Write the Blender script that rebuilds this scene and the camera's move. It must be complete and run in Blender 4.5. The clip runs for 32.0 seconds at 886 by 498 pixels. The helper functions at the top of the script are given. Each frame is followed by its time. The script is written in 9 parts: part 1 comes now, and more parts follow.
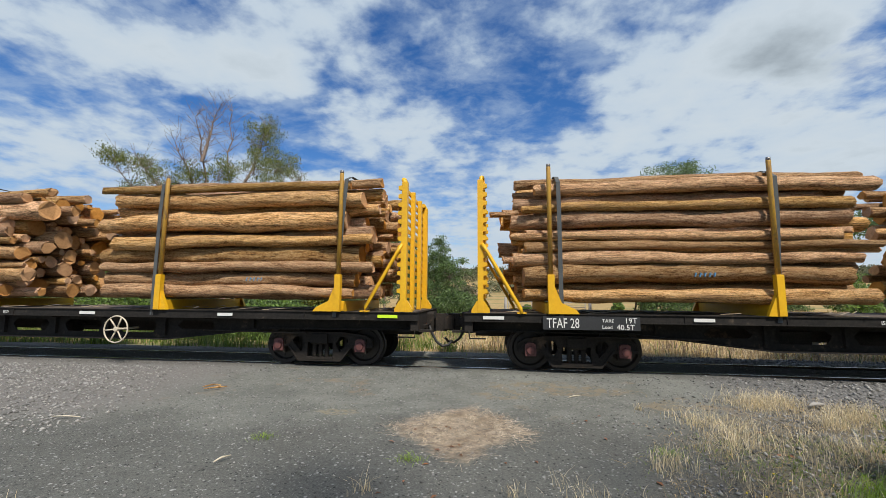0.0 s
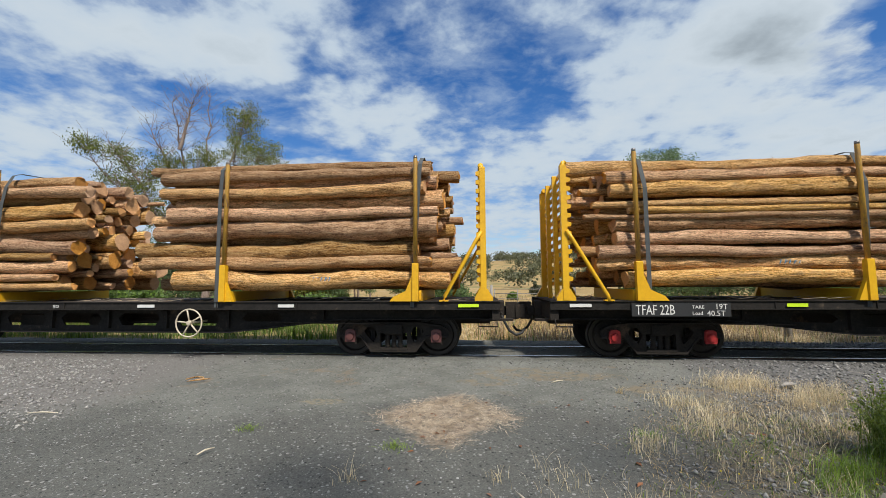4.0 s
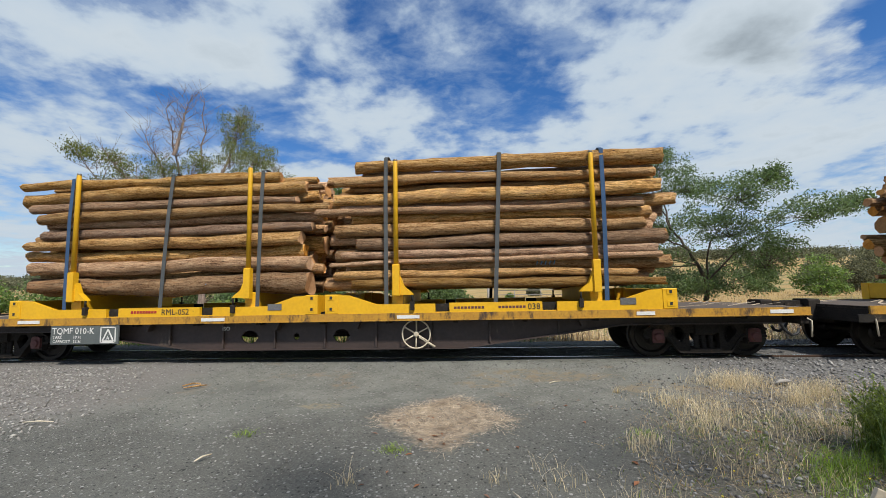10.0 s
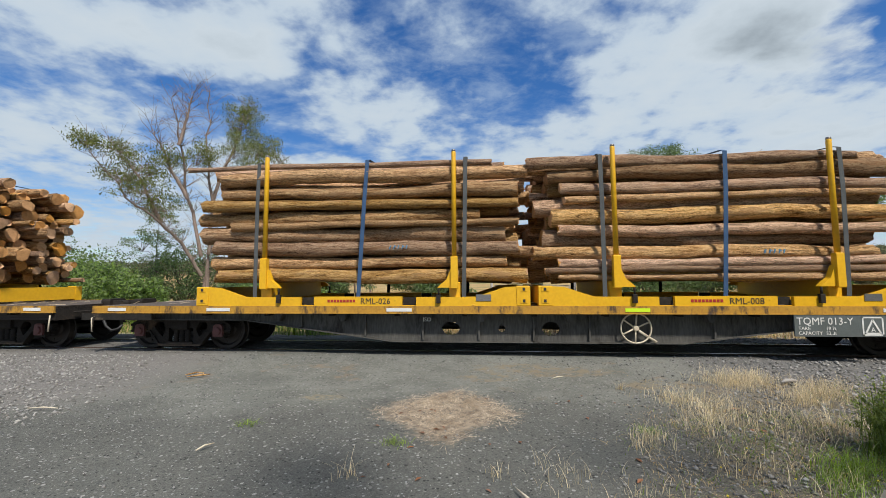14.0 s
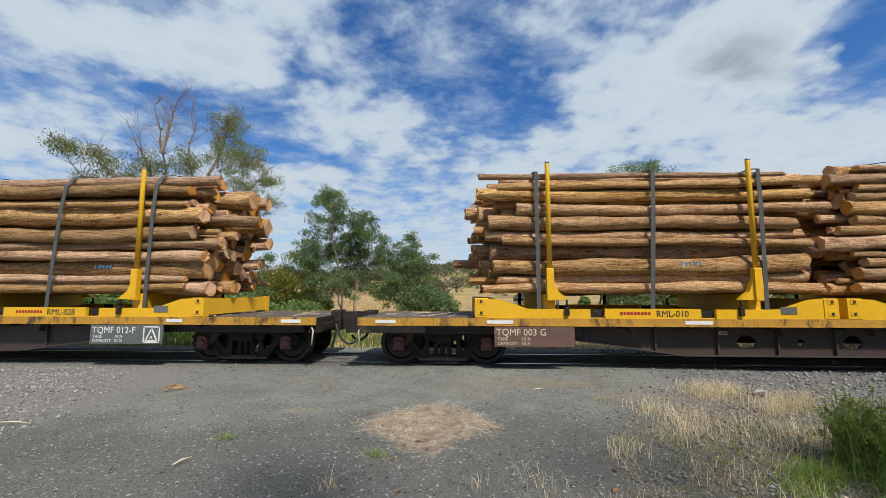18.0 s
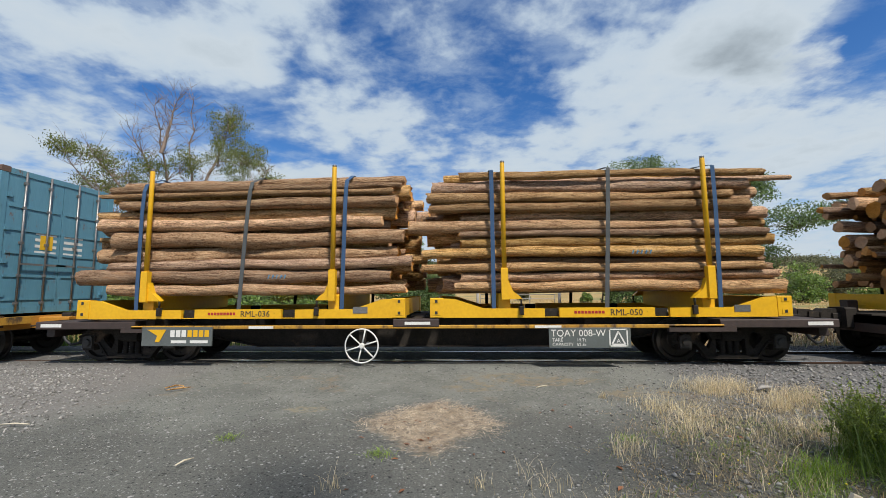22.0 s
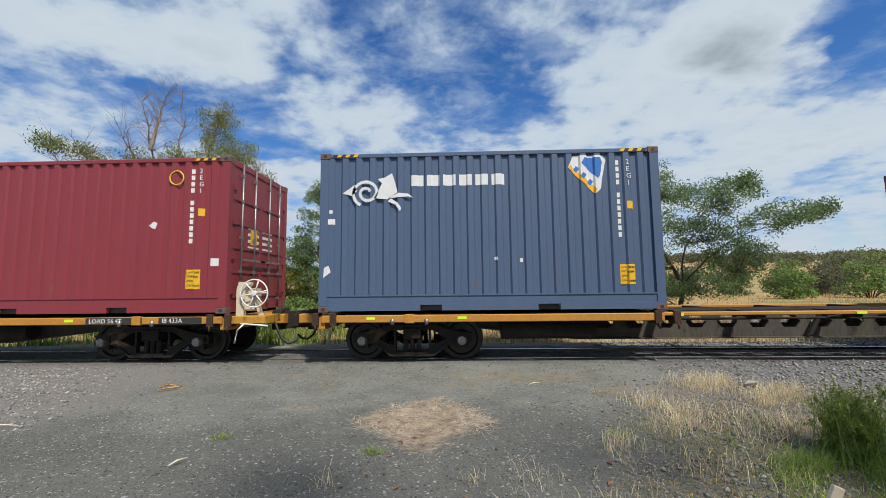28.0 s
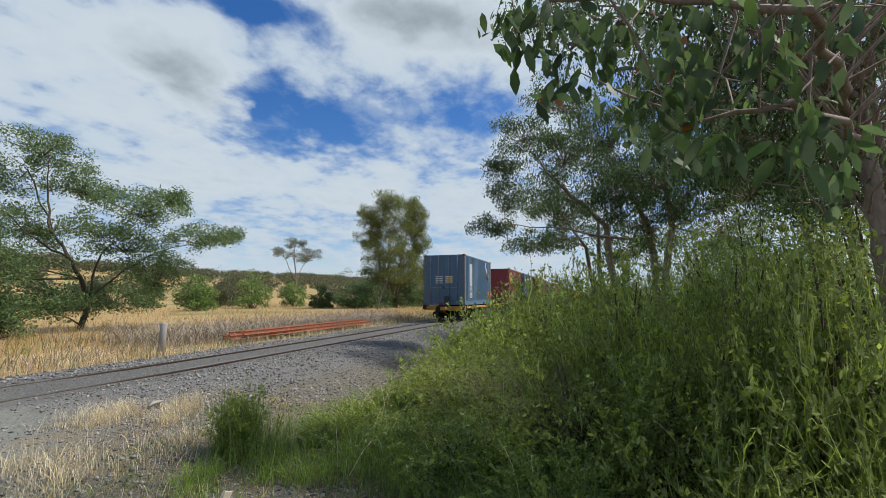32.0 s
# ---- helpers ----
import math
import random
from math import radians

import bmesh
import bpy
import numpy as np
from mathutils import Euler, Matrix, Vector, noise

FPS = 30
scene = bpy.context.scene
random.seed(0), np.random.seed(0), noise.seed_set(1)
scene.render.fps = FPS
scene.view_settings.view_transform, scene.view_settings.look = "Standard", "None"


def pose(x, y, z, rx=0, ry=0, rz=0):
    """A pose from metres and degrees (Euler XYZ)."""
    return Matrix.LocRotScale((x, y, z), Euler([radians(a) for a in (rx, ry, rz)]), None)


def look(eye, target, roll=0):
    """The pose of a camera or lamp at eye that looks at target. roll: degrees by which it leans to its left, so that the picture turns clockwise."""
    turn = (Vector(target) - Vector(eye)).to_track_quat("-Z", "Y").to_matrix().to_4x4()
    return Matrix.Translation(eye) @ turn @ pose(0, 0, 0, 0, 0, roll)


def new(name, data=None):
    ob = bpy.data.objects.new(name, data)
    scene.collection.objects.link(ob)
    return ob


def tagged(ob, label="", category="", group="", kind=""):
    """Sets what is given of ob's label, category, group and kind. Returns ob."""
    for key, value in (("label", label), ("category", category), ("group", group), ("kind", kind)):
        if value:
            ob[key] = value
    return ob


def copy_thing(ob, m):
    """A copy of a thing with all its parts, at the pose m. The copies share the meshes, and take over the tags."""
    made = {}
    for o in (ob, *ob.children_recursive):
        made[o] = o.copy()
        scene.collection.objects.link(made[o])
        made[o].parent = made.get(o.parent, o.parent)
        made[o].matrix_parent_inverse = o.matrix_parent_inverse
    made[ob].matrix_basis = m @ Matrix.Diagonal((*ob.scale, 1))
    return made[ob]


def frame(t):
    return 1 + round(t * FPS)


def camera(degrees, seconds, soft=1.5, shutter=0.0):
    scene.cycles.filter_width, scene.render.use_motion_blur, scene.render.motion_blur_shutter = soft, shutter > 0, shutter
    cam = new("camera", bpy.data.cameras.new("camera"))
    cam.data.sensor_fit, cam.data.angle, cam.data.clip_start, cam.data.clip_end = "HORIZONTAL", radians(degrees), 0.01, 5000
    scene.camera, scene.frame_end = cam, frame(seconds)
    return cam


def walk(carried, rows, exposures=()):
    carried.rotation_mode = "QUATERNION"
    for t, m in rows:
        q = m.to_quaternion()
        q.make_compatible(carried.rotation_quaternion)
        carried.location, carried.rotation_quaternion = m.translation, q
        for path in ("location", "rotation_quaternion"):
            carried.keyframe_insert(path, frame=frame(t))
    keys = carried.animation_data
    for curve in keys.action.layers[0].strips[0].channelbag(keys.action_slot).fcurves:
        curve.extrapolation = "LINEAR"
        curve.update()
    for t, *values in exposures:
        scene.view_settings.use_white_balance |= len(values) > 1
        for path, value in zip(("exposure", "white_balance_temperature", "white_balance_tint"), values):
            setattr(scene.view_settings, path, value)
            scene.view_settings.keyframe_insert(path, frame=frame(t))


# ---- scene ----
PATH = [
    (0.0, -0.023, -8.370, 1.322, 6.88, 6.63, -0.38),
    (0.5, -0.018, -8.362, 1.322, 6.90, 6.38, -0.34),
    (1.0, -0.023, -8.349, 1.314, 6.78, 6.04, -0.36),
    (1.5, -0.023, -8.338, 1.318, 6.67, 5.53, -0.42),
    (2.0, -0.016, -8.331, 1.325, 6.42, 5.08, -0.36),
    (2.5, -0.015, -8.333, 1.325, 6.06, 4.94, -0.21),
    (3.0, -0.005, -8.338, 1.326, 5.72, 4.89, 0.01),
    (3.5, 0.003, -8.351, 1.323, 5.33, 4.95, 0.19),
    (4.0, 0.003, -8.358, 1.330, 4.95, 4.97, 0.35),
    (4.5, 0.007, -8.359, 1.326, 4.79, 5.06, 0.50),
    (6.5, 0.006, -8.356, 1.330, 4.55, 5.09, 0.67),
    (7.0, 0.010, -8.354, 1.334, 4.52, 4.95, 0.68),
    (7.5, 0.015, -8.355, 1.328, 4.49, 4.90, 0.68),
    (8.0, 0.013, -8.348, 1.321, 4.44, 4.91, 0.77),
    (8.5, 0.014, -8.352, 1.326, 4.47, 4.92, 0.85),
    (9.0, 0.017, -8.364, 1.329, 4.54, 4.99, 0.95),
    (9.5, 0.025, -8.373, 1.333, 4.58, 5.15, 1.07),
    (10.0, 0.021, -8.375, 1.334, 4.51, 5.27, 1.18),
    (10.5, 0.019, -8.367, 1.332, 4.36, 5.38, 1.25),
    (11.0, 0.026, -8.377, 1.336, 4.29, 5.40, 1.23),
    (11.5, 0.022, -8.373, 1.338, 4.30, 5.26, 1.08),
    (12.0, 0.018, -8.362, 1.332, 4.53, 5.08, 0.86),
    (12.5, 0.007, -8.351, 1.331, 4.83, 4.76, 0.63),
    (13.0, -0.002, -8.340, 1.326, 5.01, 4.55, 0.41),
    (13.5, 0.005, -8.328, 1.323, 5.08, 4.43, 0.31),
    (14.0, 0.006, -8.336, 1.327, 5.01, 4.42, 0.29),
    (14.5, 0.010, -8.349, 1.327, 4.94, 4.55, 0.27),
    (16.5, 0.010, -8.380, 1.337, 4.17, 5.53, 0.37),
    (17.0, 0.015, -8.389, 1.337, 3.61, 5.74, 0.33),
    (17.5, 0.028, -8.404, 1.343, 3.17, 5.85, 0.10),
    (18.0, 0.031, -8.409, 1.338, 2.91, 6.00, -0.03),
    (18.5, 0.036, -8.410, 1.337, 3.04, 6.13, -0.17),
    (19.0, 0.029, -8.402, 1.348, 3.40, 6.12, -0.11),
    (19.5, 0.024, -8.394, 1.341, 3.81, 6.21, 0.04),
    (20.0, 0.024, -8.390, 1.331, 4.05, 6.36, 0.19),
    (20.5, 0.023, -8.387, 1.330, 4.06, 6.47, 0.25),
    (21.0, 0.021, -8.396, 1.333, 3.86, 6.44, 0.25),
    (21.5, 0.026, -8.385, 1.336, 3.42, 6.13, 0.39),
    (22.0, 0.028, -8.377, 1.341, 3.09, 5.68, 0.45),
    (22.5, 0.026, -8.376, 1.354, 2.75, 5.22, 0.55),
    (23.0, 0.021, -8.384, 1.349, 2.56, 5.19, 0.61),
    (23.5, 0.027, -8.377, 1.345, 2.59, 5.13, 0.62),
    (24.0, 0.018, -8.379, 1.340, 2.54, 5.18, 0.54),
    (24.5, 0.014, -8.382, 1.339, 2.48, 5.23, 0.54),
    (25.0, 0.024, -8.388, 1.341, 2.39, 5.26, 0.53),
    (25.5, 0.025, -8.402, 1.341, 2.20, 5.29, 0.48),
    (27.5, 0.027, -8.408, 1.351, 2.17, 5.29, 0.58),
    (28.0, 0.023, -8.405, 1.355, 2.03, 5.29, 0.64),
    (28.5, 0.024, -8.407, 1.351, 0.99, 5.36, 0.89),
    (29.0, 0.013, -8.395, 1.356, -1.30, 5.28, 0.89),
    (29.5, -0.036, -8.371, 1.357, -6.10, 5.26, 0.96),
    (30.0, -0.038, -8.258, 1.367, -20.23, 6.15, 0.19),
    (30.5, 0.135, -8.165, 1.376, -37.47, 7.57, -0.15),
    (31.0, 0.131, -8.173, 1.407, -52.60, 7.89, -0.12),
    (31.5, 0.097, -8.139, 1.440, -63.34, 7.32, -0.11),
    (32.0, 0.101, -8.115, 1.427, -69.44, 6.63, -0.19),
]
LENS = 95.06
cam = camera(LENS, 32.0, soft=0.8)
walk(cam, [(t, pose(x, y, z, 0, 0, yaw) @ pose(0, 0, 0, 90 + pitch) @ pose(0, 0, 0, 0, 0, -roll))
           for t, x, y, z, yaw, pitch, roll in PATH])

# ---- light ----
SUN_TO = Vector((0.30, -0.50, 0.81)).normalized()
EXPOSURE = 0.0
scene.view_settings.exposure = EXPOSURE


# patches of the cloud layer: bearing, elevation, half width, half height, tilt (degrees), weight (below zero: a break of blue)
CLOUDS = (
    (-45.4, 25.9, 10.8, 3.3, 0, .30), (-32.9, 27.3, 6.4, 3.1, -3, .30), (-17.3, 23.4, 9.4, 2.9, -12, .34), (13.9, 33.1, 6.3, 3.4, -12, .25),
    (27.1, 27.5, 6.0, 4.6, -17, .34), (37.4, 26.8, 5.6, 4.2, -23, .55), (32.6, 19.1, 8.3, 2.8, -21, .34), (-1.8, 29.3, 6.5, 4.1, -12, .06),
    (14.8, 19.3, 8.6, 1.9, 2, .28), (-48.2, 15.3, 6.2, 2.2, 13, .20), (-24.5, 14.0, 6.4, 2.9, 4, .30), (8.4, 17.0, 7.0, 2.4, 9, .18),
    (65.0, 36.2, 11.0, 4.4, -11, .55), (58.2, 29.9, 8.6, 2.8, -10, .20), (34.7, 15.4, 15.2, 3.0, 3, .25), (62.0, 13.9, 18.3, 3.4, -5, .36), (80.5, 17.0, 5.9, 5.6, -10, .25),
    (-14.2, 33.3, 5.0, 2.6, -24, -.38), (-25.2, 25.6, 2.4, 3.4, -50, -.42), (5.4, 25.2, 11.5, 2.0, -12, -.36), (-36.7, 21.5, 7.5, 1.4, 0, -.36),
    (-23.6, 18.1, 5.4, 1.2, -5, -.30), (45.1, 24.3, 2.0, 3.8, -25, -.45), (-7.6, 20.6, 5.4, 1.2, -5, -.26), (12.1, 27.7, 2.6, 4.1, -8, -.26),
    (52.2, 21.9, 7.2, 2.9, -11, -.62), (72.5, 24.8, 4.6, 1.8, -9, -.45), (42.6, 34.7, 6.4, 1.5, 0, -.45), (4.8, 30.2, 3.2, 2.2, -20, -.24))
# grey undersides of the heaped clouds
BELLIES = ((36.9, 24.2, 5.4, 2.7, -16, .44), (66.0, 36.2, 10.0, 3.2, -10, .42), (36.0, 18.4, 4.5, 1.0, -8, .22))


def build_world():
    world = bpy.data.worlds.new("sky")
    scene.world = world
    world.use_nodes = True
    nt = world.node_tree
    nt.nodes.clear()
    n = nt.nodes.new
    link = nt.links.new
    out = n("ShaderNodeOutputWorld")
    sky = n("ShaderNodeTexSky")
    sky.sky_type = "NISHITA"
    sky.sun_disc = False
    sky.sun_elevation = math.asin(SUN_TO.z)
    sky.sun_rotation = math.atan2(SUN_TO.x, SUN_TO.y)
    sky.air_density, sky.dust_density, sky.ozone_density = 1.0, 0.4, 2.0
    back_sky = n("ShaderNodeBackground")
    back_sky.inputs[1].default_value = 0.130
    deep = n("ShaderNodeHueSaturation")
    deep.inputs["Saturation"].default_value, deep.inputs["Value"].default_value = 1.36, 0.98
    deep.inputs["Hue"].default_value = 0.510
    link(sky.outputs[0], deep.inputs["Color"])
    link(deep.outputs[0], back_sky.inputs[0])
    tc = n("ShaderNodeTexCoord")
    sep = n("ShaderNodeSeparateXYZ")
    link(tc.outputs["Generated"], sep.inputs[0])
    X, Y, Z = sep.outputs

    def m(op, a, b=None, c=None):
        k = n("ShaderNodeMath")
        k.operation = op
        for i, v in enumerate((a, b, c)):
            if v is None:
                continue
            if isinstance(v, (int, float)):
                k.inputs[i].default_value = v
            else:
                link(v, k.inputs[i])
        return k.outputs[0]

    def span(v, a, b, c=0.0, d=1.0, soft=True):
        r = n("ShaderNodeMapRange")
        if soft:
            r.interpolation_type = "SMOOTHSTEP"
        for i, q in enumerate((a, b, c, d)):
            r.inputs[i + 1].default_value = q
        link(v, r.inputs[0])
        return r.outputs[0]
    # the cloud sheet lies flat overhead and draws together towards the horizon
    lift = m("ADD", m("MAXIMUM", Z, 0.0), .16)
    comb = n("ShaderNodeCombineXYZ")
    link(m("DIVIDE", X, lift), comb.inputs[0])
    link(m("DIVIDE", Y, lift), comb.inputs[1])

    def cloud_noise(scale, detail, rough, dist, off, stretch=(1, 1, 1), turn=0.0):
        mp = n("ShaderNodeMapping")
        mp.inputs[1].default_value = off
        mp.inputs[2].default_value = (0, 0, turn)
        mp.inputs[3].default_value = stretch
        link(comb.outputs[0], mp.inputs[0])
        t = n("ShaderNodeTexNoise")
        t.inputs["Scale"].default_value = scale
        t.inputs["Detail"].default_value = detail
        t.inputs["Roughness"].default_value = rough
        t.inputs["Distortion"].default_value = dist
        link(mp.outputs[0], t.inputs["Vector"])
        return t.outputs
    big = cloud_noise(2.0, 8, .56, .1, (3.1, 1.7, 0))["Fac"]
    puffs = cloud_noise(7.5, 7, .56, .1, (.4, 5.2, 0))["Fac"]
    wisp = cloud_noise(4.6, 8, .60, .2, (6.2, 1.1, 0), (.9, 1.2, 1), -.5)["Fac"]
    stir = cloud_noise(3.0, 6, .52, 0, (9.1, 4.3, 0))["Color"]
    sc = n("ShaderNodeSeparateColor")
    link(stir, sc.inputs[0])
    az = m("ADD", m("ARCTAN2", X, Y), m("MULTIPLY", m("SUBTRACT", sc.outputs[0], .5), .26))
    el = m("ADD", m("ARCSINE", Z), m("MULTIPLY", m("SUBTRACT", sc.outputs[1], .5), .16))

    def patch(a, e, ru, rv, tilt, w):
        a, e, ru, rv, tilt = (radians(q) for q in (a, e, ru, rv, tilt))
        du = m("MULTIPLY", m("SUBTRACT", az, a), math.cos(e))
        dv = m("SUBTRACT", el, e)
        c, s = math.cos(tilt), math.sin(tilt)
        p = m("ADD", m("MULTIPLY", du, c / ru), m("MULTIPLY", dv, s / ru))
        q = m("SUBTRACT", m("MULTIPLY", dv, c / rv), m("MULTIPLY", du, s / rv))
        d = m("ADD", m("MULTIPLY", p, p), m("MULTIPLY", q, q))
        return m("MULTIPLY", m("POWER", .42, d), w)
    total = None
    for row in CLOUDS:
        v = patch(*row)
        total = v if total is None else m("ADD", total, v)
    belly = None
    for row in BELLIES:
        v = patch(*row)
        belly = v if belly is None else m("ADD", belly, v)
    grain = m("ADD", m("MULTIPLY", m("SUBTRACT", big, .5), 1.35), m("MULTIPLY", m("SUBTRACT", puffs, .5), 1.10))
    dens = m("ADD", m("ADD", grain, total), .10)
    dens = m("ADD", dens, span(Z, .34, .03, 0, .20))
    cover = span(dens, -.20, .38)
    # thin veil between the clouds
    veil = m("MULTIPLY", span(m("ADD", wisp, m("MULTIPLY", total, .30)), .36, .72), .60)
    cover = m("MAXIMUM", cover, veil)
    # sunlit cloud is white, thick bases are grey
    ramp = n("ShaderNodeValToRGB")
    e = ramp.color_ramp.elements
    e[0].position, e[0].color = 0.0, (0.437, 0.560, 0.718, 1)
    e[1].position, e[1].color = 1.0, (0.219, 0.262, 0.302, 1)
    for pos, col in ((.22, (0.558, 0.660, 0.764, 1)), (.42, (0.618, 0.700, 0.770, 1)), (.60, (0.535, 0.615, 0.681, 1)), (.80, (0.372, 0.435, 0.489, 1))):
        k = e.new(pos)
        k.color = col
    thick = span(dens, -.05, .95, 0, .66, False)
    relief = m("MULTIPLY", m("SUBTRACT", puffs, .5), -.34)
    link(m("ADD", m("ADD", thick, relief), m("MULTIPLY", belly, m("ADD", .35, big))), ramp.inputs[0])
    back_cloud = n("ShaderNodeBackground")
    back_cloud.inputs[1].default_value = 0.96
    link(ramp.outputs[0], back_cloud.inputs[0])
    mix = n("ShaderNodeMixShader")
    link(cover, mix.inputs[0])
    link(back_sky.outputs[0], mix.inputs[1])
    link(back_cloud.outputs[0], mix.inputs[2])
    link(mix.outputs[0], out.inputs[0])


build_world()
sun_data = bpy.data.lights.new("sun", "SUN")
sun_data.energy = 5.0
sun_data.angle = radians(4.0)
sun_data.color = (1.0, 0.95, 0.87)
sun = new("sun", sun_data)
sun.matrix_world = look((0, 0, 60), Vector((0, 0, 60)) - SUN_TO)


# ---- materials ----
def material(name, c1, c2=None, rough=0.7, metal=0.0, scale=4.0, fine=60.0, bump=0.3, stretch=(1, 1, 1), contrast=0.5,
             rand=0.0, island=0.0, dirt=None, dirt_amount=0.0, dirt_scale=2.0, dirt_stretch=(1, 1, 1), world=False, bump_dist=0.01, spec=0.5, spot=None, spot_amount=0.0, spot_scale=2.0, spot_stretch=(1, 1, 1)):
    """Principled surface: two colours by coarse and fine noise, optional dirt, optional change from piece to piece."""
    mat = bpy.data.materials.new(name)
    mat.use_nodes = True
    nt = mat.node_tree
    n, link = nt.nodes.new, nt.links.new
    bsdf = nt.nodes["Principled BSDF"]
    tc = n("ShaderNodeTexCoord")
    if world:
        geo = n("ShaderNodeNewGeometry")
        vec = geo.outputs["Position"]
    else:
        vec = tc.outputs["Object"]
    mp = n("ShaderNodeMapping")
    mp.inputs[3].default_value = stretch
    link(vec, mp.inputs[0])
    a = n("ShaderNodeTexNoise")
    a.inputs["Scale"].default_value, a.inputs["Detail"].default_value, a.inputs["Roughness"].default_value = scale, 5, 0.65
    link(mp.outputs[0], a.inputs["Vector"])
    b = n("ShaderNodeTexNoise")
    b.inputs["Scale"].default_value, b.inputs["Detail"].default_value = fine, 3
    link(mp.outputs[0], b.inputs["Vector"])
    add = n("ShaderNodeMath")
    add.operation = "MULTIPLY_ADD"
    link(b.outputs["Fac"], add.inputs[0])
    add.inputs[1].default_value = 0.5
    half = n("ShaderNodeMath")
    half.operation = "MULTIPLY"
    link(a.outputs["Fac"], half.inputs[0])
    half.inputs[1].default_value = 0.5
    link(half.outputs[0], add.inputs[2])
    mr = n("ShaderNodeMapRange")
    mr.inputs[1].default_value, mr.inputs[2].default_value = 0.5 - 0.3 * (1 - contrast) - 0.02, 0.5 + 0.3 * (1 - contrast) + 0.02
    link(add.outputs[0], mr.inputs[0])
    mix = n("ShaderNodeMix")
    mix.data_type = "RGBA"
    mix.inputs["A"].default_value = (*c1, 1)
    mix.inputs["B"].default_value = (*(c2 or [c * 0.7 for c in c1]), 1)
    link(mr.outputs[0], mix.inputs["Factor"])
    col = mix.outputs["Result"]
    if rand or island:
        if island:
            src = n("ShaderNodeNewGeometry").outputs["Random Per Island"]
        else:
            src = n("ShaderNodeObjectInfo").outputs["Random"]
        w = n("ShaderNodeMapRange")
        w.inputs[3].default_value, w.inputs[4].default_value = 1 - (rand or island), 1 + (rand or island)
        link(src, w.inputs[0])
        hsv = n("ShaderNodeHueSaturation")
        link(col, hsv.inputs["Color"])
        link(w.outputs[0], hsv.inputs["Value"])
        h = n("ShaderNodeMath")
        h.operation = "MULTIPLY"
        link(src, h.inputs[0])
        h.inputs[1].default_value = 37.7
        fr = n("ShaderNodeMath")
        fr.operation = "FRACT"
        link(h.outputs[0], fr.inputs[0])
        w2 = n("ShaderNodeMapRange")
        w2.inputs[3].default_value, w2.inputs[4].default_value = 0.75, 1.15
        link(fr.outputs[0], w2.inputs[0])
        link(w2.outputs[0], hsv.inputs["Saturation"])
        col = hsv.outputs["Color"]
    for dirt, dirt_amount, dirt_scale, dirt_stretch in ((dirt, dirt_amount, dirt_scale, dirt_stretch), (spot, spot_amount, spot_scale, spot_stretch)):
        if not dirt:
            continue
        mp2 = n("ShaderNodeMapping")
        mp2.inputs[3].default_value = dirt_stretch
        link(vec, mp2.inputs[0])
        d = n("ShaderNodeTexNoise")
        d.inputs["Scale"].default_value, d.inputs["Detail"].default_value, d.inputs["Roughness"].default_value = dirt_scale, 7, 0.7
        link(mp2.outputs[0], d.inputs["Vector"])
        r = n("ShaderNodeMapRange")
        r.interpolation_type = "SMOOTHSTEP"
        r.inputs[1].default_value, r.inputs[2].default_value = 0.72 - 0.4 * dirt_amount, 0.80 - 0.25 * dirt_amount
        link(d.outputs["Fac"], r.inputs[0])
        mx = n("ShaderNodeMix")
        mx.data_type = "RGBA"
        link(r.outputs[0], mx.inputs["Factor"])
        link(col, mx.inputs["A"])
        mx.inputs["B"].default_value = (*dirt, 1)
        col = mx.outputs["Result"]
    link(col, bsdf.inputs["Base Color"])
    bsdf.inputs["Roughness"].default_value = rough
    bsdf.inputs["Specular IOR Level"].default_value = spec
    bsdf.inputs["Metallic"].default_value = metal
    if bump:
        bp = n("ShaderNodeBump")
        bp.inputs["Strength"].default_value = bump
        bp.inputs["Distance"].default_value = bump_dist
        link(add.outputs[0], bp.inputs["Height"])
        link(bp.outputs[0], bsdf.inputs["Normal"])
    return mat


def leaf_material(name, c1, c2, rough=0.55, trans=0.25):
    mat = material(name, c1, c2, rough=rough, scale=1.3, fine=9, bump=0, island=0.45, world=True, spec=0.12)
    nt = mat.node_tree
    bsdf = nt.nodes["Principled BSDF"]
    out = nt.nodes["Material Output"]
    tr = nt.nodes.new("ShaderNodeBsdfTranslucent")
    nt.links.new(bsdf.inputs["Base Color"].links[0].from_socket, tr.inputs["Color"])
    mx = nt.nodes.new("ShaderNodeMixShader")
    mx.inputs[0].default_value = trans
    nt.links.new(bsdf.outputs[0], mx.inputs[1])
    nt.links.new(tr.outputs[0], mx.inputs[2])
    nt.links.new(mx.outputs[0], out.inputs["Surface"])
    return mat


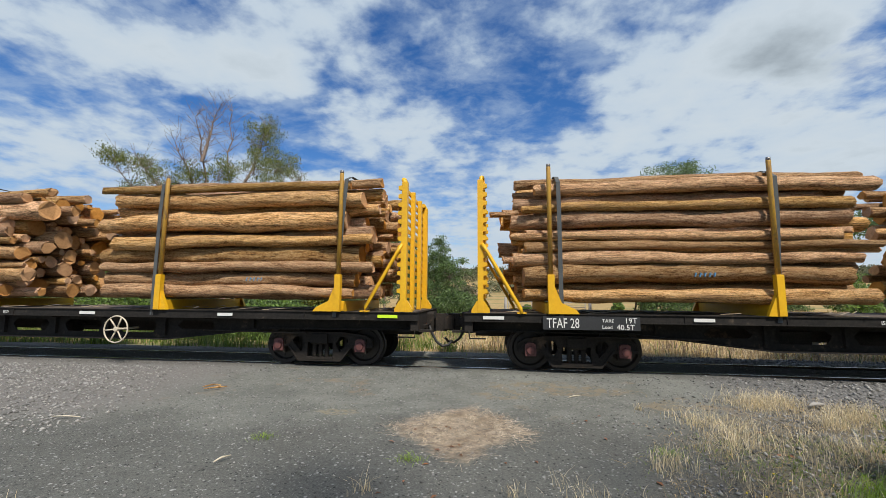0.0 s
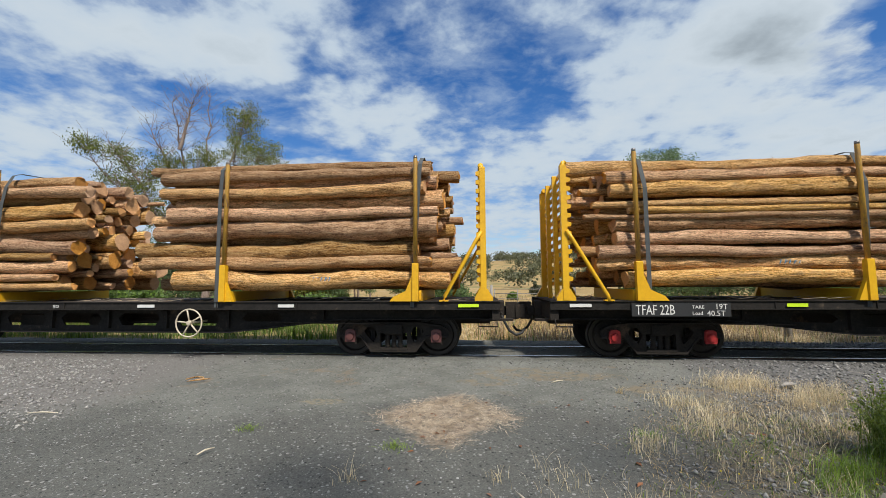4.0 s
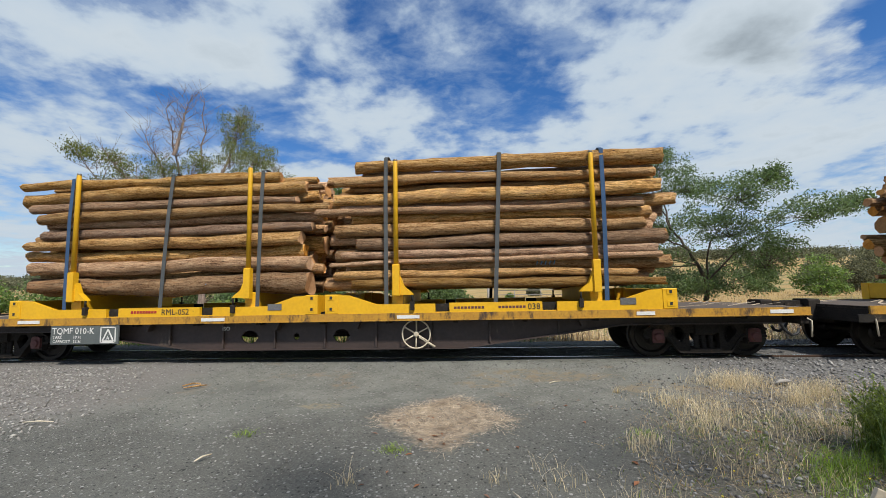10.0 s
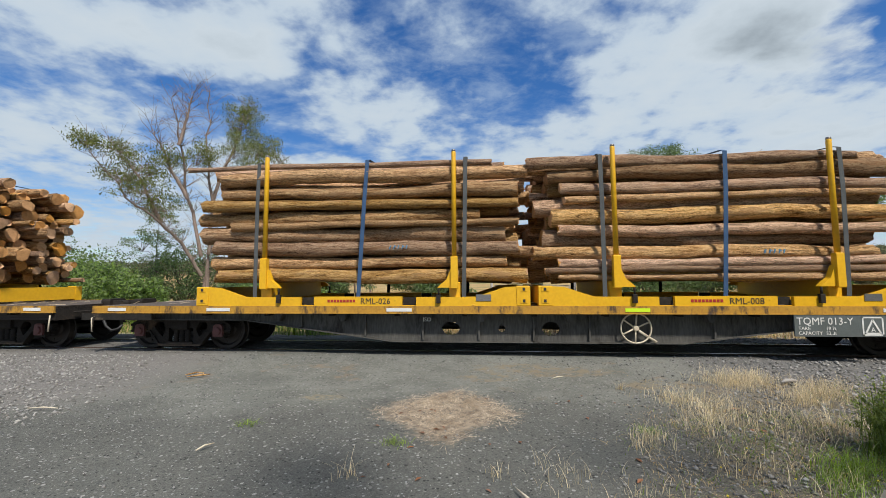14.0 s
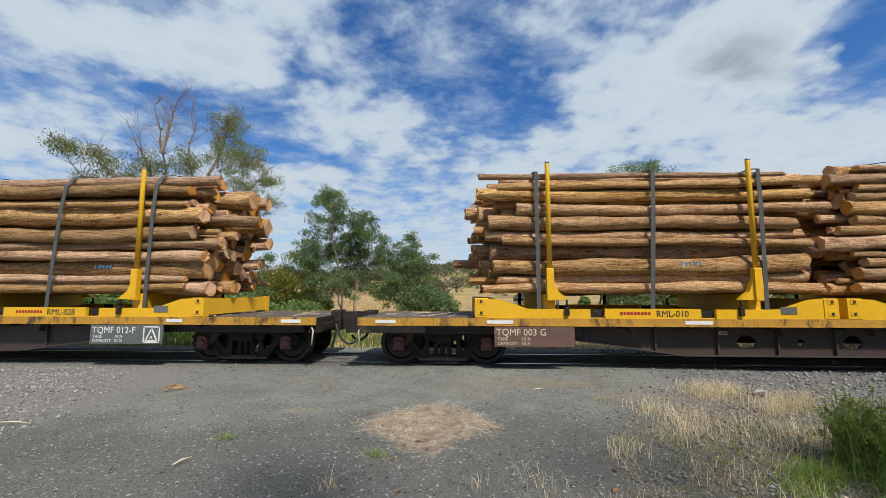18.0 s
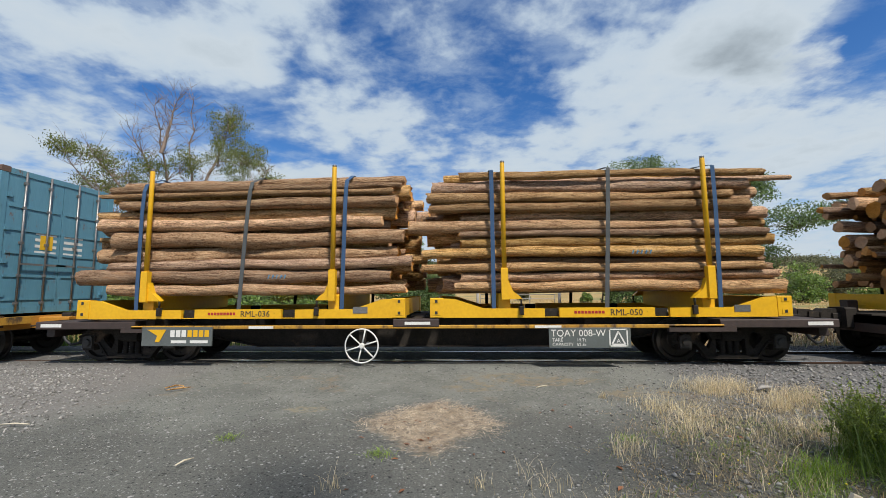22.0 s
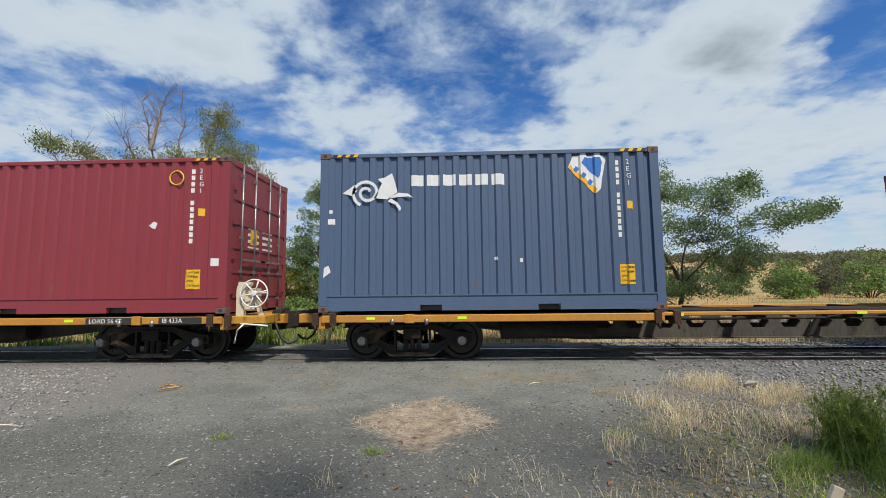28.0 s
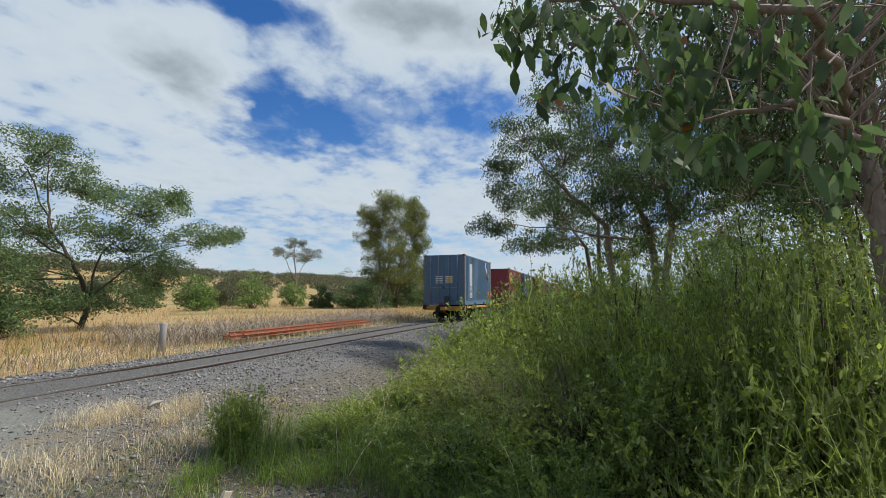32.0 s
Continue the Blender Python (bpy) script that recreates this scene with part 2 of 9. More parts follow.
def bark_material(name, sat, val):
    """Debarked log: long fibres, pale and orange patches, strips of dark bark; tone changes from log to log."""
    mat = bpy.data.materials.new(name)
    mat.use_nodes = True
    nt = mat.node_tree
    n, link = nt.nodes.new, nt.links.new
    bsdf = nt.nodes["Principled BSDF"]
    bsdf.inputs["Roughness"].default_value = 0.85
    tc, info = n("ShaderNodeTexCoord"), n("ShaderNodeObjectInfo")
    shift = n("ShaderNodeVectorMath")
    shift.operation = "ADD"
    link(tc.outputs["Object"], shift.inputs[0])
    cb = n("ShaderNodeCombineXYZ")
    mul = n("ShaderNodeMath")
    mul.operation = "MULTIPLY"
    mul.inputs[1].default_value = 40.0
    link(info.outputs["Random"], mul.inputs[0])
    link(mul.outputs[0], cb.inputs[0])
    link(cb.outputs[0], shift.inputs[1])

    def tex(stretch, scale, detail=5, rough=.65):
        mp = n("ShaderNodeMapping")
        mp.inputs[3].default_value = stretch
        link(shift.outputs[0], mp.inputs[0])
        t = n("ShaderNodeTexNoise")
        t.inputs["Scale"].default_value, t.inputs["Detail"].default_value, t.inputs["Roughness"].default_value = scale, detail, rough
        link(mp.outputs[0], t.inputs["Vector"])
        return t.outputs["Fac"]
    fibre, patch, grain, strips = tex((12, 3.4, 3.4), 2.0), tex((5, .7, .7), 1.6, 3), tex((70, 11, 11), 1.5, 5, .78), tex((6.0, 2.2, 2.2), 1.5, 6, .78)
    nick = tex((130, 6, 6), 1.4, 3, .7)

    def m(op, a, b):
        k = n("ShaderNodeMath")
        k.operation = op
        for i, v in enumerate((a, b)):
            if isinstance(v, (int, float)):
                k.inputs[i].default_value = v
            else:
                link(v, k.inputs[i])
        return k.outputs[0]

    def span(v, a, b, smooth=False):
        k = n("ShaderNodeMapRange")
        if smooth:
            k.interpolation_type = "SMOOTHSTEP"
        k.inputs[1].default_value, k.inputs[2].default_value = a, b
        link(v, k.inputs[0])
        return k.outputs[0]
    f = m("ADD", m("MULTIPLY", fibre, .50), m("MULTIPLY", grain, .80))
    f = m("ADD", f, m("MULTIPLY", patch, .35))
    f = m("ADD", f, m("MULTIPLY", nick, .30))
    tone = span(f, .80, 1.07)
    ramp = n("ShaderNodeValToRGB")
    e = ramp.color_ramp.elements
    e[0].position, e[0].color = 0.0, (.085, .042, .018, 1)
    e[1].position, e[1].color = 1.0, (.78, .55, .31, 1)
    for p, c in ((.22, (.25, .135, .060, 1)), (.46, (.45, .265, .125, 1)), (.70, (.60, .38, .195, 1))):
        k = e.new(p)
        k.color = c
    link(tone, ramp.inputs[0])
    fr = n("ShaderNodeMath")
    fr.operation = "FRACT"
    link(m("MULTIPLY", info.outputs["Random"], 53.3), fr.inputs[0])
    hsv = n("ShaderNodeHueSaturation")
    link(ramp.outputs[0], hsv.inputs["Color"])
    for sock, a, b, src in (("Saturation", *sat, fr.outputs[0]), ("Value", *val, info.outputs["Random"]), ("Hue", .486, .503, fr.outputs[0])):
        r = n("ShaderNodeMapRange")
        r.inputs[3].default_value, r.inputs[4].default_value = a, b
        link(src, r.inputs[0])
        link(r.outputs[0], hsv.inputs[sock])
    flake = span(strips, .57, .63, True)
    mx = n("ShaderNodeMix")
    mx.data_type = "RGBA"
    link(m("MULTIPLY", flake, .70), mx.inputs["Factor"])
    link(hsv.outputs["Color"], mx.inputs["A"])
    mx.inputs["B"].default_value = (.13, .072, .036, 1)
    # drying cracks along the grain
    crack = tex((9, 13, 13), 1.3, 4, .65)
    cut = m("MULTIPLY", span(crack, .575, .61, True), span(tex((1.2, 3, 3), 1.4, 2), .46, .58, True))
    dark = n("ShaderNodeMix")
    dark.data_type = "RGBA"
    link(m("MULTIPLY", cut, .85), dark.inputs["Factor"])
    link(mx.outputs["Result"], dark.inputs["A"])
    dark.inputs["B"].default_value = (.045, .024, .012, 1)
    mx = dark
    # reddish inner bark left in long patches
    red = n("ShaderNodeMix")
    red.data_type = "RGBA"
    link(m("MULTIPLY", span(patch, .54, .66, True), .55), red.inputs["Factor"])
    link(mx.outputs["Result"], red.inputs["A"])
    red.inputs["B"].default_value = (.36, .175, .078, 1)
    link(red.outputs["Result"], bsdf.inputs["Base Color"])
    bp = n("ShaderNodeBump")
    bp.inputs["Strength"].default_value, bp.inputs["Distance"].default_value = 1.0, .04
    link(m("SUBTRACT", m("ADD", f, m("MULTIPLY", flake, .25)), m("MULTIPLY", cut, .5)), bp.inputs["Height"])
    link(bp.outputs[0], bsdf.inputs["Normal"])
    bsdf.inputs["Specular IOR Level"].default_value = .2
    return mat


M = {}
M["bark"] = bark_material("fresh_log_bark", (.92, 1.24), (.66, 1.48))
M["old_bark"] = bark_material("weathered_log_bark", (.82, 1.26), (.50, 1.24))
M["pale_bark"] = bark_material("pale_log_bark", (.82, 1.20), (.58, 1.34))
M["log_end"] = material("sawn_log_end", (0.64, 0.345, 0.13), (0.36, 0.165, 0.058), rough=0.85, scale=2, fine=14, rand=0.25, bump=0.2, spec=0.2)
M["black"] = material("wagon_black_paint", (0.011, 0.0102, 0.0092), (0.030, 0.026, 0.022), rough=0.75, scale=3, fine=25, dirt=(0.095, 0.072, 0.050), dirt_amount=0.34, dirt_scale=3, spec=0.2)
M["grime"] = material("grimy_steel", (0.013, 0.0116, 0.0102), (0.038, 0.031, 0.025), rough=0.8, scale=5, fine=40, dirt=(0.095, 0.064, 0.042), dirt_amount=0.33, spec=0.2)
M["tread"] = material("worn_wheel_steel", (0.050, 0.043, 0.038), (0.025, 0.022, 0.020), rough=0.45, metal=0.6, scale=4)
M["brown_girder"] = material("brown_girder_paint", (0.062, 0.040, 0.034), (0.036, 0.026, 0.022), rough=0.6, scale=1.5, fine=20, dirt=(0.13, 0.10, 0.075), dirt_amount=0.3, dirt_scale=1.5, dirt_stretch=(2, 1, 0.6))
M["grey_girder"] = material("grey_girder_paint", (0.105, 0.100, 0.088), (0.050, 0.047, 0.042), rough=0.7, scale=1.2, fine=14, stretch=(2.5, 1, 0.5), contrast=0.65, dirt=(0.020, 0.017, 0.014), dirt_amount=0.48, dirt_scale=1.6, dirt_stretch=(1.6, 1, 0.5), spec=0.3)
M["olive_girder"] = material("olive_brown_girder_paint", (0.088, 0.078, 0.060), (0.048, 0.043, 0.035), rough=0.7, scale=1.2, fine=14, stretch=(2.5, 1, 0.5), contrast=0.6, dirt=(0.022, 0.019, 0.016), dirt_amount=0.42, dirt_scale=1.6, dirt_stretch=(1.6, 1, 0.5), spec=0.3)
M["yellow"] = material("yellow_paint", (0.78, 0.44, 0.012), (0.66, 0.35, 0.010), rough=0.45, scale=2, fine=18, bump=0.1, dirt=(0.20, 0.10, 0.03), dirt_amount=0.12, dirt_scale=5)
M["yellow_worn"] = material("worn_yellow_sill", (0.52, 0.285, 0.035), (0.36, 0.18, 0.030), rough=0.65, scale=2.5, fine=25, dirt=(0.075, 0.048, 0.030), dirt_amount=0.56, dirt_scale=4, dirt_stretch=(1, 1, 0.4), spec=0.3)
M["stanchion"] = material("rubbed_stanchion", (0.62, 0.35, 0.03), (0.30, 0.16, 0.05), rough=0.5, scale=3, fine=30, stretch=(3, 3, 0.6), dirt=(0.14, 0.085, 0.05), dirt_amount=0.42, dirt_scale=6, dirt_stretch=(2, 2, 0.5))
M["orange_sill"] = material("orange_sill_paint", (0.52, 0.24, 0.03), (0.36, 0.16, 0.025), rough=0.55, scale=2, fine=25, dirt=(0.08, 0.05, 0.03), dirt_amount=0.25, dirt_scale=4)
M["steel"] = material("bare_steel", (0.32, 0.31, 0.30), (0.20, 0.18, 0.17), rough=0.4, metal=0.7)
M["white"] = material("white_paint", (0.76, 0.75, 0.71), (0.62, 0.60, 0.55), rough=0.55, bump=0.05, dirt=(0.30, 0.24, 0.17), dirt_amount=0.12, dirt_scale=6)
M["cream"] = material("cream_paint", (0.66, 0.58, 0.44), (0.50, 0.42, 0.30), rough=0.55, bump=0.05, dirt=(0.2, 0.13, 0.08), dirt_amount=0.2, dirt_scale=8)
M["lime"] = material("reflector_lime", (0.62, 0.85, 0.03), (0.55, 0.78, 0.03), rough=0.3, bump=0)
M["cap_red"] = material("bearing_cap_red", (0.42, 0.022, 0.022), (0.26, 0.02, 0.02), rough=0.5, scale=8)
M["cap_dull"] = material("bearing_cap_dull_red", (0.15, 0.045, 0.04), (0.08, 0.035, 0.03), rough=0.6, scale=8)
M["cap_steel"] = material("bearing_cap_steel", (0.36, 0.35, 0.34), (0.16, 0.15, 0.14), rough=0.35, metal=0.6, scale=8)
M["cap_dark"] = material("bearing_cap_dark", (0.05, 0.045, 0.04), (0.03, 0.027, 0.025), rough=0.6)
M["sign_black"] = material("sign_black", (0.02, 0.021, 0.023), (0.035, 0.035, 0.035), rough=0.5, bump=0.05, dirt=(0.16, 0.14, 0.11), dirt_amount=0.2)
M["sign_grey"] = material("sign_grey", (0.12, 0.135, 0.13), (0.085, 0.095, 0.09), rough=0.5, bump=0.05, dirt=(0.2, 0.18, 0.14), dirt_amount=0.15)
M["sign_rust"] = material("sign_rusted", (0.16, 0.085, 0.06), (0.09, 0.05, 0.04), rough=0.7, dirt=(0.24, 0.18, 0.14), dirt_amount=0.3)
M["strap_grey"] = material("grey_webbing", (0.105, 0.112, 0.112), (0.065, 0.07, 0.072), rough=0.9, fine=90, spec=0.2)
M["strap_blue"] = material("blue_webbing", (0.055, 0.105, 0.195), (0.035, 0.070, 0.135), rough=0.9, fine=90, spec=0.2)
M["crayon"] = material("blue_marker", (0.10, 0.28, 0.48), (0.15, 0.33, 0.5), rough=0.8, bump=0)
M["deck"] = material("timber_deck", (0.11, 0.085, 0.065), (0.055, 0.042, 0.034), rough=0.85, scale=3, fine=20, stretch=(1, 6, 1), dirt=(0.30, 0.18, 0.09), dirt_amount=0.3, dirt_scale=7)
M["rubber"] = material("rubber_hose", (0.015, 0.015, 0.015), (0.03, 0.03, 0.03), rough=0.6)
M["rust"] = material("rusty_steel", (0.075, 0.042, 0.026), (0.035, 0.023, 0.017), rough=0.85, scale=6, fine=50, spec=0.2)
M["rail_top"] = material("rail_running_top", (0.55, 0.54, 0.53), (0.40, 0.38, 0.36), rough=0.22, metal=0.9, bump=0.05)
M["red_rail"] = material("red_rusted_rail", (0.36, 0.115, 0.05), (0.24, 0.08, 0.04), rough=0.8, scale=5, fine=40)
M["stone"] = material("ballast_stone", (0.285, 0.275, 0.255), (0.130, 0.124, 0.117), rough=0.95, scale=8, fine=60, island=0.6, world=True, spec=0.2)
M["pale_stone"] = material("pale_crushed_stone", (0.34, 0.325, 0.295), (0.19, 0.18, 0.165), rough=0.95, scale=8, fine=60, island=0.5, world=True, spec=0.2)
M["sleeper"] = material("timber_sleeper", (0.12, 0.095, 0.075), (0.07, 0.055, 0.045), rough=0.9, stretch=(6, 1, 1))
M["concrete"] = material("weathered_post", (0.36, 0.34, 0.31), (0.24, 0.22, 0.20), rough=0.9, stretch=(3, 3, 1))
M["dry_grass"] = leaf_material("dry_grass", (0.60, 0.44, 0.21), (0.42, 0.29, 0.13), 0.8, 0.3)
M["pale_grass"] = leaf_material("pale_straw", (0.78, 0.67, 0.45), (0.56, 0.45, 0.27), 0.8, 0.35)
M["straw"] = leaf_material("straw_litter", (0.74, 0.61, 0.44), (0.24, 0.175, 0.12), 0.9, 0.1)
M["fresh_grass"] = leaf_material("fresh_grass", (0.30, 0.42, 0.070), (0.18, 0.27, 0.045), 0.6, 0.45)
M["green_grass"] = leaf_material("green_grass", (0.20, 0.28, 0.055), (0.12, 0.185, 0.038), 0.6, 0.4)
M["broom"] = leaf_material("broom_stems", (0.285, 0.350, 0.080), (0.135, 0.175, 0.045), 0.55, 0.4)
M["broom_light"] = leaf_material("broom_tips", (0.40, 0.48, 0.105), (0.22, 0.28, 0.060), 0.55, 0.45)
M["brushwood"] = leaf_material("grey_brushwood", (0.42, 0.36, 0.29), (0.24, 0.20, 0.155), 0.9, 0.05)
M["scrub_grey"] = leaf_material("dry_twigs", (0.34, 0.255, 0.185), (0.19, 0.14, 0.10), 0.9, 0.05)
M["wattle"] = leaf_material("wattle_leaves", (0.190, 0.270, 0.100), (0.115, 0.175, 0.070), 0.55, 0.5)
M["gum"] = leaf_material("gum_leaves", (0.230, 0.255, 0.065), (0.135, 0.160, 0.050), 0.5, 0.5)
# darker copy of the gum leaves: the shade of the near crowns is in its colour
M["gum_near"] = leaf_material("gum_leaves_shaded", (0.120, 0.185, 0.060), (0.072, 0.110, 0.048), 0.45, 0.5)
M["gum_brown"] = leaf_material("dead_gum_leaves", (0.30, 0.13, 0.06), (0.20, 0.09, 0.05), 0.7, 0.2)
M["bush"] = leaf_material("bush_leaves", (0.245, 0.345, 0.095), (0.140, 0.215, 0.060), 0.55, 0.5)
M["thicket_leaf"] = leaf_material("small_thicket_leaves", (0.33, 0.42, 0.10), (0.17, 0.22, 0.058), 0.55, 0.5)
M["cypress"] = leaf_material("yellow_green_leaves", (0.27, 0.25, 0.035), (0.15, 0.16, 0.028), 0.6, 0.35)
M["far_leaf"] = leaf_material("far_tree_leaves", (0.185, 0.185, 0.100), (0.115, 0.124, 0.072), 0.7, 0.3)
M["gum_bark"] = material("gum_bark", (0.34, 0.26, 0.21), (0.15, 0.108, 0.085), rough=0.9, scale=3, fine=25, stretch=(2, 2, 0.5), bump=0.6, world=True, spec=0.2)
M["dark_bark"] = material("dark_bark", (0.10, 0.075, 0.055), (0.055, 0.042, 0.034), rough=0.9, scale=4, fine=25, stretch=(2, 2, 0.6), bump=0.6, world=True)
M["flower"] = material("yellow_flower", (0.75, 0.60, 0.02), (0.65, 0.48, 0.02), rough=0.6, bump=0)


# ---- mesh helpers ----
def box(bm, x0, x1, y0, y1, z0, z1, mi=0):
    v = [bm.verts.new(p) for p in ((x0, y0, z0), (x1, y0, z0), (x1, y1, z0), (x0, y1, z0), (x0, y0, z1), (x1, y0, z1), (x1, y1, z1), (x0, y1, z1))]
    for f in ((0, 3, 2, 1), (4, 5, 6, 7), (0, 1, 5, 4), (1, 2, 6, 5), (2, 3, 7, 6), (3, 0, 4, 7)):
        bm.faces.new([v[i] for i in f]).material_index = mi


def bbox(bm, x0, x1, y0, y1, z0, z1, r=0.012, mi=0):
    """A box with its long edges chamfered by r, as folded or rolled steel has."""
    pts = [(y0 + r, z0), (y1 - r, z0), (y1, z0 + r), (y1, z1 - r), (y1 - r, z1), (y0 + r, z1), (y0, z1 - r), (y0, z0 + r)]
    prism_x(bm, pts, x0, x1, mi)


def prism_x(bm, pts, x0, x1, mi=0):
    a = [bm.verts.new((x0, y, z)) for y, z in pts]
    b = [bm.verts.new((x1, y, z)) for y, z in pts]
    k = len(pts)
    for i in range(k):
        bm.faces.new((a[i], a[(i + 1) % k], b[(i + 1) % k], b[i])).material_index = mi
    bm.faces.new(a[::-1]).material_index = mi
    bm.faces.new(b).material_index = mi


def prism_y(bm, pts, y0, y1, mi=0):
    a = [bm.verts.new((x, y0, z)) for x, z in pts]
    b = [bm.verts.new((x, y1, z)) for x, z in pts]
    k = len(pts)
    for i in range(k):
        bm.faces.new((a[i], a[(i + 1) % k], b[(i + 1) % k], b[i])).material_index = mi
    bm.faces.new(a[::-1]).material_index = mi
    bm.faces.new(b).material_index = mi


def tube(bm, path, radii, n=8, mi=0, cap=True):
    """A round bar through the points of path, with a radius for each."""
    rings = []
    for i, p in enumerate(path):
        p = Vector(p)
        d = (Vector(path[min(i + 1, len(path) - 1)]) - Vector(path[max(i - 1, 0)])).normalized()
        a = d.cross(Vector((0, 0, 1)) if abs(d.z) < 0.9 else Vector((1, 0, 0))).normalized()
        b = d.cross(a)
        r = radii[i] if isinstance(radii, (list, tuple)) else radii
        rings.append([bm.verts.new(p + (a * math.cos(6.2832 * k / n) + b * math.sin(6.2832 * k / n)) * r) for k in range(n)])
    for r0, r1 in zip(rings, rings[1:]):
        for k in range(n):
            f = bm.faces.new((r0[k], r0[(k + 1) % n], r1[(k + 1) % n], r1[k]))
            f.material_index, f.smooth = mi, True
    if cap:
        bm.faces.new(rings[0][::-1]).material_index = mi
        bm.faces.new(rings[-1]).material_index = mi


def ring(bm, c, r, thick, n=24, axis="y"):
    """A torus round the y axis."""
    c = Vector(c)
    rows = []
    for i in range(n):
        a = 6.2832 * i / n
        out = Vector((math.cos(a), 0, math.sin(a)))
        rows.append([bm.verts.new(c + out * (r + thick * math.cos(6.2832 * k / 6)) + Vector((0, thick * math.sin(6.2832 * k / 6), 0))) for k in range(6)])
    for i in range(n):
        p, q = rows[i], rows[(i + 1) % n]
        for k in range(6):
            bm.faces.new((p[k], q[k], q[(k + 1) % 6], p[(k + 1) % 6])).smooth = True


def lathe_y(bm, profile, n=24, mi=0):
    """Turns (y, r) pairs round the y axis."""
    rings = []
    for y, r in profile:
        rings.append([bm.verts.new((r * math.cos(6.2832 * k / n), y, r * math.sin(6.2832 * k / n))) for k in range(n)])
    for r0, r1 in zip(rings, rings[1:]):
        for k in range(n):
            bm.faces.new((r0[k], r1[k], r1[(k + 1) % n], r0[(k + 1) % n])).material_index = mi
    bm.faces.new(rings[0]).material_index = mi
    bm.faces.new(rings[-1][::-1]).material_index = mi


def plate(bm, top, bottom, holes, y0, y1):
    """A web between the lines top and bottom (lists of x, z), with holes (lists of x, z_low, z_high)."""
    def at(line, x):
        for (xa, *a), (xb, *b) in zip(line, line[1:]):
            if xa - 1e-6 <= x <= xb + 1e-6:
                k = (x - xa) / (xb - xa) if xb > xa else 0
                return [p + (q - p) * k for p, q in zip(a, b)]
        return None
    xs = sorted({round(p[0], 4) for p in top} | {round(p[0], 4) for p in bottom} | {round(p[0], 4) for h in holes for p in h})
    lo, hi = max(top[0][0], bottom[0][0]), min(top[-1][0], bottom[-1][0])
    xs = [x for x in xs if lo - 1e-6 <= x <= hi + 1e-6]
    for xa, xb in zip(xs, xs[1:]):
        if xb - xa < 1e-4:
            continue
        ta, tb, ba, bb = at(top, xa)[0], at(top, xb)[0], at(bottom, xa)[0], at(bottom, xb)[0]
        cuts = []
        for h in holes:
            if h[0][0] <= xa + 1e-5 and xb <= h[-1][0] + 1e-5:
                cuts.append((at(h, xa), at(h, xb)))
        cuts.sort(key=lambda c: c[0][0] + c[1][0])
        la, lb = ba, bb
        for (a0, a1), (b0, b1) in cuts:
            if a0 - la > 1e-4 or b0 - lb > 1e-4:
                prism_y(bm, [(xa, la), (xb, lb), (xb, b0), (xa, a0)], y0, y1)
            la, lb = a1, b1
        prism_y(bm, [(xa, la), (xb, lb), (xb, tb), (xa, ta)], y0, y1)


def mesh_of(bm, name, mats):
    bmesh.ops.recalc_face_normals(bm, faces=bm.faces)
    me = bpy.data.meshes.new(name)
    bm.to_mesh(me)
    bm.free()
    for m in (mats if isinstance(mats, (list, tuple)) else [mats]):
        me.materials.append(m)
    return me


def part(name, data, mats=None, parent=None, label="", at=None):
    """Links a bmesh or a mesh as one object under a thing or a part."""
    me = mesh_of(data, name, mats) if isinstance(data, bmesh.types.BMesh) else data
    ob = new(name, me)
    if parent:
        ob.parent = parent
    if at is not None:
        ob.matrix_basis = at
    if label:
        tagged(ob, label)
    return ob


def pieces(name, bm, mat, parent):
    """Links every separate solid of a bmesh as a part of its own."""
    bm.faces.index_update()
    left = set(bm.faces)
    while left:
        island, queue = [], [min(left, key=lambda q: q.index)]
        left.discard(queue[0])
        while queue:
            f = queue.pop()
            island.append(f)
            for e in f.edges:
                for g in e.link_faces:
                    if g in left:
                        left.discard(g)
                        queue.append(g)
        out, seen = bmesh.new(), {}
        for f in sorted(island, key=lambda q: q.index):
            for v in f.verts:
                if v not in seen:
                    seen[v] = out.verts.new(v.co)
            out.faces.new([seen[v] for v in f.verts]).smooth = f.smooth
        part(name, out, mat, parent)
    bm.free()


def thing(name, label, category, group="", at=None, kind=""):
    ob = new(name)
    ob.empty_display_size = 0.3
    tagged(ob, label, category, group, kind)
    if at is not None:
        ob.matrix_basis = at
    return ob


def raw_mesh(name, verts, faces, mat, smooth=False):
    me = bpy.data.meshes.new(name)
    verts = np.asarray(verts, dtype=np.float32)
    faces = np.asarray(faces, dtype=np.int32)
    me.vertices.add(len(verts))
    me.vertices.foreach_set("co", verts.ravel())
    k = faces.shape[1]
    me.loops.add(faces.size)
    me.loops.foreach_set("vertex_index", faces.ravel())
    me.polygons.add(len(faces))
    me.polygons.foreach_set("loop_start", np.arange(0, faces.size, k, dtype=np.int32))
    if smooth:
        me.polygons.foreach_set("use_smooth", np.ones(len(faces), dtype=bool))
    me.update(calc_edges=True)
    me.materials.append(mat)
    return me


TEXTS = {}


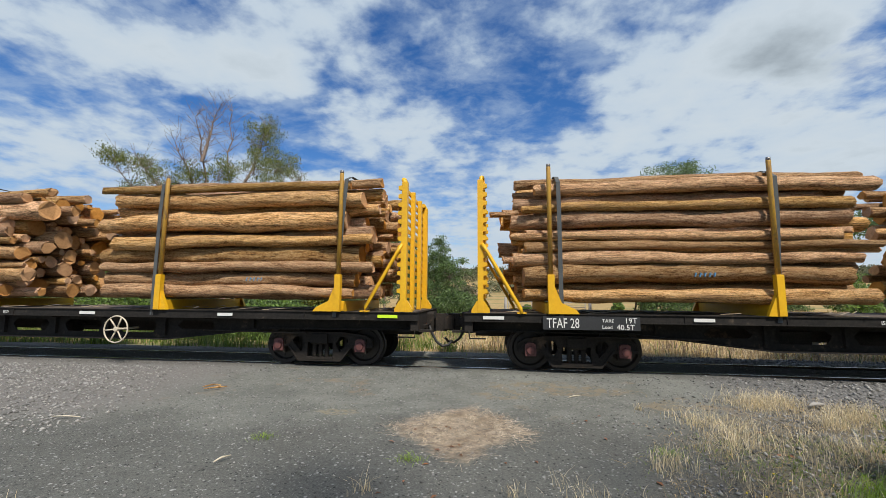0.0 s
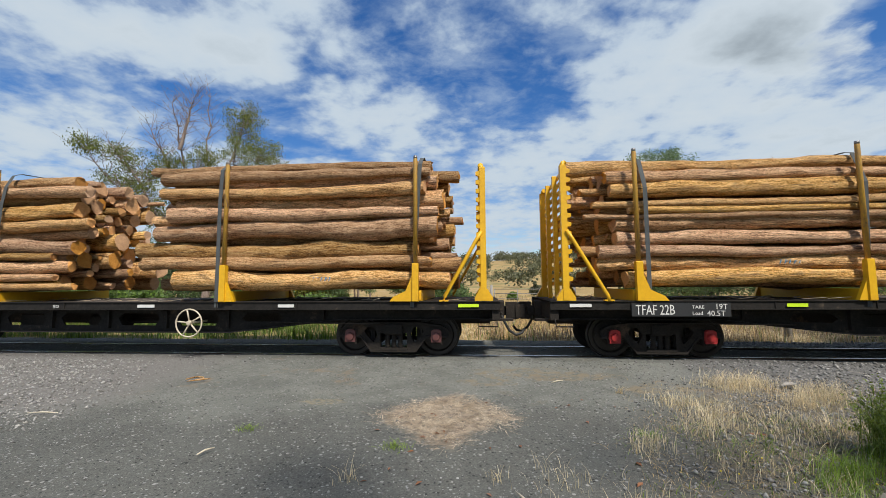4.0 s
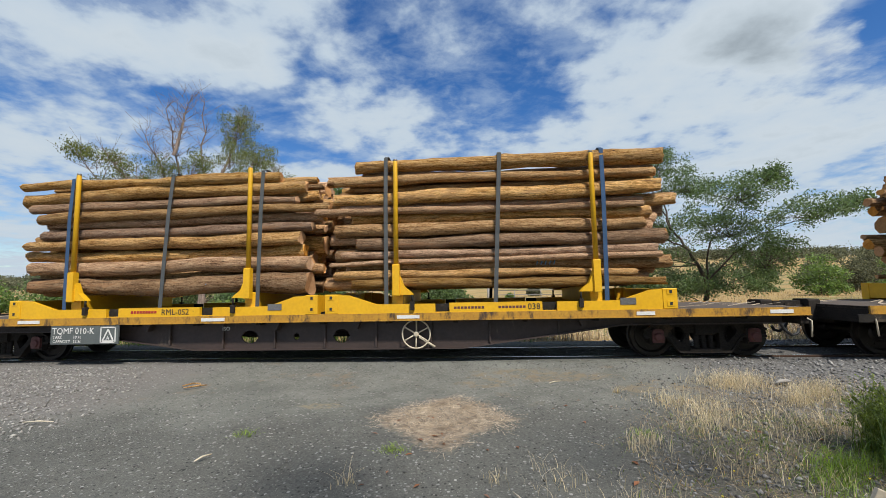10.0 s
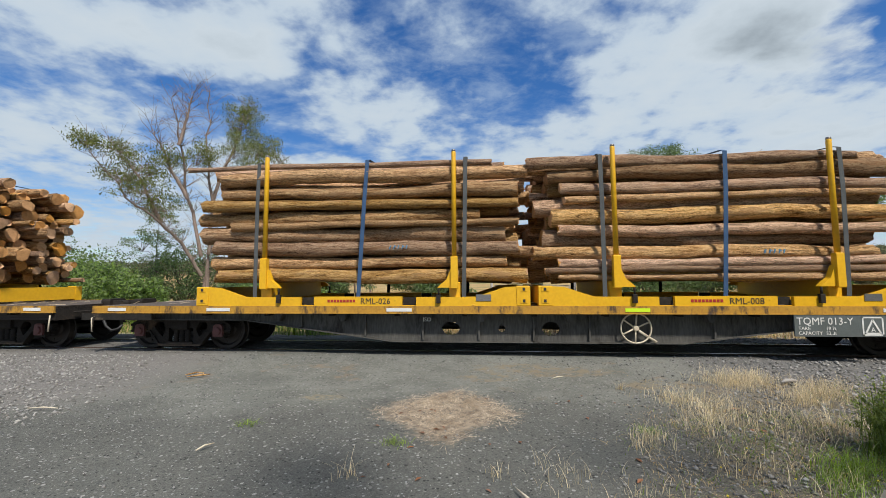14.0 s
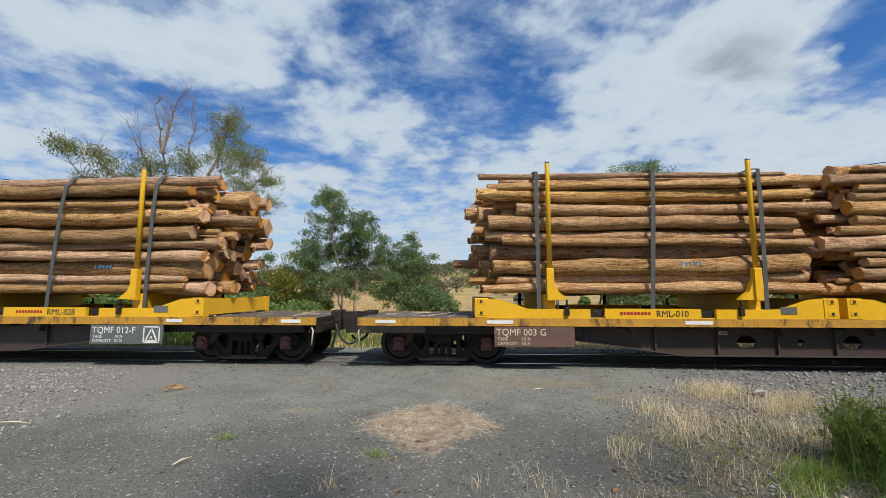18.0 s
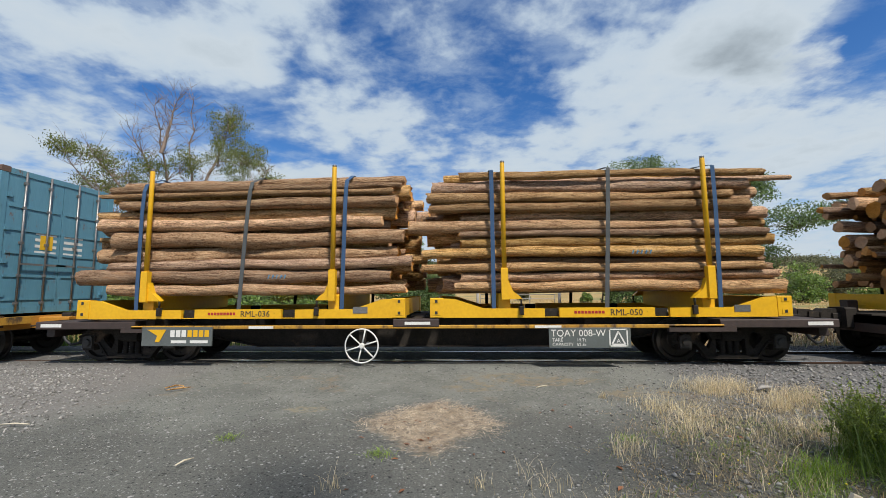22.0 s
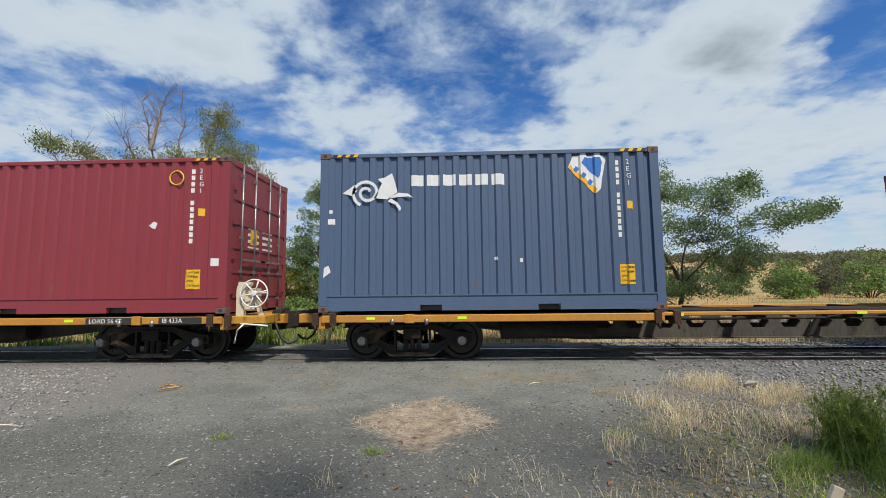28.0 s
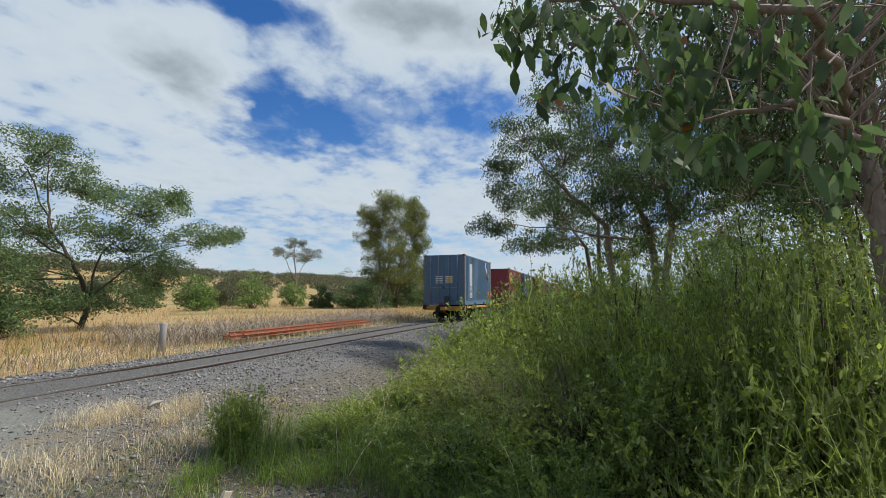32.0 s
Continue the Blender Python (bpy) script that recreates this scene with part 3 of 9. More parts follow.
def lettering(parent, text, size, x, y, z, mat, name="lettering", stretch=1.0, end=False):
    """Writing on a face that looks towards -y (or, with end, towards -x)."""
    key = (text, size, mat.name, stretch)
    if key not in TEXTS:
        cu = bpy.data.curves.new(name, "FONT")
        cu.body, cu.size, cu.extrude, cu.resolution_u = text, size, 0.0015, 2
        tmp = bpy.data.objects.new("tmp", cu)
        me = bpy.data.meshes.new_from_object(tmp)
        bpy.data.objects.remove(tmp)
        me.transform(Matrix.Diagonal((stretch, 1, 1, 1)))
        me.materials.clear()
        me.materials.append(mat)
        TEXTS[key] = me
    return part(name, TEXTS[key], None, parent, at=pose(x, y, z, 90, 0, -90 if end else 0))


def bars(parent, rects, y, mat, name="marking"):
    """Plain bars (x0, x1, z0, z1) lying on a face at y that looks towards -y."""
    bm = bmesh.new()
    for x0, x1, z0, z1 in rects:
        box(bm, x0, x1, y - 0.003, y + 0.001, z0, z1)
    pieces(name, bm, mat, parent)


# ---- ground ----
def smooth(a, b, v):
    k = np.clip((v - a) / (b - a), 0, 1)
    return k * k * (3 - 2 * k)


def height(x, y):
    """Ground level: a flat crossing, a ballast bed to the east, a field that climbs to wooded hills."""
    x, y = np.asarray(x, float), np.asarray(y, float)
    z = -.055 - .03 * smooth(1.0, 4.0, np.abs(y))
    z = z + (.043 - .03 * smooth(3.8, 6.5, x)) * (1 - smooth(.9, 2.6, np.abs(y)))
    bed = smooth(4.0, 9.0, x)
    z = z - bed * .30 * smooth(1.6, 3.6, -y) - .12 * smooth(6, 20, -y)
    z = z - .08 * smooth(1.2, 3.2, y) + .30 * smooth(3.5, 9, y)
    z = z + .022 * np.maximum(y - 32, 0) * smooth(32, 90, y)
    z = z + smooth(110, 320, y) * 14 * np.exp(-((x - 75) / 120) ** 2)
    z = z + smooth(120, 330, y) * 7 * (.62 + .38 * np.sin(x / 95 + .8) * np.sin(y / 70))
    z = z + smooth(90, 420, x) * smooth(-60, 60, y) * 9
    return z


def ground_material():
    mat = bpy.data.materials.new("ground")
    mat.use_nodes = True
    nt = mat.node_tree
    n, link = nt.nodes.new, nt.links.new
    bsdf = nt.nodes["Principled BSDF"]
    bsdf.inputs["Roughness"].default_value = 0.92
    geo = n("ShaderNodeNewGeometry")
    pos = geo.outputs["Position"]
    sep = n("ShaderNodeSeparateXYZ")
    link(pos, sep.inputs[0])
    X, Y = sep.outputs[0], sep.outputs[1]

    def m(op, a, b=None, c=None):
        k = n("ShaderNodeMath")
        k.operation = op
        for i, v in enumerate((a, b, c)):
            if v is None:
                continue
            if isinstance(v, (int, float)):
                k.inputs[i].default_value = v
            else:
                link(v, k.inputs[i])
        return k.outputs[0]

    def noise_at(scale, detail=5, rough=.6):
        t = n("ShaderNodeTexNoise")
        t.inputs["Scale"].default_value, t.inputs["Detail"].default_value, t.inputs["Roughness"].default_value = scale, detail, rough
        link(pos, t.inputs["Vector"])
        return t.outputs["Fac"]

    def step(v, a, b):
        r = n("ShaderNodeMapRange")
        r.interpolation_type = "SMOOTHSTEP"
        r.inputs[1].default_value, r.inputs[2].default_value = a, b
        link(v, r.inputs[0])
        return r.outputs[0]

    def mix(f, a, b):
        k = n("ShaderNodeMix")
        k.data_type = "RGBA"
        link(f, k.inputs["Factor"])
        for s, v in (("A", a), ("B", b)):
            if isinstance(v, tuple):
                k.inputs[s].default_value = (*v, 1)
            else:
                link(v, k.inputs[s])
        return k.outputs["Result"]
    big, mid, small, tiny = noise_at(.45), noise_at(2.2), noise_at(14, 4), noise_at(75, 3, .7)
    vor = n("ShaderNodeTexVoronoi")
    vor.inputs["Scale"].default_value = 26
    link(pos, vor.inputs["Vector"])

    def chips(scale):
        k = n("ShaderNodeTexVoronoi")
        k.inputs["Scale"].default_value = scale
        link(pos, k.inputs["Vector"])
        sp = n("ShaderNodeSeparateColor")
        link(k.outputs["Color"], sp.inputs[0])
        return k.outputs["Distance"], sp.outputs[0], sp.outputs[1]
    # dark metalled yard of fine chippings
    d1, c1, c1b = chips(105)
    d2, c2, c2b = chips(24)
    yard = mix(step(mid, .35, .65), (0.128, 0.130, 0.112), (0.186, 0.188, 0.163))
    yard = mix(m("MULTIPLY", step(big, .50, .62), .8), yard, (0.235, 0.240, 0.208))
    yard = mix(m("MULTIPLY", step(small, .56, .70), .4), yard, (0.130, 0.115, 0.095))
    grit = mix(c1, (0.060, 0.061, 0.053), (0.25, 0.252, 0.222))
    yard = mix(m("MULTIPLY", step(d1, .70, .30), .62), yard, grit)
    # tree shadow over the near yard, put into the ground colour with a ragged edge
    tree_shade = step(m("ADD", m("ADD", Y, m("MULTIPLY", X, -.10)), m("MULTIPLY", m("SUBTRACT", noise_at(.8, 6, .62), .5), 2.6)), -2.9, -4.2)
    yard = mix(m("MULTIPLY", tree_shade, .66), yard, mix(c1, (0.050, 0.050, 0.045), (0.112, 0.110, 0.098)))
    d3, c3, c3b = chips(38)
    yard = mix(m("MULTIPLY", step(c3, .80, .86), step(d3, .52, .30)), yard, mix(c3b, (0.024, 0.025, 0.024), (0.075, 0.078, 0.072)))
    yard = mix(m("MULTIPLY", step(c3b, .90, .93), step(d3, .46, .28)), yard, (0.27, 0.272, 0.255))
    wet = step(noise_at(.9, 6, .68), .50, .64)
    yard = mix(m("MULTIPLY", wet, .26), yard, (0.060, 0.063, 0.058))
    yard = mix(m("MULTIPLY", step(c1b, .965, .98), step(d1, .50, .35)), yard, (0.36, 0.35, 0.315))
    # scattered larger stones pressed into it
    pale = m("MULTIPLY", step(m("ADD", c2, m("MULTIPLY", noise_at(3, 3), .25)), 1.03, 1.05), step(d2, .40, .26))
    yard = mix(pale, yard, mix(c2b, (0.13, 0.125, 0.115), (0.36, 0.35, 0.325)))
    # sandy stains
    sand = m("MULTIPLY", step(noise_at(1.3, 6, .7), .57, .68), step(m("ADD", Y, m("MULTIPLY", big, 1.0)), -3.6, -1.8))
    yard = mix(m("MULTIPLY", sand, .75), yard, (0.215, 0.165, 0.11))

    def blob(cx, cy, rx, ry, wob=.35):
        dx = m("DIVIDE", m("SUBTRACT", X, cx), rx)
        dy = m("DIVIDE", m("SUBTRACT", Y, cy), ry)
        d = m("SQRT", m("ADD", m("MULTIPLY", dx, dx), m("MULTIPLY", dy, dy)))
        d = m("ADD", d, m("MULTIPLY", m("SUBTRACT", mid, .5), wob * 3))
        return m("SUBTRACT", 1.0, step(d, .72, 1.05))
    tex = mix(step(small, .4, .6), (0.19, 0.150, 0.110), (0.36, 0.29, 0.21))
    dia = m("ADD", m("DIVIDE", m("ABSOLUTE", m("ADD", X, .36)), .82), m("DIVIDE", m("ABSOLUTE", m("ADD", Y, 3.86)), .95))
    dia = m("ADD", dia, m("MULTIPLY", m("SUBTRACT", noise_at(5, 5, .7), .5), 1.1))
    yard = mix(m("MULTIPLY", m("SUBTRACT", 1.0, step(dia, .70, 1.10)), .85), yard, tex)
    yard = mix(m("MULTIPLY", m("MULTIPLY", blob(-1.9, -3.45, .3, .12, .6), step(small, .40, .60)), .7), yard, (0.26, 0.22, 0.14))
    for bx, by, ra, rb in ((.9, -1.9, 1.1, .40), (.15, -2.4, .5, .22), (2.4, -2.6, .5, .25)):
        yard = mix(m("MULTIPLY", m("MULTIPLY", blob(bx, by, ra, rb, .55), step(noise_at(7, 5, .7), .42, .60)), .65), yard, (0.235, 0.185, 0.115))
    # lighter ballast to the west
    west = m("MULTIPLY", step(m("ADD", X, m("MULTIPLY", big, -1.5)), -4.6, -6.2), step(m("ADD", Y, m("MULTIPLY", mid, .9)), -4.2, -3.0))
    yard = mix(west, yard, mix(step(vor.outputs["Distance"], .1, .5), (0.25, 0.24, 0.22), (0.17, 0.16, 0.145)))
    # ballast bed to the east
    east = m("MULTIPLY", step(m("ADD", X, m("MULTIPLY", mid, 1.4)), 3.3, 4.8), step(m("ADD", Y, m("MULTIPLY", mid, .8)), -4.2, -3.3))
    yard = mix(east, yard, mix(step(vor.outputs["Distance"], .08, .5), (0.27, 0.262, 0.247), (0.13, 0.126, 0.119)))
    # weedy soil to the south-east of the yard
    edge = m("ADD", m("ADD", X, m("MULTIPLY", Y, -.55)), m("MULTIPLY", mid, 1.6))
    soil = m("MULTIPLY", step(edge, 4.5, 6.2), step(Y, -2.2, -3.4))
    yard = mix(m("MULTIPLY", soil, step(noise_at(3.4, 5, .65), .30, .54)), yard, mix(c1, (0.060, 0.054, 0.040), (0.205, 0.170, 0.115)))
    # shadow under the train, put into the ground colour between and beside the rails
    train_shade = m("SUBTRACT", 1.0, step(m("ABSOLUTE", m("ADD", Y, m("MULTIPLY", m("SUBTRACT", mid, .5), .4))), .85, 1.20))
    yard = mix(m("MULTIPLY", train_shade, .30), yard, (0.028, 0.0265, 0.025))
    # dry field beyond the line
    dry = mix(step(mid, .35, .65), (0.40, 0.275, 0.115), (0.30, 0.205, 0.085))
    dry = mix(m("MULTIPLY", step(noise_at(.09, 4), .50, .62), .75), dry, (0.15, 0.165, 0.06))
    dry = mix(m("MULTIPLY", step(noise_at(.5, 6), .55, .66), .6), dry, (0.44, 0.33, 0.17))
    field = step(m("ADD", Y, m("MULTIPLY", m("SUBTRACT", mid, .5), 1.2)), 1.9, 2.5)
    col = mix(field, yard, dry)
    back = step(m("ADD", Y, m("MULTIPLY", mid, 1.0)), -10.0, -12.5)
    col = mix(back, col, mix(step(mid, .4, .6), (0.10, 0.11, 0.045), (0.19, 0.155, 0.08)))
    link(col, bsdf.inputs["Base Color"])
    bump = n("ShaderNodeBump")
    bump.inputs["Strength"].default_value = .60
    bump.inputs["Distance"].default_value = .016
    bsdf.inputs["Specular IOR Level"].default_value = .25
    hgt = m("ADD", m("MULTIPLY", tiny, .35), m("MULTIPLY", small, .7))
    hgt = m("ADD", hgt, m("MULTIPLY", m("SUBTRACT", 1.0, d1), .45))
    hgt = m("ADD", hgt, m("MULTIPLY", pale, .4))
    hgt = m("ADD", hgt, m("MULTIPLY", m("SUBTRACT", 1.0, vor.outputs["Distance"]), m("ADD", m("MULTIPLY", m("MAXIMUM", west, east), 1.6), .15)))
    link(hgt, bump.inputs["Height"])
    link(bump.outputs[0], bsdf.inputs["Normal"])
    return mat


def axis(near, far, step_near, k):
    v = list(np.arange(-near, near + 1e-6, step_near))
    d, p = step_near, near
    while p < far:
        d *= k
        p += d
        v += [p]
        v.insert(0, -p)
    return np.array(v)


def build_ground():
    ax, ay = axis(24, 2600, .4, 1.11), axis(14, 2600, .3, 1.11)
    gx, gy = np.meshgrid(ax, ay)
    gz = height(gx, gy)
    near = np.exp(-((gx / 14) ** 2 + (gy / 9) ** 2))
    rng = np.random.RandomState(4)
    gz = gz + near * rng.uniform(-.006, .006, gz.shape)
    k, r = len(ax), len(ay)
    idx = np.arange(k * r).reshape(r, k)
    f = np.stack([idx[:-1, :-1], idx[:-1, 1:], idx[1:, 1:], idx[1:, :-1]], -1).reshape(-1, 4)
    me = raw_mesh("ground", np.stack([gx, gy, gz], -1).reshape(-1, 3), f, ground_material(), True)
    tagged(new("ground", me), "dark gravel yard, ballast and dry field", "ground", kind="structure")


build_ground()


# ---- track ----
def build_track():
    tr = thing("railway_track", "narrow railway track with shiny rails and timber sleepers", "railway track", kind="structure")
    for s in (-1, 1):
        bm = bmesh.new()
        c = s * .5685
        prof = [(-.062, -.14), (.062, -.14), (.062, -.128), (.012, -.115), (.010, -.045), (.034, -.032), (.035, -.010), (.028, -.001), (-.028, -.001), (-.035, -.010), (-.034, -.032), (-.010, -.045), (-.012, -.115), (-.062, -.128)]
        prism_x(bm, [(c + y, z) for y, z in prof], -220, 320)
        top = bmesh.new()
        prism_x(top, [(c - .026, -.0008), (c + .026, -.0008), (c + .026, .001), (c - .026, .001)], -220, 320)
        r = part("rail", bm, M["rust"], tr)
        part("running_surface", top, M["rail_top"], r)
    rng = random.Random(8)

    def sl():
        bm = bmesh.new()
        bbox(bm, -.11, .11, -1.05, 1.05, -.22, -.10, .015)
        return mesh_of(bm, "sleeper", M["sleeper"])
    me = sl()
    for i in range(120):
        x = -22 + .62 * i
        if -9 < x < 3.2:
            continue
        part("sleeper", me, None, tr, at=pose(x + rng.uniform(-.03, .03), rng.uniform(-.03, .03), .045 if x > 4 else .02, 0, 0, rng.uniform(-1.5, 1.5)))


build_track()


def stones(name, count, seed, place, size, label, mat="stone"):
    """Loose angular stones as one heap."""
    rng = np.random.RandomState(seed)
    base = np.array([(1, 0, 0), (-1, 0, 0), (0, 1, 0), (0, -1, 0), (0, 0, 1), (0, 0, -1)], float)
    fc = np.array([(0, 2, 4), (2, 1, 4), (1, 3, 4), (3, 0, 4), (2, 0, 5), (1, 2, 5), (3, 1, 5), (0, 3, 5)])
    x, y = place(rng, count)
    s = size[0] + (size[1] - size[0]) * rng.random_sample(len(x)) ** 2
    z = height(x, y)
    v = base[None] * (1 + rng.uniform(-.35, .35, (len(x), 6, 1))) * (s[:, None] * rng.uniform(.6, 1.2, (len(x), 3)))[:, None, :]
    a = rng.uniform(0, 6.28, len(x))
    ca, sa = np.cos(a)[:, None], np.sin(a)[:, None]
    v = np.stack([v[..., 0] * ca - v[..., 1] * sa, v[..., 0] * sa + v[..., 1] * ca, v[..., 2] * .7], -1)
    v = v + np.stack([x, y, z + s * .25], -1)[:, None, :]
    f = (fc[None] + 6 * np.arange(len(x))[:, None, None]).reshape(-1, 3)
    tagged(new(name, raw_mesh(name, v.reshape(-1, 3), f, M[mat])), label, "ballast", kind="stuff")


def east_bed(rng, n):
    x = rng.uniform(2.6, 30, n) ** 1.0
    y = rng.uniform(-4.6, -.75, n)
    keep = (x + rng.normal(0, .6, n) > 3.6) & (y > -4.3 - .25 * np.sin(x) + rng.normal(0, .15, n))
    return x[keep], y[keep]


def far_bed(rng, n):
    x, y = rng.uniform(3, 34, n), rng.uniform(.72, 2.1, n)
    return x, y


def west_bed(rng, n):
    x, y = rng.uniform(-12, -4.4, n), rng.uniform(-4.6, -1.3, n)
    keep = (x + 1.3 * rng.random_sample(n) < -4.6 - .5 * (y + 3)) 
    return x[keep], y[keep]


def yard_bits(rng, n):
    return rng.uniform(-9, 4, n), rng.uniform(-7.5, -.9, n)


def track_bits(rng, n):
    x, y = rng.uniform(-12, 9, n), rng.uniform(-1.6, 1.9, n)
    keep = np.abs(np.abs(y) - .5685) > .075
    return x[keep], y[keep]


def soil_bits(rng, n):
    x, y = rng.uniform(1.2, 6.0, n), rng.uniform(-6.5, -2.0, n)
    keep = x - .55 * y + rng.normal(0, .5, n) > 4.0
    return x[keep], y[keep]


stones("ballast", 19000, 1, east_bed, (.013, .038), "grey crushed ballast beside the rails")
stones("ballast", 4500, 2, far_bed, (.018, .045), "grey crushed ballast beyond the rails")
stones("ballast", 8000, 3, west_bed, (.010, .030), "pale crushed stone at the crossing edge", "pale_stone")
stones("gravel", 6500, 5, yard_bits, (.003, .017), "loose gravel scattered on the dark yard")
stones("gravel", 4200, 6, yard_bits, (.003, .012), "pale chips scattered on the dark yard", "pale_stone")
stones("gravel", 9000, 8, track_bits, (.005, .020), "dusty gravel packed between the rails")
stones("gravel", 9000, 7, soil_bits, (.006, .026), "grey gravel lying on the weedy soil")


# ---- grasses ----
def blades(name, x, y, h, w, lean, mat, seed, label, category="grass", z=None, segs=3, curl=.5, parent=None, droop=0.0):
    """Thin tapering blades at the points x, y; h, w, lean are arrays."""
    rng = np.random.RandomState(seed)
    n = len(x)
    z0 = height(x, y) if z is None else z
    a = rng.uniform(0, 6.2832, n)
    dx, dy = np.cos(a), np.sin(a)
    b = a + 1.5708 + rng.uniform(-.6, .6, n)
    wx, wy = np.cos(b), np.sin(b)
    rows = []
    for i in range(segs + 1):
        k = i / segs
        off = lean * h * (k ** (1 + curl * 2))
        px, py, pz = x + dx * off, y + dy * off, z0 + h * (k * np.maximum(1 - .18 * lean * k, .4) - droop * k ** 3) - .004
        ww = w * (1 - k) * .5 + .0006
        rows.append(np.stack([px - wx * ww, py - wy * ww, pz], -1))
        rows.append(np.stack([px + wx * ww, py + wy * ww, pz], -1))
    v = np.stack(rows, 1)
    q = np.array([(2 * i, 2 * i + 1, 2 * i + 3, 2 * i + 2) for i in range(segs)])
    k = 2 * (segs + 1)
    f = (q[None] + k * np.arange(n)[:, None, None]).reshape(-1, 4)
    me = raw_mesh(name, v.reshape(-1, 3), f, mat)
    ob = new(name, me)
    if parent:
        ob.parent = parent
    return tagged(ob, label, "" if parent else category, kind="stuff")


def scatter(rng, n, x0, x1, y0, y1, clump=0, spread=.1):
    if not clump:
        return rng.uniform(x0, x1, n), rng.uniform(y0, y1, n)
    cx, cy = rng.uniform(x0, x1, clump), rng.uniform(y0, y1, clump)
    i = rng.randint(0, clump, n)
    return cx[i] + rng.normal(0, spread, n), cy[i] + rng.normal(0, spread, n)


def build_grass():
    rng = np.random.RandomState(12)
    # tall dry grass along the far side of the line
    x, y = scatter(rng, 46000, -26, 42, 2.2, 9.5, 2600, .22)
    keep = (y > 1.9 + .3 * np.sin(x * .7)) & ~((x > 9) & (x < 20) & (y < 4.2))
    x, y = x[keep], y[keep]
    keep = (x > -1.5 + rng.normal(0, .8, len(x))) | (rng.random_sample(len(x)) < .40)
    x, y = x[keep], y[keep]
    n = len(x)
    blades("dry_grass", x, y, (.14 + .62 * rng.random_sample(n) ** 1.7 * (.55 + .45 * np.sin(x * .9 + 1.3 * np.sin(y)))) * np.where(x > -1.5, 1, .6), rng.uniform(.005, .012, n), rng.uniform(.2, 1.1, n), M["dry_grass"], 1, "tall dry golden grass beside the railway", segs=3, droop=.22)
    x, y = scatter(rng, 16000, -2, 34, 2.1, 4.6, 420, .30)
    n = len(x)
    blades("pale_grass", x, y, rng.uniform(.10, .42, n), rng.uniform(.004, .010, n), rng.uniform(.4, 1.8, n), M["pale_grass"], 27, "pale straw grass leaning beside the ballast", segs=3, droop=.28)
    x, y = scatter(rng, 26000, -34, 70, 9, 34, 2200, .35)
    n = len(x)
    blades("dry_grass", x, y, rng.uniform(.10, .32, n), rng.uniform(.015, .03, n), rng.uniform(.1, .8, n), M["dry_grass"], 2, "dry golden paddock grass", segs=2)
    # green growth low along the far side
    x, y = scatter(rng, 30000, -24, 34, 1.9, 6.5, 420, .30)
    k = (x < -1) | (rng.random_sample(len(x)) < .10)
    x, y = x[k], y[k]
    n = len(x)
    blades("green_weeds", x, y, rng.uniform(.15, .58, n), rng.uniform(.010, .026, n), rng.uniform(.2, .9, n), M["green_grass"], 3, "green weeds at the foot of the bank")
    x, y = scatter(rng, 5200, -3, 30, 2.6, 8.0, 90, .35)
    n = len(x)
    blades("brown_weeds", x, y, rng.uniform(.2, .75, n), rng.uniform(.008, .018, n), rng.uniform(.2, .9, n), M["scrub_grey"], 23, "brown dead weeds in the dry grass", "weeds")
    # pale tufts at the east edge of the yard
    tufts = [(3.48, -2.42, .24, 520, .20), (3.30, -2.62, .16, 260, .16), (3.78, -2.30, .16, 220, .18), (3.05, -2.35, .14, 90, .10), (3.72, -3.25, .13, 300, .24), (4.10, -3.05, .16, 260, .22), (4.35, -2.75, .18, 220, .20), (2.28, -3.28, .16, 200, .17),
             (2.45, -3.62, .20, 230, .17), (2.36, -3.95, .20, 220, .18), (2.05, -4.20, .16, 130, .16), (2.75, -3.35, .18, 120, .13), (1.43, -4.66, .12, 90, .20), (1.55, -4.50, .09, 60, .16), (1.79, -2.85, .03, 44, .12), (3.2, -3.9, .22, 180, .16),
             (2.9, -4.4, .24, 160, .15), (3.5, -4.1, .20, 200, .20), (1.95, -4.95, .20, 90, .14), (.55, -5.25, .14, 46, .14), (1.1, -5.55, .22, 70, .13), (-.95, -5.35, .05, 24, .17), (.12, -5.25, .05, 22, .10), (2.35, -5.2, .22, 120, .13), (-3.2, -5.9, .05, 14, .12), (-5.2, -5.6, .25, 30, .09)]
    for cx, cy, sp, m, top in tufts:
        m = int(m * 1.15)
        x, y = cx + rng.normal(0, sp * .85, m), cy + rng.normal(0, sp * .85, m)
        blades("grass_tuft", x, y, top * (.25 + .95 * rng.random_sample(m)), rng.uniform(.0018, .0042, m), rng.uniform(.1, 1.0, m), M["pale_grass"], int(cx * 100) % 900 + 30, "tuft of bleached dry grass in gravel", "grass tuft", curl=.4, droop=.12)
    x, y = scatter(rng, 9000, 1.2, 5.4, -6.6, -2.2, 260, .13)
    k = x + -.55 * y + rng.normal(0, .40, len(x)) > 4.15
    x, y = x[k], y[k]
    n = len(x)
    blades("sparse_grass", x, y, rng.uniform(.012, .075, n), rng.uniform(.0015, .0035, n), rng.uniform(.4, 2.6, n), M["dry_grass"], 7, "sparse short dry grass on gravelly soil", droop=.15)
    x, y = scatter(rng, 7500, .9, 4.8, -7.0, -3.8, 200, .10)
    k = x + -.5 * y + rng.normal(0, .35, len(x)) > 4.1
    x, y = x[k], y[k]
    n = len(x)
    blades("green_weeds", x, y, rng.uniform(.012, .07, n), rng.uniform(.003, .007, n), rng.uniform(.4, 2.0, n), M["green_grass"], 8, "low green weeds on gravelly soil")
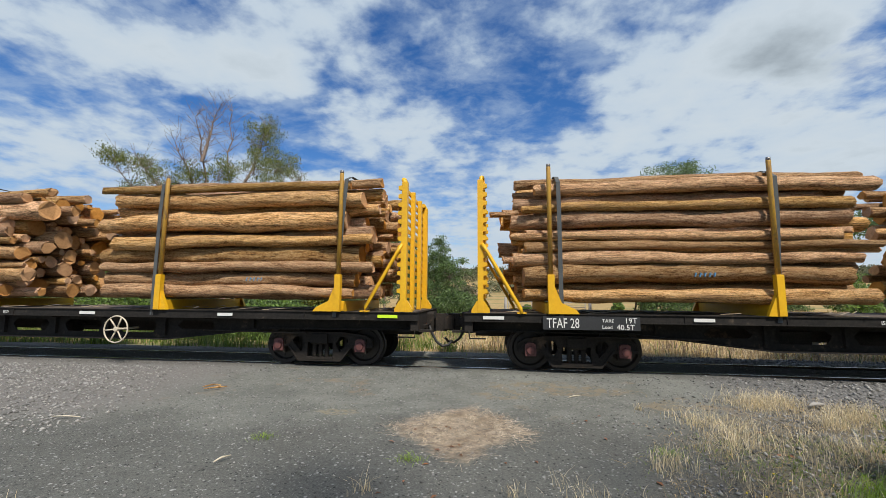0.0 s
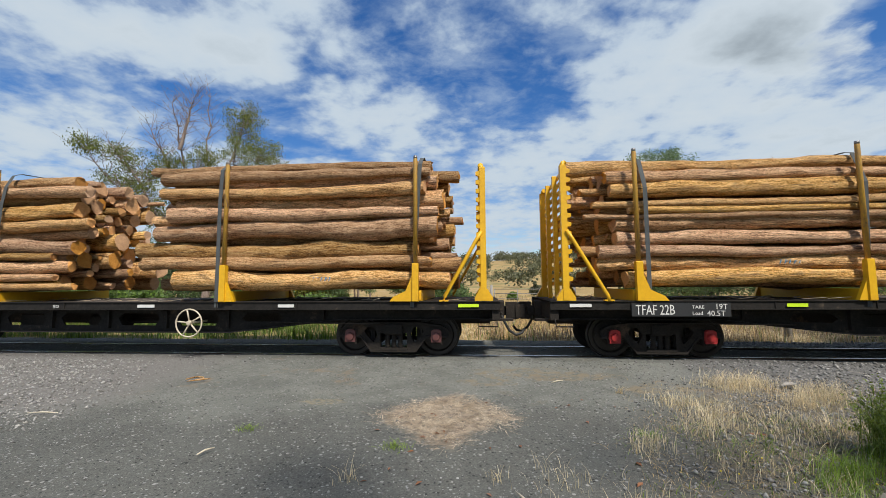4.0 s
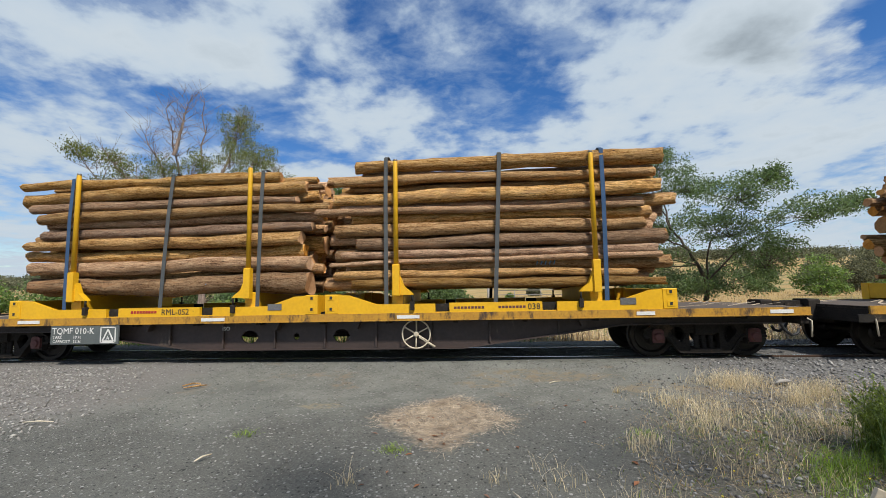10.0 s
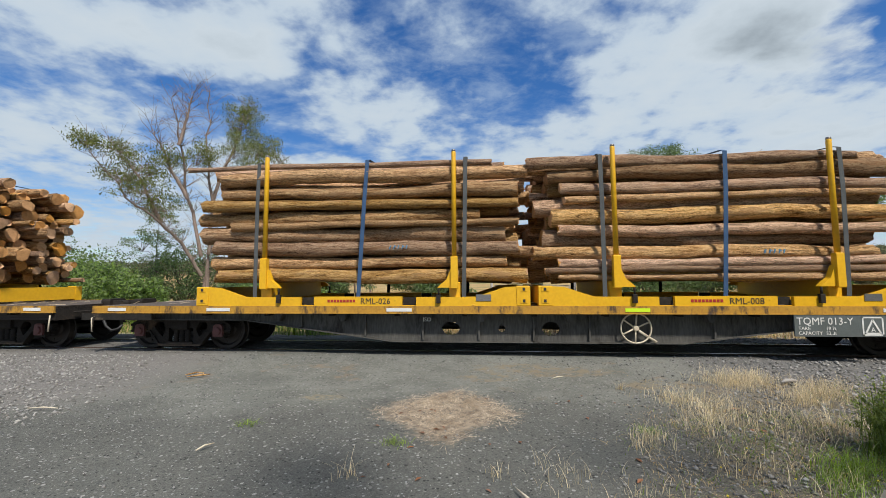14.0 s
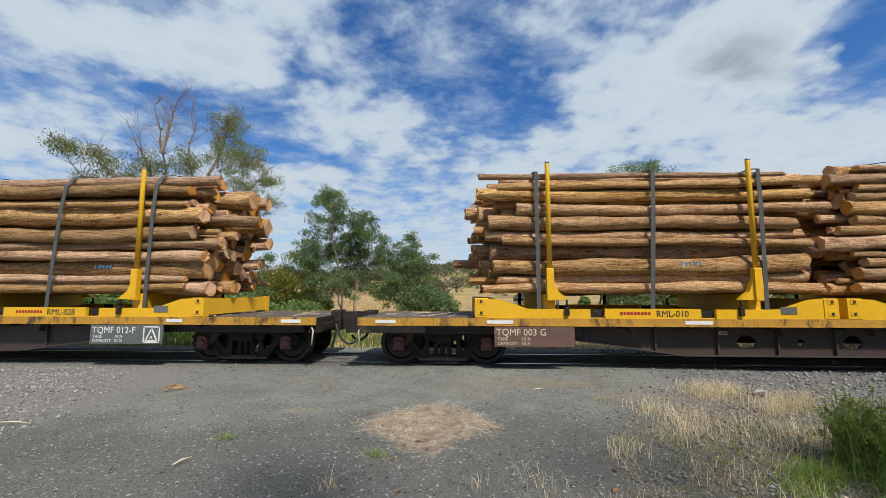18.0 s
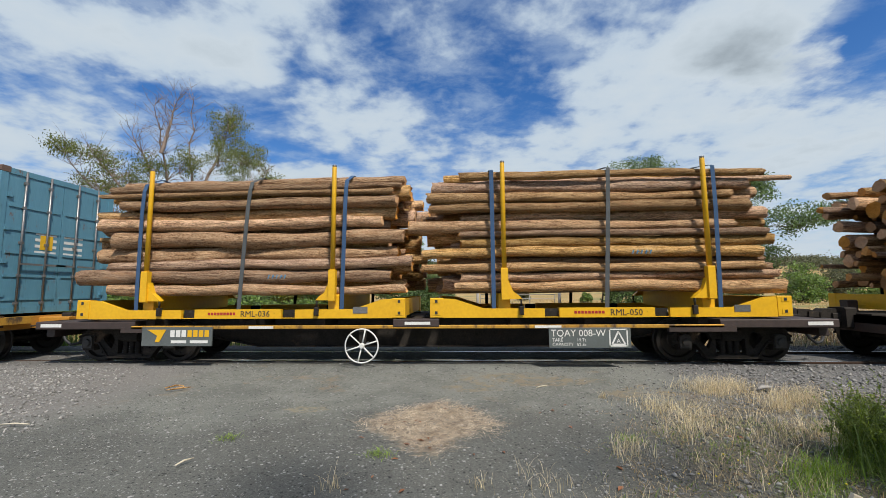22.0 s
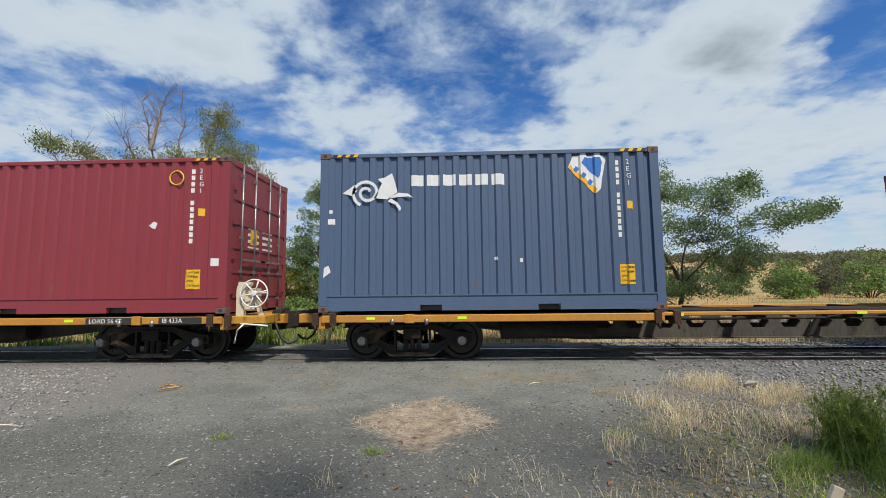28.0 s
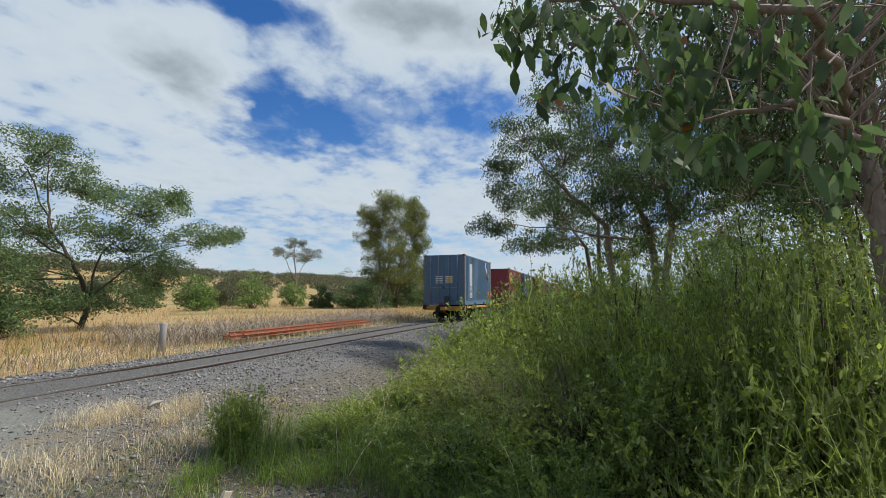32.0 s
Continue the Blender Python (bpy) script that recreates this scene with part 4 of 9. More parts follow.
    for cx, cy, top in ((2.62, -5.06, .20), (2.80, -4.95, .17), (2.50, -5.22, .13), (2.95, -5.5, .22), (3.05, -5.85, .26), (2.35, -5.6, .12)):
        m = 200
        x, y = cx + rng.normal(0, .10, m), cy + rng.normal(0, .09, m)
        blades("green_grass_clump", x, y, top * rng.uniform(.3, 1.1, m), rng.uniform(.003, .006, m), rng.uniform(.2, 1.3, m), M["fresh_grass"], 19, "clump of fresh green grass on the yard edge", "grass", droop=.2)
    for cx, cy in ((-.75, -4.75), (-2.3, -4.4), (-6.0, -4.7), (1.55, -4.3)):
        m = 110
        x, y = cx + rng.normal(0, .06, m), cy + rng.normal(0, .05, m)
        blades("weed", x, y, rng.uniform(.02, .06, m), rng.uniform(.003, .006, m), rng.uniform(.6, 2.0, m), M["fresh_grass"], 9, "small green weed in the gravel", "weed")
    # matted straw heap
    m = 12000
    x, y = rng.uniform(-1, 1, m), rng.uniform(-1, 1, m)
    keep = np.abs(x) + np.abs(y) + rng.normal(0, .12, m) + .12 * np.sin(7 * x + 3 * y) < .92
    x, y = -.36 + .80 * x[keep], -3.86 + .90 * y[keep]
    m = len(x)
    blades("straw_litter", x, y, rng.uniform(.010, .040, m), rng.uniform(.002, .006, m), rng.uniform(2, 7, m), M["straw"], 10, "flattened brown straw on the gravel", "straw", segs=2, curl=.1)
    # flowers
    fl = thing("yellow_flowers", "tiny yellow wild flowers among the weeds", "flowers", kind="stuff")
    bm = bmesh.new()
    for _ in range(16):
        fx, fy = rng.uniform(1.3, 3.6), rng.uniform(-6.4, -4.8)
        tube(bm, [(fx, fy, float(height(fx, fy)) + .07), (fx, fy, float(height(fx, fy)) + .078)], [.004, .007], 6)
    part("petals", bm, M["flower"], fl)


build_grass()


# ---- trees ----
def limb(path_out, p, d, length, r, depth, rng, spread, up, twist, leaf_at, min_r=.006, keep=.62):
    """Grows one limb and its forks; collects tapered paths and leaf places."""
    pts, rad = [Vector(p)], [r]
    n = 5
    d = Vector(d).normalized()
    for i in range(n):
        d = (d + Vector((rng.uniform(-1, 1), rng.uniform(-1, 1), rng.uniform(-1, 1))) * twist + Vector((0, 0, up * .12))).normalized()
        pts.append(pts[-1] + d * length / n)
        rad.append(r * (1 - .45 * (i + 1) / n))
    path_out.append((pts, rad))
    if depth <= 0 or rad[-1] < min_r:
        leaf_at.append((pts[-1], d, length))
        leaf_at.append((pts[-3], d, length))
        return
    kids = rng.choice((2, 2, 3))
    for k in range(kids):
        q = Vector((rng.uniform(-1, 1), rng.uniform(-1, 1), rng.uniform(-.5, .9)))
        nd = (d + q * spread).normalized()
        limb(path_out, pts[-1], nd, length * rng.uniform(keep, keep + .26), rad[-1] * rng.uniform(.62, .85), depth - 1, rng, spread, up, twist, leaf_at, min_r, keep)
    if depth > 1 and rng.random() < .8:
        q = Vector((rng.uniform(-1, 1), rng.uniform(-1, 1), rng.uniform(-.3, .7)))
        limb(path_out, pts[2], (d + q * spread * 1.3).normalized(), length * .6, rad[2] * .5, depth - 2, rng, spread, up, twist, leaf_at, min_r, keep)


def leaf_cards(centres, per, radius, size, seed, mat, droop=0.0, aspect=2.4, flat=.7, oval=False):
    """Single leaves, each two triangles, strewn round the given places."""
    rng = np.random.RandomState(seed)
    c = np.repeat(np.array(centres, float), per, 0)
    n = len(c)
    o = rng.normal(0, 1, (n, 3))
    o /= np.maximum(np.linalg.norm(o, axis=1, keepdims=True), 1e-6)
    o *= (rng.random_sample((n, 1)) ** .5) * radius
    o[:, 2] *= flat
    c = c + o
    a = rng.normal(0, 1, (n, 3))
    a[:, 2] -= droop * 1.6
    a /= np.linalg.norm(a, axis=1, keepdims=True)
    b = np.cross(a, rng.normal(0, 1, (n, 3)))
    b /= np.maximum(np.linalg.norm(b, axis=1, keepdims=True), 1e-6)
    s = (size * rng.uniform(.6, 1.3, n))[:, None]
    a, b = a * s * .5, b * s * .5 / aspect
    if oval:
        fold = np.cross(a, b)
        fold *= .25 * np.linalg.norm(b, axis=1, keepdims=True) / np.maximum(np.linalg.norm(fold, axis=1, keepdims=True), 1e-6)
        v = np.stack([c - a, c - a * .55 + b * .8 + fold, c + a * .1 + b + fold, c + a * .65 + b * .5, c + a, c + a * .65 - b * .5, c + a * .1 - b + fold, c - a * .55 - b * .8 + fold], 1).reshape(-1, 3)
        f = (np.array([(0, 1, 2, 7), (7, 2, 3, 6), (6, 3, 4, 5)])[None] + 8 * np.arange(n)[:, None, None]).reshape(-1, 4)
        return raw_mesh("crown", v, f, mat)
    v = np.stack([c - a, c + b, c + a, c - b], 1).reshape(-1, 3)
    f = np.arange(4 * n).reshape(-1, 4)
    return raw_mesh("crown", v, f, mat)


def tree(name, label, base, seed, trunks, leaf, bark, depth=4, spread=.55, up=.5, twist=.12, per=26, radius=.45, size=.11, droop=0, keep=.62, bare=0.0, category="tree", aspect=2.4, flat=.7, sides=6):
    """trunks: rows of (direction, length, radius). bare: share of twigs without leaves."""
    rng = random.Random(seed)
    z = float(height(base[0], base[1])) - .05
    t = thing(name, label, category, at=pose(base[0], base[1], z))
    paths, leaves = [], []
    for off, d, ln, r in trunks:
        limb(paths, off, d, ln, r, depth, rng, spread, up, twist, leaves, keep=keep)
    bm = bmesh.new()
    for pts, rad in paths:
        k = sides if rad[0] > .03 else 4
        tube(bm, pts, rad, k, cap=False)
    part("trunk", bm, M[bark], t)
    cs = [tuple(p) for p, d, l in leaves if rng.random() >= bare]
    if cs:
        tagged(part("crown", leaf_cards(cs, per, radius, size, seed, M[leaf], droop, aspect, flat), None, t), kind="stuff")
    return t


def shrub(name, label, base, seed, rx, ry, h, n, size, leaf, category="bush", clumps=26, aspect=2.0):
    """A rounded bush: many leaf clumps over a few stems."""
    rng = random.Random(seed)
    z = float(height(base[0], base[1])) - .05
    t = thing(name, label, category, at=pose(base[0], base[1], z))
    cs = []
    bm = bmesh.new()
    for _ in range(clumps):
        a, r = rng.uniform(0, 6.28), math.sqrt(rng.random())
        k = rng.uniform(.12, 1) * (1 - .45 * r * r) * rng.uniform(.75, 1.08)
        p = (rx * r * math.cos(a), ry * r * math.sin(a), h * k)
        cs.append(p)
        if rng.random() < .5:
            tube(bm, [(p[0] * .15, p[1] * .15, 0), (p[0] * .5, p[1] * .5, p[2] * .6), p], [.03, .018, .006], 5, cap=False)
    part("stemwork", bm, M["dark_bark"], t)
    tagged(part("foliage", leaf_cards(cs, max(4, int(1.5 * n) // clumps), min(rx, h) * .36, size, seed, M[leaf], 0, aspect, .8), None, t), kind="stuff")
    return t


def grown(name, label, base, seed, stems, masses, leaf, bark, r0=.12, clumps=12, per=34, radius=.34, size=.13, droop=.2, aspect=2.6, flat=.7, bare=0, depth=.9, category="tree", oval=False):
    """A tree from its stems (paths) and leaf masses (x, y, z, width, height); twigs run from the stems to every clump of leaves."""
    rng = random.Random(seed)
    r0, clumps, per, size = r0 * .72, clumps * 1.5, int(per * 1.9), size * .84
    t = thing(name, label, category, at=pose(base[0], base[1], 0))
    ground_z = float(height(*base)) - .08
    bm = bmesh.new()
    nodes = []
    for k, st in enumerate(stems):
        pts = [Vector(p) for p in st]
        if k == 0 or pts[0].z < .6:
            pts[0].z = ground_z
        fine = []
        for a, b in zip(pts, pts[1:]):
            for i in range(4):
                q = a.lerp(b, i / 4)
                if i:
                    q = q + Vector((rng.uniform(-1, 1), rng.uniform(-1, 1), rng.uniform(-1, 1))) * .035 * (b - a).length
                fine.append(q)
        fine.append(pts[-1])
        start = r0 if k == 0 or pts[0].z < .6 else r0 * .40
        n = len(fine)
        rad = [max(.009, start * (1 - .85 * i / (n - 1))) for i in range(n)]
        tube(bm, fine, rad, 8 if start > .06 else 6, cap=False)
        nodes += list(zip(fine, rad))
        # bare twigs off the stem
        for i in range(2, n):
            for _ in range(bare):
                d = Vector((rng.uniform(-1, 1), rng.uniform(-1, 1), rng.uniform(.1, 1.1))).normalized()
                l = rng.uniform(.35, 1.3)
                p = fine[i]
                m1 = p + d * l * .5 + Vector((rng.uniform(-.1, .1), rng.uniform(-.1, .1), .06))
                tube(bm, [p, m1, p + d * l + Vector((rng.uniform(-.2, .2), rng.uniform(-.2, .2), .12))], [min(rad[i] * .4, .012), .007, .003], 4, cap=False)
                e = m1 + Vector((rng.uniform(-.4, .4), rng.uniform(-.4, .4), rng.uniform(.1, .5))) * l * .8
                tube(bm, [m1, e], [.006, .002], 4, cap=False)
    cs = []
    for x, y, z, w, h in masses:
        c = Vector((x, y, z))
        hub = c - Vector((0, 0, h * .45))
        near = min(nodes, key=lambda q: (q[0] - hub).length + (2.0 if q[0].z > hub.z + .2 else 0))
        mid = near[0].lerp(hub, .5) + Vector((rng.uniform(-.12, .12), rng.uniform(-.12, .12), rng.uniform(-.02, .18))) * w
        r = min(near[1] * .5, .035)
        tube(bm, [near[0], mid, hub], [r, r * .7, .011], 5, cap=False)
        n = max(5, int(clumps * (w * h) ** .5))
        for _ in range(n):
            a, u = rng.uniform(0, 6.2832), rng.uniform(-1, 1)
            q = rng.uniform(.35, 1.08)
            p = c + Vector((w * q * math.cos(a) * math.sqrt(1 - u * u), w * depth * q * math.sin(a) * math.sqrt(1 - u * u), h * q * u))
            cs.append(tuple(p))
            tube(bm, [hub, hub.lerp(p, .55) + Vector((rng.uniform(-.1, .1), rng.uniform(-.1, .1), .05)), p], [.010, .006, .002], 4, cap=False)
    part("trunk", bm, M[bark], t)
    tagged(part("crown", leaf_cards(cs, per, radius, size, seed, M[leaf], droop, aspect, flat, oval), None, t), kind="stuff")
    return t


def build_trees():
    o = (0, 0, 0)
    grown("gum_tree", "old gum tree with bare upper limbs and thin crown", (-12.7, 9.6), 31,
          [[(0, 0, 0), (-.1, .2, 1.4), (0, .1, 2.6)], [(-.2, 0, 1.6), (-.8, -.6, 3.1), (-1.35, -1.2, 3.9), (-2.2, -2.2, 4.9), (-3.3, -3.0, 6.9)], [(-.2, -.1, 2.5), (-.9, -.2, 5.2), (-1.04, -.6, 7.6), (-1.4, -.9, 9.8)],
           [(.1, 0, 2.6), (.36, -.2, 4.9), (-.05, -.2, 7.4), (.05, -.3, 10.3)], [(.15, .1, 2.7), (.8, .9, 4.65), (2.0, 1.4, 6.4), (2.8, 1.4, 7.2)], [(.1, .2, 2.8), (1.5, 1.3, 4.2), (3.0, 2.0, 5.7)],
           [(-1.5, -1.0, 4.0), (-2.2, -1.4, 5.8), (-2.9, -2.1, 7.2)], [(.2, -.1, 4.9), (.6, .8, 7.7), (1.0, 1.2, 10.0)], [(-.6, -.6, 5.1), (-1.5, -.8, 6.9), (-2.0, -1.3, 8.4)], [(-1.0, -.8, 7.6), (-.8, -.6, 9.0), (-.6, -.5, 10.2)]],
          [(1.0, 1.2, 9.4, 1.2, .8), (1.6, 1.2, 7.9, 1.3, .8), (.49, 2.07, 10.1, 1.15, .75), (1.24, 2.48, 8.4, 1.6, .9), (1.59, -.64, 7.36, 1.3, .85), (3.4, .5, 6.74, .8, .7), (2.1, 2.5, 6.0, 1.0, .6), (-2.3, -.9, 6.6, 1.8, .9), (-2.9, -1.7, 6.1, 1.2, .8), (-2.95, -3.4, 7.0, .75, .45), (-3.0, -2.1, 7.25, .75, .45), (-1.5, -.8, 7.0, .8, .6), (-1.5, -.8, 4.8, 1.1, .65), (.2, -1.2, 6.85, .7, .8), (1.6, .8, 6.5, 1.2, .8), (-1.8, -1.85, 5.4, 1.3, .6)],
          "gum", "gum_bark", r0=.30, clumps=15, per=46, radius=.40, size=.120, droop=.9, aspect=3.0, bare=9)
    grown("wattle_tree", "feathery green wattle tree on several stems", (-5.3, 9.8), 41,
          [[(-.1, 0, 0), (-.25, -.2, 1.9), (-.6, -.3, 4.0), (-.8, -.1, 5.6)], [(.4, -.1, 0), (.4, .3, 2.0), (.8, 0, 4.2)], [(-.06, .2, 0), (-.43, -.2, 1.6), (-1.27, 0, 3.2)]],
          [(-1.06, .74, 5.75, .62, .6), (-.72, -.22, 4.8, 1.0, .75), (-1.43, .37, 3.3, 1.25, 1.1), (.82, -.14, 4.26, 1.0, .8), (-.18, .9, 2.0, 1.7, 1.1), (.92, 1.23, 3.1, 1.25, 1.05), (-.8, -.36, 1.47, 1.4, .85), (1.72, .59, 1.66, 1.2, .85), (-.2, .99, 3.5, 1.15, 1.0), (-1.87, -.08, 2.4, .85, 1.0)],
          "wattle", "gum_bark", r0=.08, clumps=28, per=60, radius=.34, size=.125, flat=.6)
    grown("wattle_tree", "smaller feathery green wattle tree", (-2.6, 11.4), 42, [[(0, -.1, 0), (-.1, -.2, 1.6), (0, 0, 3.2)], [(.2, .2, 0), (.48, .1, 1.6), (.57, -.2, 2.5)]],
          [(-.08, .41, 3.3, .85, .95), (.52, .07, 2.56, .95, .75), (-.27, 0, 1.42, 1.35, .9), (.59, .37, 1.07, 1.1, .7), (-.48, .11, 2.58, .85, .85)],
          "wattle", "gum_bark", r0=.07, clumps=28, per=60, radius=.34, size=.125, flat=.6)
    tree("bare_tree", "small leafless grey tree at the field edge", (-1.0, 17.6), 43, [(o, (.1, 0, 1), 1.3, .07)], "wattle", "gum_bark", depth=4, spread=.6, up=.4, per=4, radius=.3, size=.08, keep=.62, bare=.8)
    grown("wattle_tree", "large spreading wattle tree with dark leaning trunk", (9.5, 9.5), 51,
          [[(-.1, -.2, 0), (.25, .2, 1.3), (-.4, .1, 2.64), (-.83, .6, 3.64), (-1.8, .4, 5.7)], [(.1, -.1, 1.28), (.2, -.4, 2.9), (1.4, -.6, 4.6), (1.9, -1.6, 5.2)], [(-.2, .5, 2.67), (-1.7, .3, 3.5), (-2.7, 1.4, 5.2)], [(0, -.3, 1.28), (.86, -.75, 2.4), (2.36, -1.1, 3.4), (3.8, -2.0, 3.9)], [(-1.0, .3, 3.6), (-1.04, .7, 5.15), (-1.3, .5, 6.7)]],
          [(-.9, 1.57, 6.9, 1.6, .75), (-2.36, 1.83, 5.57, 1.4, .7), (.39, 1.27, 5.74, 1.75, .8), (-3.37, .37, 3.8, 1.25, .8), (-.8, 1.27, 3.94, 1.9, .9), (.54, -1.94, 4.58, 1.55, .62), (2.39, -.9, 5.5, .85, .4), (.56, -1.15, 3.4, 1.65, .8), (2.46, -2.64, 3.7, 1.2, .5), (4.6, -1.8, 4.16, .6, .35), (-2.49, -.24, 2.5, 1.75, .95), (1.85, -1.03, 2.2, 1.45, .95), (1.18, .64, 1.4, 1.9, .75), (-3.2, .49, 2.27, 1.3, .95), (-1.2, -.2, 1.2, 1.6, .6)],
          "wattle", "dark_bark", r0=.15, clumps=26, per=56, radius=.40, size=.125, flat=.8)
    grown("wattle_tree", "slender wattle tree with thin crown", (5.7, 9.0), 52, [[(0, 0, 0), (0, -.1, 1.4), (.1, -.1, 2.8), (0, -.2, 4.2)], [(0, 0, 1.4), (-.25, .2, 2.4), (-.4, .2, 3.2)]],
          [(-.1, -.5, 4.1, .75, .38), (.06, .6, 3.5, .8, .5), (.2, -.5, 2.8, .75, .42), (-.58, -.4, 3.16, .6, .35), (.19, -.26, 1.8, 1.15, .6), (-.37, .26, 2.0, .9, .55)],
          "wattle", "dark_bark", r0=.06, clumps=20, per=44, radius=.30, size=.12, flat=.5)
    shrub("bush", "dense dark green bush under a tree", (6.8, 8.6), 53, 1.0, .8, 2.0, 2600, .12, "wattle", clumps=40)
    for i, (x, y, rx, h, lf) in enumerate(((-17.5, 8.4, 1.8, 2.8, "bush"), (-15.0, 6.6, 1.5, 2.3, "bush"), (-13.4, 6.4, 1.2, 1.7, "bush"), (-10.6, 9.2, 1.3, 2.2, "wattle"), (-8.8, 10.2, 1.2, 1.7, "bush"), (-19.5, 10.5, 2.0, 3.4, "wattle"), (-15.2, 11.5, 2.0, 3.4, "wattle"), (-7.2, 10.4, .9, 1.4, "bush"), (-1.3, 11.0, 1.0, 1.4, "wattle"), (-10.0, 7.0, .9, .9, "bush"), (-6.2, 6.4, .9, .7, "bush"), (-12.0, 5.6, 1.2, .8, "bush"), (-21.5, 7.5, 1.6, 2.2, "bush"), (-9.3, 8.4, 1.5, 2.1, "wattle"), (-8.2, 6.4, 1.3, 1.25, "bush"), (-6.6, 7.4, 1.2, .9, "bush"), (-7.2, 5.0, 1.0, .75, "bush"), (-9.6, 5.0, 1.2, .8, "bush"), (-1.9, 9.6, 1.0, 1.5, "wattle"))):
        shrub("bush", "leafy green bush beside the railway", (x, y), 60 + i, rx, rx * .8, h, 5200, .13, lf, clumps=64)
    grown("sapling", "young wattle sapling with open crown", (-9.9, 11.2), 75, [[(0, 0, 0), (.1, 0, 1.4), (0, .1, 2.9)]], [(0, 0, 3.0, .8, .4), (.4, .2, 2.3, .8, .5), (-.5, 0, 2.1, .8, .5), (.1, 0, 1.4, 1.0, .6)], "wattle", "dark_bark", r0=.05, clumps=13, per=34, radius=.26, size=.12)
    grown("sapling", "young wattle sapling with open crown", (-17.0, 11.6), 76, [[(0, 0, 0), (.1, 0, 2.0), (0, .1, 4.6)]], [(0, 0, 4.8, 1.0, .6), (.6, .2, 3.7, 1.1, .7), (-.7, 0, 3.3, 1.1, .8), (.1, 0, 2.2, 1.4, .9)], "wattle", "dark_bark", r0=.07, clumps=13, per=34, radius=.30, size=.12)
    shrub("conifer_shrub", "yellow-green upright shrub with dense tips", (-7.9, 9.2), 77, 1.0, .7, 3.5, 5200, .085, "cypress", clumps=80)
    shrub("conifer_shrub", "yellow-green upright shrub with dense tips", (-6.9, 9.5), 78, .5, .4, 3.0, 3200, .085, "cypress", clumps=44)
    grown("gum_tree", "tall olive gum tree with rounded crown", (39.9, 12.9), 81, [[(0, 0, 0), (-.6, 0, 4.7), (.1, .4, 11.0)], [(.5, -.4, 0), (.2, -1.1, 5.4), (1.6, -1.8, 11.0)], [(-.3, .4, 0), (-1.3, .7, 4.7), (-1.2, 1.9, 9.3)]],
          [(-2.3, -.87, 11.2, 1.9, 1.3), (2.6, -1.2, 11.5, 1.9, 1.5), (-1.7, 1.5, 9.9, 1.7, 1.4), (.3, -.3, 9.2, 3.0, 1.7), (3.5, -1.5, 9.7, 1.7, 1.8), (-.6, 2.4, 7.9, 1.8, 1.6), (-1.2, -.4, 6.5, 2.7, 1.5), (4.0, -1.7, 7.4, 1.6, 1.6), (1.6, -.8, 5.2, 2.6, 1.6), (-1.8, .4, 4.4, 2.2, 1.5), (3.4, -1.6, 4.2, 2.2, 1.6), (.4, -.4, 3.2, 2.8, 1.4)],
          "gum", "gum_bark", r0=.28, clumps=18, per=54, radius=.7, size=.23, droop=.6)
    for i, (x, y) in enumerate(((37.5, 13.4), (41.8, 12.0), (36.0, 15.0), (43.5, 11.0))):
        shrub("bush", "dark green bush under the gum", (x, y), 85 + i, 2.0, 1.6, 3.2, 2600, .2, "wattle", clumps=44)
    grown("gum_tree", "pale thin-crowned gum tree in the paddock", (45.7, 31.0), 91, [[(0, 0, 0), (.4, 0, 4), (0, .3, 8.6)], [(.2, 0, 3.5), (2.0, 0, 6), (3.2, 0, 7.6)], [(.2, 0, 3.5), (-1.6, 0, 6), (-2.6, 0, 7.0)]],
          [(0, 0, 8.6, 1.8, .8), (3.2, 0, 7.6, 1.6, .7), (-2.6, 0, 7.0, 1.6, .7), (1.5, 0, 6.6, 1.5, .6)], "far_leaf", "gum_bark", r0=.22, clumps=10, per=34, radius=.6, size=.26)
    for i, (x, y, h, lf) in enumerate(((24.9, 23.2, 3.2, "bush"), (31.6, 24.0, 3.8, "bush"), (34.0, 31.0, 3.0, "far_leaf"), (28.0, 34.0, 3.0, "wattle"), (40.0, 26.0, 3.5, "bush"), (52.0, 22.0, 4.5, "far_leaf"), (47.0, 20.0, 4.0, "wattle"), (20.0, 30.0, 2.0, "far_leaf"), (44.0, 40.0, 5.0, "far_leaf"), (36.0, 19.0, 2.6, "wattle"), (58.0, 16.0, 5.0, "wattle"), (62.0, 10.0, 5.5, "far_leaf"), (55.0, 30.0, 6.0, "far_leaf"), (16.0, 36.0, 1.2, "bush"), (10.0, 26.0, .9, "bush"), (2.5, 22.0, .7, "bush"), (6.0, 34.0, 1.6, "far_leaf"), (-3.0, 40.0, 2.6, "far_leaf"))):
        shrub("paddock_tree", "bushy green tree standing in the dry paddock", (x, y), 100 + i, h * .45, h * .42, h, 2600, .20, lf, "tree", clumps=44)
    tree("dead_tree", "leaning leafless tree near the line", (31.0, 9.5), 95, [(o, (.5, 0, .9), 2.2, .10)], "wattle", "dark_bark", depth=4, spread=.6, up=.5, per=3, radius=.5, size=.12, bare=.6)


build_trees()


